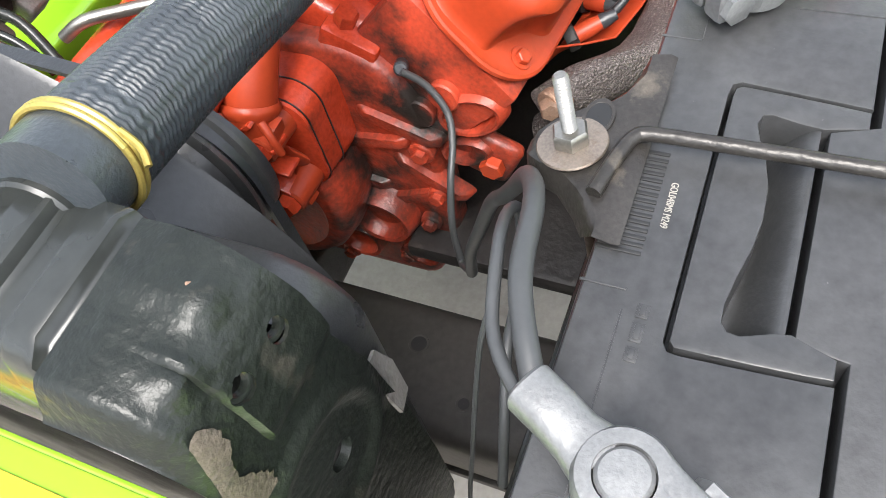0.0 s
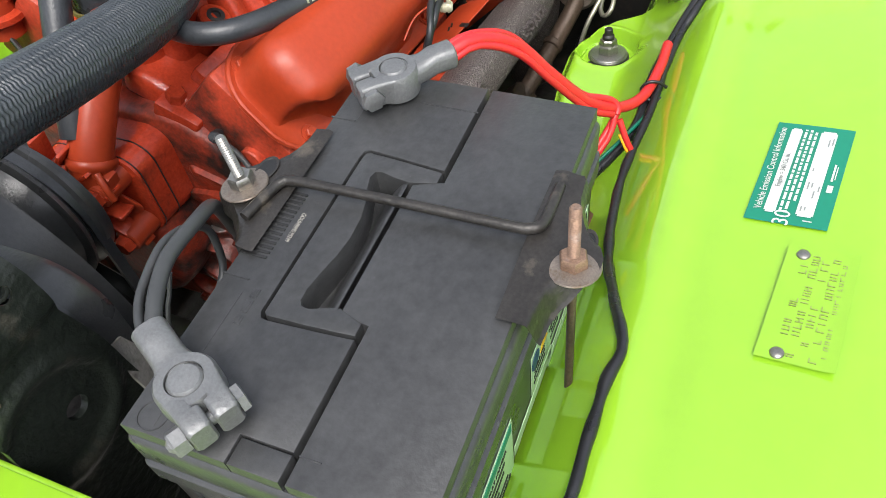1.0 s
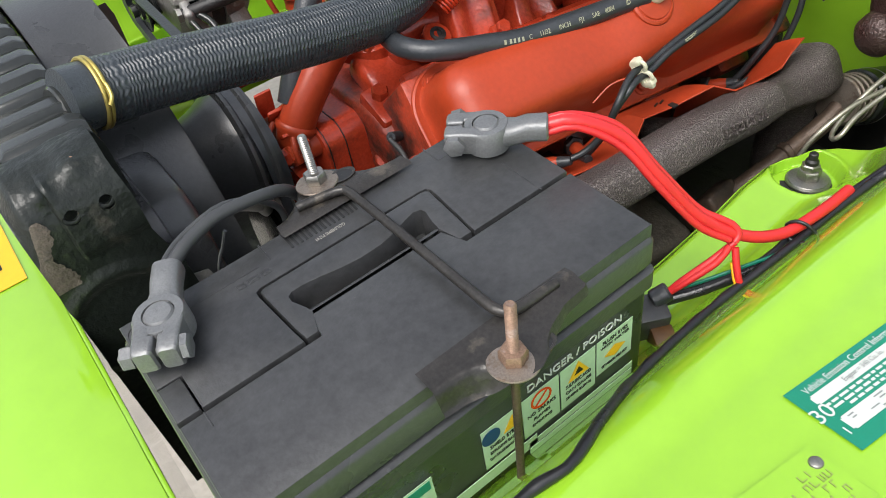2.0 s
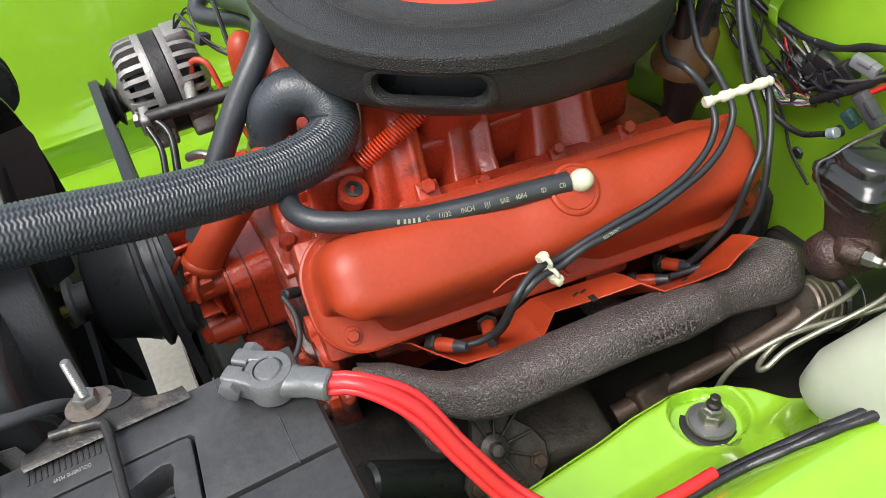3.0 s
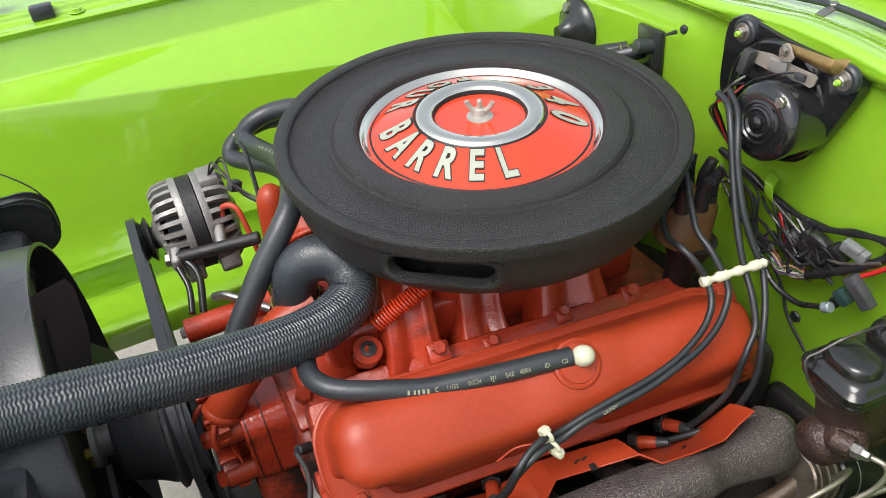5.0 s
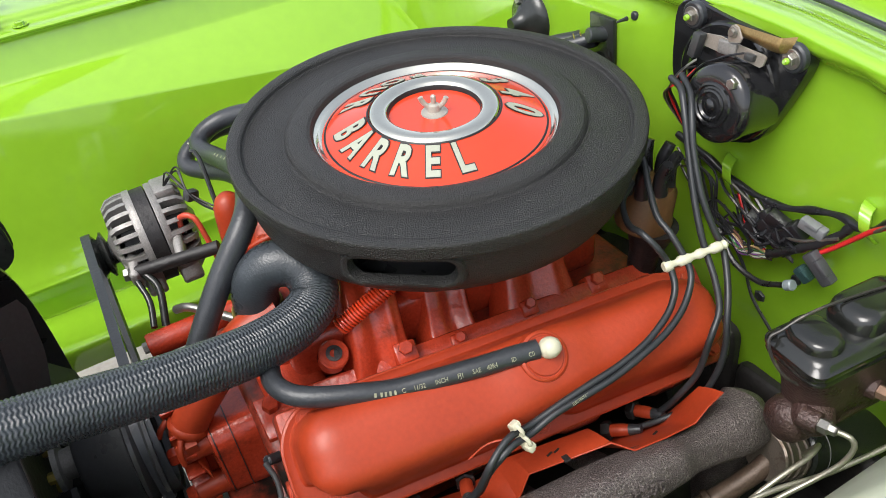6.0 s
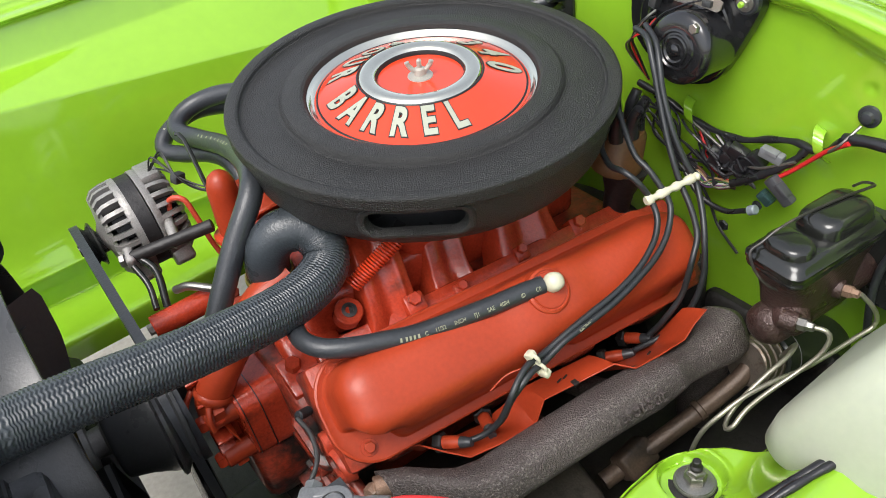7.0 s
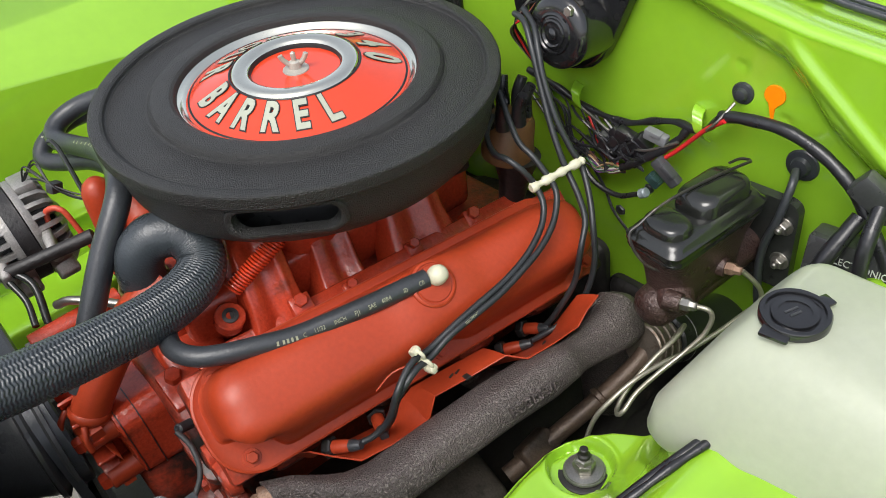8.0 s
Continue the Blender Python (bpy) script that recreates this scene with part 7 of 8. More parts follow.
tube(bm, [MC @ Vector(p) for p in ((-0.058, -0.010, 0.728), (-0.070, 0.000, 0.738), (-0.0765, 0.010, 0.752), (-0.0775, 0.018, 0.766), (-0.074, 0.021, 0.7735), (-0.064, 0.019, 0.7775), (-0.045, 0.015, 0.788), (-0.02, 0.011, 0.793), (0.03, 0.004, 0.7945), (0.068, -0.002, 0.793), (0.080, -0.001, 0.790), (0.083, 0.006, 0.788), (0.076, 0.010, 0.790), (0.060, 0.010, 0.793))], 0.0016, 8, 0.003)
part("wire_bail", bm, CLAMP, mc, "grey steel wire bail")
for at, n in (((0.669, -0.006, 0.702), (0.15, -1, 0.15)), ((0.741, -0.010, 0.703), (0.15, -1, 0.1))):
    bm = bmesh.new()
    m = frame_of(at, (0, 0, 1), n)
    lathe(bm, m, [(0.0115, -0.022), (0.0105, -0.008), (0.0095, -0.006)], 20)
    part("port", bm, MC_IRON, mc)
    bm = bmesh.new()
    lathe(bm, m, [(0.0072, -0.007), (0.0072, 0.002), (0.0052, 0.004), (0.0048, 0.009), (0.0036, 0.010)], 6)
    part("line_nut", bm, STEEL if at[0] < 0.7 else RUST, mc)
bm = bmesh.new()
plate(bm, frame_of((0.826, 0.0, 0.690), (0, 1, 0), (-1, 0, 0)), round_rect(-0.036, -0.062, 0.055, 0.056, 0.014, 5), 0.012)
part("mounting_flange", bm, BLACK_PAINT, mc)
for y, z in ((-0.022, 0.721), (-0.024, 0.674), (0.04, 0.735)):
    bm = bmesh.new()
    m = frame_of((0.814, y, z), (0, 0, 1), (-1, 0, 0))
    bolt_head(bm, m, 0.0075, 0.007, 0.011)
    cylinder(bm, m @ Vector((0, 0, 0.006)), m @ Vector((0, 0, 0.014)), 0.004, 10)
    part("flange_nut", bm, STEEL, mc)

LINE = material("bare_steel_tube", (0.36, 0.345, 0.27), 0.35, metal=0.7, vary=0.15, scale=40)
for n, pts in enumerate((
        [(0.671, -0.016, 0.704), (0.674, -0.026, 0.704), (0.675, -0.031, 0.695), (0.668, -0.028, 0.675), (0.650, -0.018, 0.655), (0.62, -0.008, 0.640), (0.592, -0.003, 0.630), (0.573, -0.003, 0.620), (0.570, 0.003, 0.612), (0.582, 0.011, 0.610), (0.604, 0.012, 0.622), (0.635, 0.007, 0.640), (0.668, 0.004, 0.648), (0.695, 0.012, 0.640), (0.705, 0.03, 0.60)],
        [(0.743, -0.020, 0.705), (0.752, -0.029, 0.690), (0.764, -0.033, 0.668), (0.764, -0.033, 0.652), (0.745, -0.027, 0.645), (0.71, -0.020, 0.640), (0.67, -0.012, 0.638), (0.635, -0.003, 0.640), (0.600, 0.006, 0.636), (0.572, 0.014, 0.622), (0.556, 0.022, 0.600), (0.548, 0.028, 0.56), (0.54, 0.03, 0.50)],
        [(0.70, -0.045, 0.64), (0.665, -0.040, 0.640), (0.640, -0.036, 0.636), (0.628, -0.036, 0.624), (0.640, -0.034, 0.612), (0.66, -0.03, 0.60)])):
    hose("brake_line", pts, 0.0027, LINE, "bare steel brake line bent in loops below the master cylinder", "brake line", group="brake lines", segs=10)

# ---- steering column ----
column = thing("steering_column", (0.78, 0.08, 0.48), "black steering column with a dull band and rusty shaft", "steering column")
bm = bmesh.new()
cylinder(bm, (0.87, 0.055, 0.497), (0.735, 0.066, 0.548), 0.034, 36, 0.003)
part("jacket", bm, BLACK_PAINT, column)
bm = bmesh.new()
lathe(bm, frame_of((0.757, 0.0642, 0.5397), (0, 1, 0), (-0.135, 0.011, 0.051)), [(0.0342, -0.0008), (0.0347, 0.0), (0.0342, 0.0008)], 36, False)
part("thin_ring", bm, ALUMINIUM, column)
bm = bmesh.new()
cylinder(bm, (0.737, 0.066, 0.547), (0.700, 0.070, 0.560), 0.0295, 32, 0.002)
for d in (0.0, 0.012, 0.024):
    a = Vector((0.733, 0.066, 0.5485)).lerp(Vector((0.702, 0.070, 0.5595)), d / 0.034)
    lathe(bm, frame_of(a, (0, 1, 0), (-0.036, 0.004, 0.013)), [(0.029, 0), (0.0312, 0.001), (0.0312, 0.004), (0.029, 0.005)], 32)
part("band", bm, WASHER, column, "dull metal collar")
bm = bmesh.new()
tube(bm, [(0.705, 0.068, 0.550), (0.689, 0.069, 0.540), (0.648, 0.080, 0.516), (0.605, 0.090, 0.500), (0.561, 0.100, 0.484), (0.500, 0.112, 0.466)], 0.0115, 18, 0.01)
box(bm, frame_of((0.545, 0.103, 0.480), (1, -0.25, 0.38), (0, -0.7, 0.7)), 0.050, 0.036, 0.030, 0.006, 3)
cylinder(bm, (0.640, 0.082, 0.514), (0.632, 0.084, 0.511), 0.0140, 20)
part("shaft", bm, RUSTY, column, "grimy rusty shaft")

# ---- plug wires ----
WIRE = material("grey_black_plug_wire", (0.020, 0.022, 0.024), 0.40, vary=0.12, scale=30)


leads = ([(0.705, 0.300, 0.800), (0.676, 0.282, 0.795), (0.657, 0.250, 0.791), (0.653, 0.225, 0.795), (0.658, 0.208, 0.785), (0.667, 0.198, 0.764), (0.664, 0.184, 0.748), (0.653, 0.174, 0.737), (0.636, 0.166, 0.728), (0.605, 0.158, 0.718), (0.567, 0.154, 0.711), (0.526, 0.154, 0.706), (0.493, 0.155, 0.700), (0.458, 0.156, 0.692), (0.436, 0.153, 0.696), (0.420, 0.149, 0.692), (0.402, 0.143, 0.681), (0.392, 0.149, 0.652), (0.384, 0.157, 0.633), (0.370, 0.165, 0.6215), (0.356, 0.174, 0.6165)],
         [(0.715, 0.295, 0.830), (0.696, 0.262, 0.812), (0.684, 0.235, 0.796), (0.684, 0.215, 0.786), (0.686, 0.194, 0.765), (0.685, 0.183, 0.752), (0.674, 0.173, 0.740), (0.655, 0.163, 0.729), (0.628, 0.155, 0.720), (0.591, 0.149, 0.714), (0.556, 0.147, 0.707), (0.520, 0.148, 0.702), (0.484, 0.150, 0.697), (0.456, 0.150, 0.688), (0.434, 0.147, 0.690), (0.418, 0.144, 0.686), (0.404, 0.148, 0.668), (0.398, 0.156, 0.640), (0.394, 0.168, 0.616), (0.392, 0.178, 0.601)],
         [(0.772, 0.318, 0.900), (0.760, 0.290, 0.900), (0.747, 0.268, 0.879), (0.737, 0.250, 0.850), (0.724, 0.225, 0.811), (0.716, 0.205, 0.782), (0.714, 0.193, 0.762), (0.708, 0.171, 0.739), (0.699, 0.153, 0.716), (0.683, 0.144, 0.700), (0.6762, 0.142, 0.6870), (0.6671, 0.145, 0.6443), (0.6496, 0.155, 0.6091), (0.6448, 0.166, 0.5858), (0.638, 0.173, 0.573)],
         [(0.778, 0.308, 0.905), (0.764, 0.280, 0.896), (0.749, 0.260, 0.878), (0.739, 0.245, 0.852), (0.730, 0.220, 0.812), (0.731, 0.200, 0.778), (0.734, 0.187, 0.757), (0.720, 0.164, 0.731), (0.703, 0.145, 0.706), (0.6945, 0.136, 0.668), (0.6845, 0.138, 0.6303), (0.6668, 0.147, 0.5927), (0.6383, 0.160, 0.5770), (0.601, 0.169, 0.5752)])
for pts in leads:
    hose("plug_wire", pts, 0.0037, WIRE, "dark grey spark plug wire routed over the valve cover", "plug wire", group="spark plug wires", segs=12)
MARK = material("pale_yellow_print", (0.30, 0.30, 0.20), 0.5, vary=0.05)
lettering("wire_print", "ELECTRONIC", frame_of((0.512, 0.1455, 0.7040), (1, 0.0, 0.14), (0, -0.70, 0.72)), 0.0042, MARK, None, 0.0003, 0.8)
tagged(bpy.data.objects["wire_print"], "pale yellow print on a spark plug wire", "print")
sep = thing("wire_separator", (0.695, 0.189, 0.765), "cream plastic spark plug wire separator", "wire separator", "wire separators")
bm = bmesh.new()
a, b = Vector((0.660, 0.1975, 0.7625)), Vector((0.735, 0.1840, 0.7670))
m = frame_of(a, (0, 0, 1), b - a)
d = (b - a).length
lathe(bm, m, [(0.0048, 0), (0.0062, 0.002), (0.0062, 0.008), (0.0038, 0.011), (0.0036, 0.016), (0.0058, 0.019), (0.0060, 0.029), (0.0040, 0.033), (0.0040, 0.038), (0.0055, 0.041), (0.0055, 0.046), (0.0036, 0.050), (0.0036, 0.055), (0.0058, 0.059), (0.0058, 0.067), (0.0044, 0.0695), (0.0054, d - 0.003), (0.003, d)], 10)
part("comb", bm, WHITE_PLASTIC, sep)
sep2 = thing("wire_separator", (0.445, 0.15, 0.685), "cream plastic clip holding two plug wires", "wire separator", "wire separators")
bm = bmesh.new()
m = frame_of((0.445, 0.1485, 0.6935), (0.2, -0.5, -0.85), (0.95, 0.2, 0.15))
for k in range(2):
    tube(bm, [m @ Vector((-0.007 + 0.0135 * k + 0.0056 * math.cos(t), 0.0056 * math.sin(t), 0)) for t in span(0.3, 5.9, 16)], 0.0022, 8, 0)
box(bm, m @ pose(0.0, 0.0058, 0), 0.030, 0.006, 0.010, 0.0018)
box(bm, m @ pose(-0.013, 0.002, 0), 0.007, 0.011, 0.010, 0.002)
box(bm, m @ pose(0.0135, 0.001, 0), 0.007, 0.012, 0.010, 0.002)
box(bm, m @ pose(0.016, 0.001, 0), 0.008, 0.006, 0.006, 0.001)
part("clip", bm, WHITE_PLASTIC, sep2)
hose("clip_wire", [(0.436, 0.155, 0.690), (0.415, 0.165, 0.686), (0.395, 0.17, 0.672)], 0.0011, ORANGE, "", parent=sep2, segs=6)

# ---- distributor ----
dist = thing("distributor", (0.74, 0.30, 0.70), "distributor with a tan cap and black plug wire boots", "distributor")
bm = bmesh.new()
lathe(bm, pose(0.735, 0.315, 0.725, 8, 6, 0), [(0.034, 0), (0.035, 0.010), (0.033, 0.014), (0.031, 0.050), (0.026, 0.058), (0.01, 0.062)], 36)
part("cap", bm, TAN, dist)
bm = bmesh.new()
lathe(bm, pose(0.735, 0.315, 0.655, 8, 6, 0), [(0.018, 0), (0.020, 0.03), (0.032, 0.07)], 28)
part("body", bm, DARK, dist)
for k in range(8):
    a = 2 * math.pi * k / 8
    bm = bmesh.new()
    c = Vector((0.735 + 0.027 * math.cos(a), 0.315 + 0.027 * math.sin(a), 0.778))
    tube(bm, [c, c + Vector((0.002 * math.cos(a), 0.002 * math.sin(a), 0.025)), c + Vector((0.008 * math.cos(a) + 0.002, 0.008 * math.sin(a) - 0.002, 0.042))], lambda t: 0.0095 - 0.003 * t, 12, 0.01)
    part("boot", bm, TAPE, dist)

# ---- hoses over the engine ----
pcv = thing("breather_hose", (0.40, 0.22, 0.73), "black rubber breather hose with pale print and a cream elbow", "hose")
path = [(0.300, 0.400, 0.745), (0.276, 0.360, 0.747), (0.262, 0.325, 0.750), (0.259, 0.297, 0.752), (0.270, 0.274, 0.751), (0.292, 0.2585, 0.748), (0.322, 0.246, 0.744), (0.362, 0.233, 0.738), (0.43, 0.214, 0.738), (0.470, 0.205, 0.738), (0.500, 0.199, 0.737)]
hose("hose_wall", path, 0.0105, RUBBER, "", parent=pcv, segs=20, step=0.004)
bm = bmesh.new()
lathe(bm, BANK @ Matrix.Translation((seat.x + 0.002, seat.y, 0.066)), [(0.0105, 0.006), (0.0110, 0.014), (0.0112, 0.021), (0.0098, 0.028), (0.006, 0.0315), (0.0005, 0.0325)], 24)
part("elbow", bm, WHITE_PLASTIC, pcv, "cream plastic elbow")
line = spline(path, 0.002)


def on_hose(x):
    i = min((k for k in range(len(line)) if line[k].y < 0.262), key=lambda k: abs(line[k].x - x))
    way = (line[min(i + 3, len(line) - 1)] - line[i - 3]).normalized()
    out = Vector((-0.22, -0.86, 0.46))
    out = (out - way * out.dot(way)).normalized()
    return frame_of(line[i] + out * 0.01045, way, out)


for words, x in (("C", 0.365), ("11/32", 0.380), ("INCH", 0.401), ("FJ1", 0.420), ("SAE", 0.434), ("40R4", 0.450), ("ID", 0.472), ("C0", 0.490)):
    lettering("hose_print", words, on_hose(x), 0.0068, MARK, pcv, 0.0003, 0.78)
for k in range(5):
    bar("hose_print_bar", on_hose(0.3395 + 0.0042 * k), 0.0022, 0.0044, MARK, pcv, 0.0006)

for pts, r in (([(0.835, 0.562, 0.858), (0.78, 0.60, 0.845), (0.66, 0.60, 0.815), (0.56, 0.60, 0.805), (0.48, 0.640, 0.815), (0.44, 0.705, 0.822), (0.405, 0.765, 0.822), (0.365, 0.800, 0.812), (0.330, 0.802, 0.800), (0.317, 0.780, 0.790), (0.330, 0.725, 0.793), (0.338, 0.65, 0.810), (0.332, 0.565, 0.833), (0.318, 0.49, 0.848), (0.300, 0.455, 0.840), (0.256, 0.438, 0.796), (0.208, 0.422, 0.736), (0.185, 0.414, 0.704), (0.170, 0.41, 0.68)], 0.0138),
               ([(0.835, 0.52, 0.84), (0.76, 0.58, 0.80), (0.62, 0.62, 0.785), (0.50, 0.68, 0.785), (0.43, 0.775, 0.788), (0.375, 0.832, 0.785), (0.335, 0.842, 0.777), (0.304, 0.832, 0.766), (0.294, 0.815, 0.754), (0.312, 0.785, 0.752), (0.338, 0.730, 0.762), (0.350, 0.68, 0.760), (0.348, 0.64, 0.732), (0.345, 0.62, 0.68)], 0.0128)):
    heater = thing("heater_hose", pts[-1], "grey-black rubber heater hose curving behind the air cleaner", "hose", "heater hoses")
    hose("hose_wall", pts, r, RUBBER, "", parent=heater, segs=18)
    way_points = spline(pts, 0.004)
    for k in range(9):
        i = int(len(way_points) * (0.60 + 0.013 * k))
        way = (way_points[i + 2] - way_points[i - 2]).normalized()
        out = Vector((-0.35, -0.50, 0.79))
        out = (out - way * out.dot(way)).normalized()
        bar("print_bar", frame_of(way_points[i] + out * (r - 0.0001), way, out), 0.0030, 0.0034 + 0.0012 * (k % 2), MARK, heater, 0.0005)
hose("support_rod", [(0.300, 0.72, 0.818), (0.298, 0.71, 0.822), (0.303, 0.70, 0.815), (0.300, 0.66, 0.755), (0.295, 0.62, 0.69), (0.290, 0.60, 0.66)], 0.0032, BLACK_PAINT, "thin black support rod beside the heater hoses", "rod", segs=8)
hose("bypass_pipe", [(0.20, 0.62, 0.655), (0.215, 0.60, 0.665), (0.24, 0.575, 0.66), (0.262, 0.55, 0.655)], 0.006, STEEL, "bare steel bypass pipe behind the fan belt", "pipe", segs=12)
sender = thing("temperature_sender", (0.25, 0.30, 0.66), "temperature sender with a dark wire below the valve cover", "sender")
bm = bmesh.new()
cylinder(bm, (0.240, 0.306, 0.648), (0.224, 0.297, 0.660), 0.0058, 14)
part("boot", bm, RUBBER, sender)
hose("lead", [(0.222, 0.296, 0.660), (0.226, 0.280, 0.645), (0.220, 0.263, 0.625), (0.204, 0.255, 0.609), (0.180, 0.250, 0.592), (0.160, 0.246, 0.560), (0.150, 0.240, 0.525), (0.140, 0.232, 0.535), (0.118, 0.212, 0.570)], 0.0030, GREY_CABLE, "", parent=sender)

# ---- wiper motor ----
wiper = thing("wiper_motor", (0.84, 0.26, 0.84), "glossy black wiper motor on a drilled plate, tan bracket", "wiper motor")
bm = bmesh.new()
WP = frame_of((0.846, 0.285, 0.893), (0, -1, 0), (-1, 0, 0))
outline = [(-0.092, 0.036), (-0.088, 0.058), (-0.072, 0.070), (-0.050, 0.069), (0.0, 0.062), (0.070, 0.056), (0.088, 0.050), (0.092, 0.036), (0.080, 0.006), (0.060, -0.036), (0.045, -0.060), (0.020, -0.075), (-0.02, -0.076), (-0.06, -0.060), (-0.090, -0.025)]
smooth_outline = [(p.x, p.y) for p in spline([(x, y, 0) for x, y in outline + outline[:1]], 0.012)[:-1]]
plate(bm, WP, smooth_outline, 0.017, 0.0015)
part("plate", bm, GLOSS, wiper)
bm = bmesh.new()
lathe(bm, WP @ pose(-0.004, -0.008, 0.016), [(0.0690, 0), (0.0680, 0.006), (0.0655, 0.0075), (0.064, 0.0070), (0.055, 0.0085), (0.050, 0.015), (0.044, 0.017)], 48)
part("gear_case", bm, GLOSS, wiper)
a, b = Vector((0.838, 0.258, 0.878)), Vector((0.772, 0.257, 0.889))
m = frame_of(a, (0, 0, 1), b - a)
d = (b - a).length
bm = bmesh.new()
lathe(bm, m, [(0.0395, 0), (0.0405, d * 0.2), (0.0405, d * 0.72), (0.0425, d * 0.74), (0.0425, d * 0.80), (0.0420, d * 0.90), (0.038, d * 0.97), (0.030, d), (0.0245, d), (0.0235, d + 0.002), (0.0215, d + 0.0025), (0.0195, d + 0.0005), (0.0175, d + 0.001), (0.0165, d + 0.003), (0.0145, d + 0.0035), (0.0125, d + 0.001), (0.0075, d + 0.001), (0.0065, d + 0.004), (0.004, d + 0.0055), (0.0005, d + 0.006)], 56)
part("motor_can", bm, GLOSS, wiper)
for ang in (55, 235):
    bm = bmesh.new()
    bolt_head(bm, m @ pose(0.0355 * math.cos(radians(ang - 90)), 0.0355 * math.sin(radians(ang - 90)), d * 0.97), 0.006, 0.006)
    part("through_bolt", bm, STEEL, wiper)
GOLD = material("gold_plated_steel", (0.27, 0.185, 0.075), 0.34, metal=0.8, vary=0.3, scale=40, bump=0.2, bump_scale=200, dirt_glint=(0.16, 0.09, 0.04), dirt_glint_scale=40, dirt_glint_from=0.62)
BEIGE = material("pinkish_grey_plate", (0.30, 0.265, 0.225), 0.42, metal=0.35, vary=0.2, scale=50, bump=0.15, bump_scale=200)
bm = bmesh.new()
sheet(bm, lambda y, w: Vector((0.814 - 0.004 * math.sin(w * 3.1) + 0.012 * smooth_step(0.216, 0.206, y), y, 0.9605 - (0.012 + 0.004 * smooth_step(0.26, 0.22, y)) * w)), span(0.206, 0.272, 16), span(0, 1, 6), 0.002)
part("gear_bracket", bm, GOLD, wiper, "gold plated bracket")
SP = frame_of((0.813, 0.280, 0.934), (0, -1, 0), (-1, 0, 0.1))
bm = bmesh.new()
plate(bm, SP, [(-0.046, 0.005), (-0.044, -0.006), (-0.010, -0.008), (0.015, -0.006), (0.046, -0.009), (0.050, -0.006), (0.052, 0.003), (0.048, 0.005), (0.022, 0.006), (-0.011, 0.009)], 0.002, 0.0005)
switch = part("switch_plate", bm, BEIGE, wiper, "beige plated switch plate")
bm = bmesh.new()
box(bm, SP @ pose(0.003, 0.0, 0.0035), 0.024, 0.015, 0.005, 0.002, 3)
part("crimp", bm, ALUMINIUM, switch)
bm = bmesh.new()
plate(bm, frame_of((0.808, 0.268, 0.955), (0, -1, 0), (-1, 0, 0.1)), [(-0.0065, 0.0), (-0.0045, 0.0055), (0.0, 0.0078), (0.005, 0.006), (0.012, -0.004), (0.010, -0.009), (-0.004, -0.012), (-0.0065, -0.007)], 0.002, 0.0005)
part("screw_tab", bm, BEIGE, switch)
bm = bmesh.new()
bolt_head(bm, frame_of((0.806, 0.268, 0.955), (0, 0, 1), (-1, 0, 0.1)), 0.0042, 0.003, 0.0058)
part("bracket_screw", bm, STEEL, wiper)
bm = bmesh.new()
box(bm, frame_of((0.803, 0.314, 0.930), (0, -0.16, 0.95), (-1, 0, 0.15)), 0.028, 0.011, 0.012, 0.002)
part("plug", bm, BLACK_PLASTIC, wiper)
bm = bmesh.new()
lathe(bm, frame_of((0.834, 0.308, 0.912), (0, 0, 1), (-1, 0, 0)), [(0.012, 0), (0.0115, 0.008), (0.009, 0.013), (0.003, 0.015)], 24)
part("pivot_cap", bm, BLACK_PLASTIC, wiper)
bm = bmesh.new()
box(bm, SP @ pose(0.034, -0.001, 0.004), 0.012, 0.007, 0.006, 0.001)
part("contact", bm, BLACK_PLASTIC, switch)
hose("lead", [SP @ Vector((0.026, 0.001, 0.004)), SP @ Vector((0.012, -0.004, 0.010)), SP @ Vector((-0.006, -0.014, 0.012)), SP @ Vector((-0.022, -0.024, 0.010)), SP @ Vector((-0.040, -0.045, 0.010))], 0.0012, TAPE, "thin motor wire", parent=wiper, segs=6)
for y, z in ((0.342, 0.950), (0.206, 0.9395)):
    bm = bmesh.new()
    mm = frame_of((0.829, y, z), (0, 0, 1), (-1, 0, 0))
    lathe(bm, mm, [(0.0155, 0), (0.0155, 0.006), (0.0135, 0.008), (0.009, 0.008)], 28)
    grommet = part("rubber_grommet", bm, RUBBER, wiper)
    bm = bmesh.new()
    bolt_head(bm, mm @ pose(0, 0, 0.008), 0.0065, 0.005, 0.0105)
    part("mounting_bolt", bm, STEEL, grommet)
    bm = bmesh.new()
    lathe(bm, mm @ pose(0, 0, 0.010), [(0.0034, 0), (0.0034, 0.0075), (0.0026, 0.0085)], 14)
    part("stud_end", bm, GREEN, grommet)
# Small black discs on the solid plate paint its holes' dark insides.
for k, (x, y) in enumerate(((0.080, 0.020), (0.072, 0.004), (0.056, -0.030), (-0.040, 0.060), (0.045, 0.052))):
    bm = bmesh.new()
    lathe(bm, WP @ pose(x, y, 0.0166), [(0.0042, 0), (0.0042, 0.0006), (0.0005, 0.0006)], 16)
    part("plate_hole_dark", bm, FLAT_BLACK, wiper)
for k in range(4):
    rnd = random.Random(20 + k)
    hose("lead", [(0.818, 0.318, 0.90 + 0.004 * k), (0.805, 0.335, 0.885 + rnd.uniform(-.01, .01)), (0.800, 0.348, 0.870), (0.812, 0.350 + 0.006 * k, 0.845), (0.83, 0.345, 0.80)], 0.0016, (FLAT_BLACK, RED_CABLE, FLAT_BLACK, STEEL)[k], "thin motor wire", parent=wiper, segs=6)

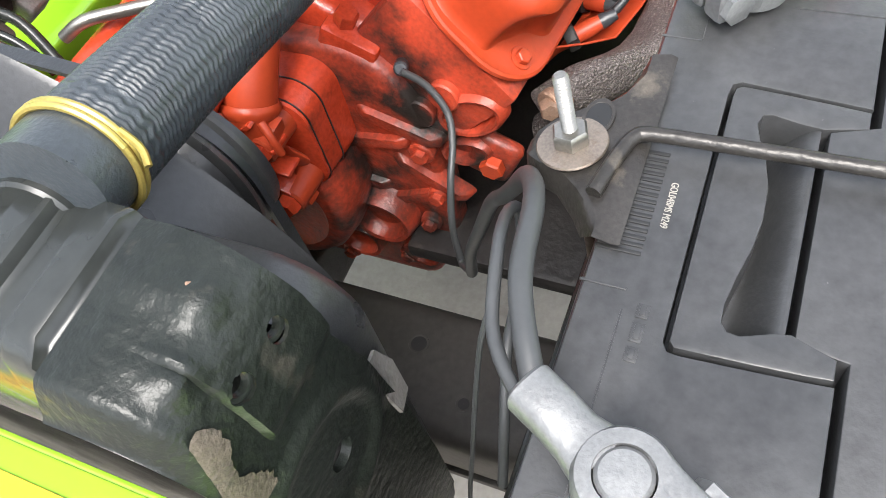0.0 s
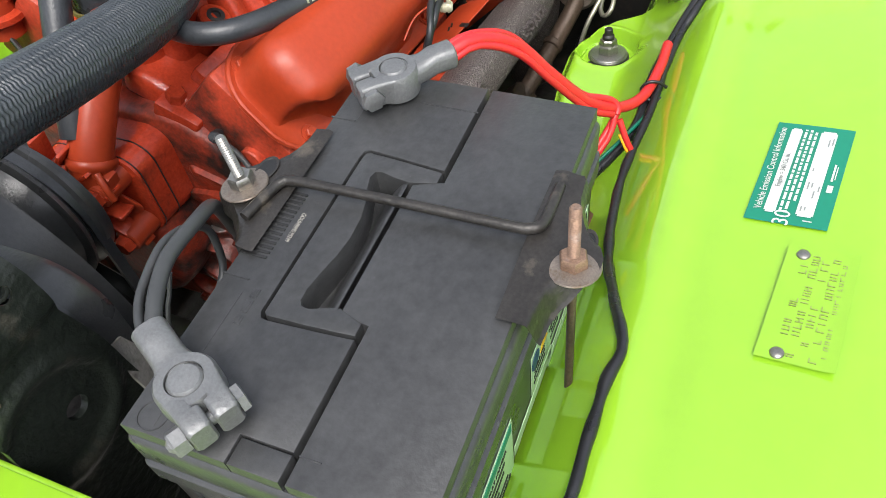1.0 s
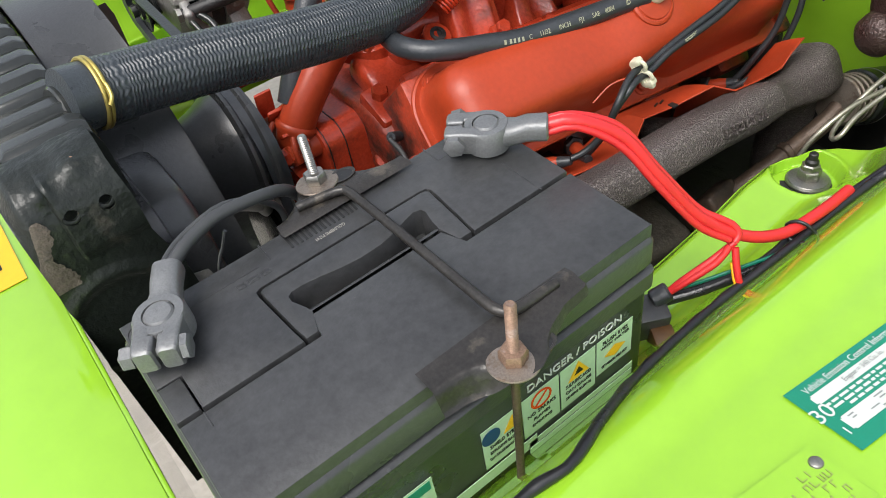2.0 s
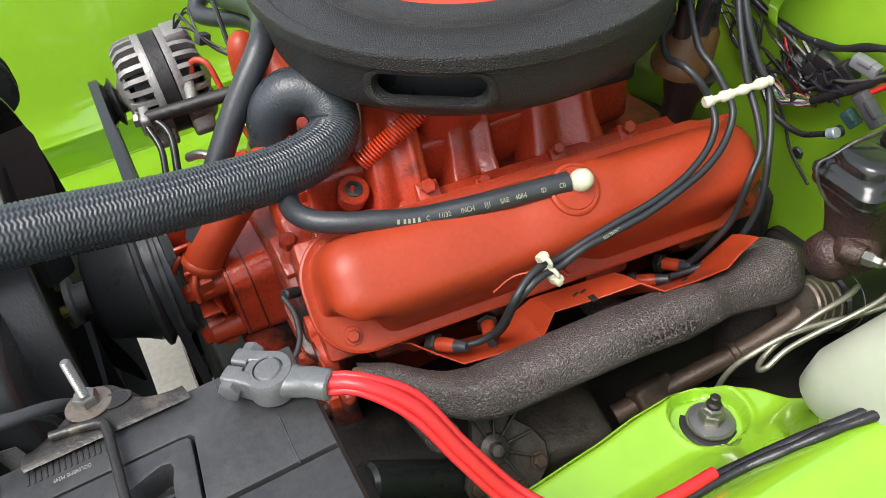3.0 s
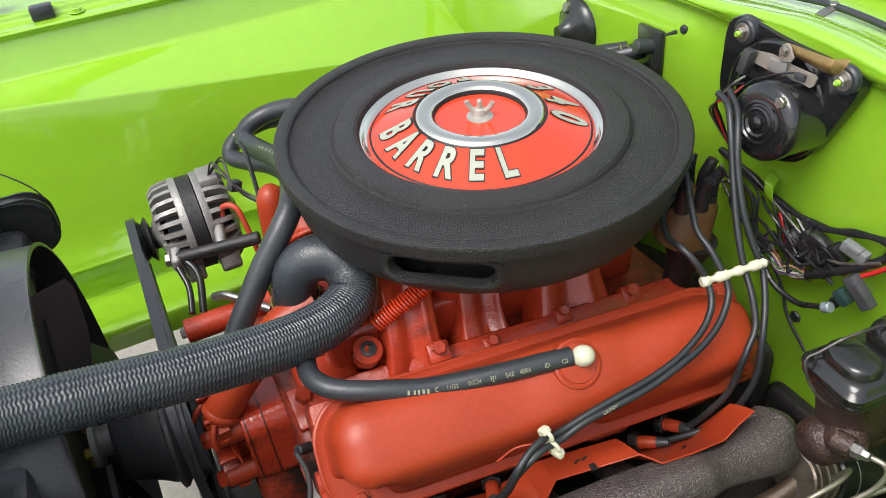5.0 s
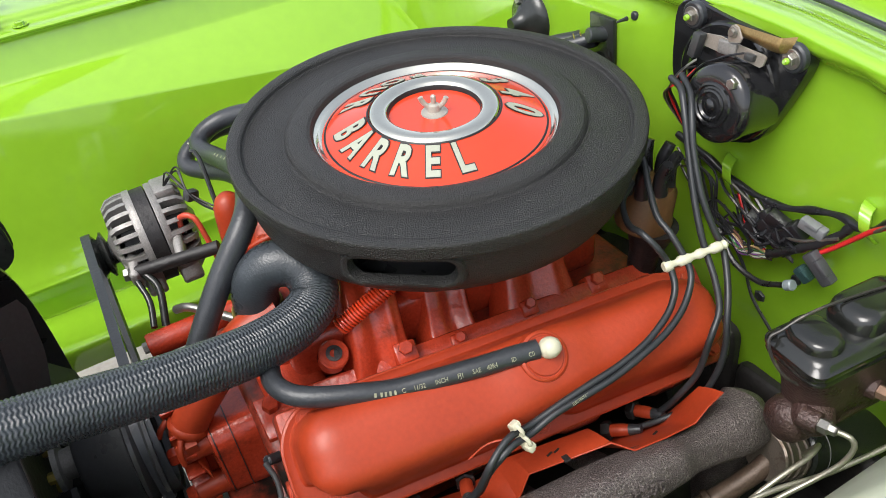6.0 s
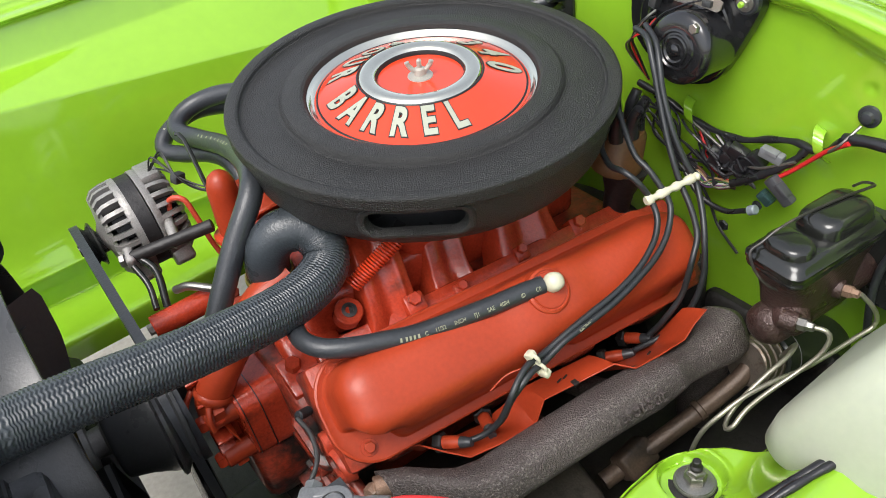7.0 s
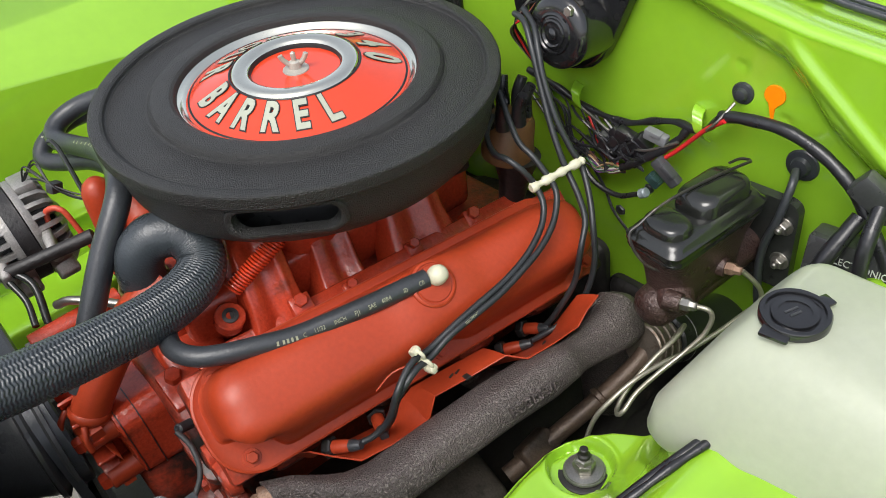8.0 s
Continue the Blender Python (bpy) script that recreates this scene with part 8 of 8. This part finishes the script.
# ---- firewall wiring ----
def fw(y, z, lift=0.012):
    return Vector((firewall_x(y, z) - lift, y, z))


loom = thing("firewall_harness", (0.84, 0.2, 0.72), "black taped wiring harness clipped across the firewall", "wiring harness")
hose("loom", [fw(0.37, 0.785), fw(0.32, 0.775), fw(0.28, 0.762), fw(0.24, 0.757), fw(0.20, 0.760), fw(0.16, 0.776), fw(0.13, 0.784), fw(0.108, 0.784, 0.016), fw(0.09, 0.792, 0.018), fw(0.074, 0.812, 0.020)], lambda t: 0.0042 + 0.0008 * math.sin(40 * t), TAPE, "", parent=loom)
hose("loom", [fw(0.115, 0.782, 0.016), fw(0.125, 0.765, 0.022), fw(0.15, 0.742, 0.030), fw(0.175, 0.722, 0.034), fw(0.195, 0.706, 0.032)], lambda t: 0.0050 + 0.0008 * math.sin(38 * t), TAPE, "", parent=loom)
hose("loom", [fw(0.072, 0.816, 0.020), fw(0.045, 0.824, 0.022), fw(0.0, 0.826, 0.024), fw(-0.04, 0.815, 0.026), fw(-0.075, 0.795, 0.030), fw(-0.10, 0.770, 0.036), fw(-0.125, 0.74, 0.045), fw(-0.15, 0.70, 0.05)], lambda t: 0.0066 + 0.0003 * math.sin(50 * t), TAPE, "", parent=loom)
hose("red_lead", [fw(0.150, 0.728, 0.030), fw(0.125, 0.752, 0.026), fw(0.104, 0.776, 0.024), fw(0.085, 0.798, 0.026), fw(0.062, 0.818, 0.028)], 0.0027, RED_CABLE, "", parent=loom)
hose("red_lead", [fw(0.262, 0.750, 0.014), fw(0.25, 0.735, 0.018), fw(0.235, 0.712, 0.022), fw(0.205, 0.702, 0.026)], 0.0024, RED_CABLE, "", parent=loom)
hose("grey_lead", [fw(0.285, 0.765, 0.016), fw(0.25, 0.752, 0.018), fw(0.205, 0.738, 0.022), fw(0.165, 0.742, 0.03), fw(0.12, 0.768, 0.026)], 0.0020, STEEL, "grey wire", parent=loom)
COLOURS = [material(n, c, 0.4, vary=0.05) for n, c in (("violet_wire", (0.16, 0.05, 0.22)), ("tan_wire", (0.45, 0.30, 0.14)), ("leaf_wire", (0.05, 0.22, 0.06)), ("white_wire", (0.6, 0.6, 0.55)), ("brown_wire", (0.12, 0.05, 0.03)))]
for k in range(12):
    rnd = random.Random(40 + k)
    hose("thin_lead", [fw(0.272 + rnd.uniform(-.01, .012), 0.700 + rnd.uniform(-.006, .012), 0.018), fw(0.245, 0.692 + rnd.uniform(-.012, .012), 0.026), fw(0.22, 0.694 + rnd.uniform(-.010, .010), 0.030), fw(0.19, 0.706 + rnd.uniform(-.006, .006), 0.032)], 0.0014, (COLOURS + [TAPE, TAPE])[k % 7], "thin coloured wire", parent=loom, segs=6)
for k in range(18):
    rnd = random.Random(130 + k)
    y0, z0 = rnd.uniform(0.165, 0.235), rnd.uniform(0.705, 0.750)
    hose("thin_lead", [fw(y0, z0, rnd.uniform(0.014, 0.034)), fw(y0 + rnd.uniform(-0.02, 0.02), z0 + rnd.uniform(-0.018, 0.018), rnd.uniform(0.02, 0.04)), fw(y0 + rnd.uniform(0.01, 0.045), z0 + rnd.uniform(-0.01, 0.02), rnd.uniform(0.016, 0.03)), fw(y0 + rnd.uniform(0.03, 0.07), z0 + rnd.uniform(0.0, 0.03), 0.014)], rnd.uniform(0.0012, 0.0024), TAPE, "black wire", parent=loom, segs=6)
for k in range(10):
    rnd = random.Random(70 + k)
    hose("thin_lead", [fw(0.355 + rnd.uniform(-.03, .02), 0.765 + rnd.uniform(-.03, .03)), fw(0.315 + rnd.uniform(-.02, .02), 0.735 + rnd.uniform(-.03, .03), 0.02), fw(0.285, 0.712 + rnd.uniform(-.03, .02), 0.024), fw(0.25 + rnd.uniform(-.02, .02), 0.695 + rnd.uniform(-.02, .03), 0.022)], rnd.uniform(0.0011, 0.0022), TAPE, "black wire", parent=loom, segs=8)
hose("thin_lead", [fw(0.262, 0.688, 0.02), fw(0.235, 0.655, 0.02), fw(0.21, 0.63, 0.03), fw(0.17, 0.61, 0.04)], 0.0020, TAPE, "black wire", parent=loom, segs=8)
hose("thin_lead", [fw(0.282, 0.69, 0.02), fw(0.245, 0.665, 0.03), fw(0.205, 0.658, 0.03), fw(0.172, 0.674, 0.03)], 0.0036, TAPE, "black wire", parent=loom, segs=8)
rnd = random.Random(9)
for k, (y, z, s) in enumerate(((0.205, 0.730, 1.0), (0.190, 0.722, 1.0), (0.222, 0.722, 0.9), (0.178, 0.738, 0.8), (0.208, 0.745, 0.7), (0.196, 0.748, 0.8), (0.184, 0.727, 0.9), (0.170, 0.748, 0.7), (0.228, 0.735, 0.6))):
    bm = bmesh.new()
    box(bm, Matrix.Translation(fw(y, z, 0.022)) @ pose(0, 0, 0, rnd.uniform(20, 60), rnd.uniform(-20, 20), 10), 0.015, 0.034 * s, 0.017 * s, 0.0022)
    part("connector", bm, TAPE, loom)
CONN_GREY = material("grey_connector", (0.16, 0.165, 0.17), 0.4, vary=0.08)
CONN_DARK = material("dark_grey_connector", (0.055, 0.057, 0.062), 0.4, vary=0.1)
TEAL = material("teal_connector", (0.022, 0.055, 0.055), 0.45, vary=0.1)
for (y, z, lift), turn, size, mat, label in (((0.150, 0.765, 0.026), (12, 0, 6), (0.012, 0.030, 0.014), CONN_GREY, "grey plastic connector"), ((0.128, 0.728, 0.034), (42, 0, 6), (0.013, 0.040, 0.015), CONN_DARK, "dark grey plastic connector"), ((0.146, 0.708, 0.032), (35, 0, 6), (0.012, 0.020, 0.013), TEAL, "teal plastic connector")):
    bm = bmesh.new()
    box(bm, Matrix.Translation(fw(y, z, lift)) @ pose(0, 0, 0, *turn), *size, 0.0025)
    box(bm, Matrix.Translation(fw(y, z, lift)) @ pose(0, 0, 0, *turn) @ pose(-0.002, 0, size[2] * 0.4), size[0], size[1] * 0.5, size[2] * 0.4, 0.0015)
    part("connector", bm, mat, loom, label)
CLEAR = material("clear_cap", (0.22, 0.26, 0.28), 0.25, vary=0.1)
bm = bmesh.new()
cylinder(bm, fw(0.168, 0.676, 0.03), fw(0.158, 0.683, 0.03), 0.0065, 14)
part("clear_cap", bm, CLEAR, loom)
for y, z in ((0.278, 0.768), (0.100, 0.790)):
    bm = bmesh.new()
    strip = [fw(y + 0.010, z + 0.016, 0.001), fw(y + 0.007, z + 0.015, 0.010), fw(y + 0.002, z + 0.010, 0.019), fw(y - 0.002, z - 0.004, 0.021), fw(y - 0.005, z - 0.014, 0.015), fw(y - 0.004, z - 0.017, 0.006)]
    loft(bm, [[p + Vector((0, 0.0065 * c, 0.002 * c)) + Vector((-0.0008 * d, 0, 0.0006 * d)) for c, d in ((-1, -1), (1, -1), (1, 1), (-1, 1))] for p in spline(strip, 0.003)])
    part("sheet_clip", bm, GREEN, loom, "folded lime green sheet clip")


def grommet(y, z, r, label):
    ob = thing("grommet", fw(y, z, 0), label, "grommet", "firewall grommets")
    bm = bmesh.new()
    m = frame_of(fw(y, z, -0.001), (0, 0, 1), (-1, 0, 0))
    lathe(bm, m, [(r, 0), (r * 1.02, 0.0015), (r * 0.94, 0.0036), (r * 0.62, 0.0048), (r * 0.50, 0.0090), (r * 0.30, 0.0100)], 32)
    part("disc", bm, RUBBER, ob)
    return ob


grommet(0.061, 0.838, 0.0125, "black rubber firewall grommet with a thin wire")
cableg = grommet(-0.014, 0.776, 0.018, "black rubber grommet with a cable through it")
hose("cable", [fw(-0.014, 0.776, 0.012), fw(-0.020, 0.768, 0.030), fw(-0.018, 0.735, 0.042), fw(-0.008, 0.69, 0.046), fw(-0.008, 0.64, 0.046), fw(-0.012, 0.56, 0.04)], 0.0045, RUBBER, "", parent=cableg)
hose("grommet_lead", [fw(0.061, 0.833, 0.014), fw(0.07, 0.815, 0.03), fw(0.082, 0.80, 0.03)], 0.0018, STEEL, "thin grey wire from the grommet", "wire", segs=8)
ORANGE_TAG = material("bright_orange_plastic", (0.95, 0.25, 0.0), 0.4, vary=0.03)
bm = bmesh.new()
drop = [(0.0115 * math.cos(a), 0.0115 * math.sin(a)) for a in span(radians(-60), radians(240), 18)]
plate(bm, frame_of(fw(0.026, 0.846, 0.0), (0, -1, 0), (-1, 0, 0)), drop + [(-0.0026, -0.022), (-0.0015, -0.027), (0.0022, -0.027), (0.0022, -0.015)], 0.0022, 0.0005)
single("orange_tag", bm, ORANGE_TAG, "bright orange plastic tag on the firewall", "tag")
for y, z, r in ((0.222, 0.608, 0.0085), (0.176, 0.664, 0.007), (0.044, 0.815, 0.0045), (0.46, 0.915, 0.006)):
    bm = bmesh.new()
    lathe(bm, frame_of(fw(y, z, -0.001), (0, 0, 1), (-1, 0, 0)), [(r, 0), (r, 0.002), (r * 0.8, 0.004), (r * 0.4, 0.0045)], 6 if r > 0.008 else 18)
    if r == 0.006:
        cylinder(bm, fw(y, z), fw(y, z, 0.030), 0.003, 10, 0.001, 0.0015)
    single("firewall_plug", bm, RUBBER, "small black plug in the firewall", "plug", "firewall plugs")

ecu = thing("ignition_module", (0.80, -0.10, 0.66), "black ignition control module with white lettering", "module")
bm = bmesh.new()
box(bm, pose(0.812, -0.115, 0.700, 0, 10, 5), 0.035, 0.12, 0.075, 0.004)
part("housing", bm, BLACK_PLASTIC, ecu)
face = frame_of((0.7925, -0.110, 0.7140), (0.09, -1, 0), (-1, -0.09, 0.18))
lettering("module_print", "ELECTRONIC", face @ pose(0, 0.010, 0.001), 0.011, WHITE_INK, ecu, 0.0003, 0.85)
bm = bmesh.new()
lathe(bm, face @ pose(-0.035, -0.008, 0.001), [(0.0075, 0), (0.0075, 0.0004), (0.0005, 0.0004)], 5)
part("emblem", bm, WHITE_INK, ecu)
for k in range(2):
    bm = bmesh.new()
    box(bm, face @ pose(0.010, -0.006 - 0.009 * k, 0.001), 0.05 - 0.012 * k, 0.004, 0.0005, 0)
    part("print_bar", bm, WHITE_INK, ecu)
hose("module_loom", [fw(-0.095, 0.77, 0.04), (0.775, -0.085, 0.735), (0.765, -0.08, 0.70), (0.77, -0.075, 0.64)], 0.0085, TAPE, "black loom bending down past the module", "wiring harness", segs=14)
hose("module_loom", [fw(-0.11, 0.79, 0.035), (0.785, -0.115, 0.765), (0.772, -0.12, 0.725), (0.775, -0.125, 0.66)], 0.0075, TAPE, "black loom bending down past the module", "wiring harness", segs=14)
bm = bmesh.new()
box(bm, Matrix.Translation(fw(-0.105, 0.795, 0.03)) @ pose(0, 0, 0, 35, 0, 10), 0.02, 0.05, 0.028, 0.004)
single("loom_bracket", bm, BLACK_PLASTIC, "black plastic bracket holding the loom", "bracket")

# ---- far side fittings ----
horn = thing("washer_nozzle_cover", fw(0.69, 0.86, 0), "round black cover on the firewall behind the air cleaner", "cover")
bm = bmesh.new()
lathe(bm, frame_of(fw(0.69, 0.855, 0.0), (0, 0, 1), (-1, 0, 0)), [(0.045, 0), (0.044, 0.006), (0.036, 0.014), (0.020, 0.02), (0.012, 0.03), (0.010, 0.04)], 36)
part("dome", bm, BLACK_PAINT, horn)
bm = bmesh.new()
bolt_head(bm, frame_of(fw(0.70, 0.885, 0.010), (0, 0, 1), (-1, 0, 0.3)), 0.008, 0.01)
part("screw", bm, STEEL, horn)
valve = thing("heater_valve", fw(0.52, 0.87, 0), "dark heater valve with wire clamps on the firewall", "valve")
bm = bmesh.new()
box(bm, Matrix.Translation(fw(0.515, 0.872, 0.004)), 0.008, 0.05, 0.065, 0.003)
part("plate", bm, BLACK_PAINT, valve)
bm = bmesh.new()
cylinder(bm, fw(0.53, 0.868, 0.005), fw(0.56, 0.858, 0.05), 0.011, 18)
cylinder(bm, fw(0.51, 0.880, 0.005), fw(0.515, 0.884, 0.03), 0.010, 18)
part("hose_stub", bm, RUBBER, valve)
for lift in (0.018, 0.026):
    bm = bmesh.new()
    lathe(bm, frame_of(fw(0.533 + lift * 0.6, 0.868 - lift * 0.15, lift), (0, 0, 1), (-1, 0.6, -0.2)), [(0.0115, -0.001), (0.0130, 0), (0.0115, 0.001)], 24, False)
    part("wire_clamp", bm, BRASS, valve)
bm = bmesh.new()
box(bm, pose(0.02, 1.19, 0.972, 0, 0, 0), 0.05, 0.03, 0.02, 0.006)
single("hood_bumper", bm, RUBBER, "black rubber hood bumper on the fender edge", "bumper")
for x in (0.12, 0.62):
    bm = bmesh.new()
    bolt_head(bm, pose(x, 1.21, 0.966 - 0.05 * (x - 0.1)), 0.008, 0.006, 0.014)
    single("fender_bolt", bm, GREEN, "lime painted fender bolt", "bolt", "fender bolts")
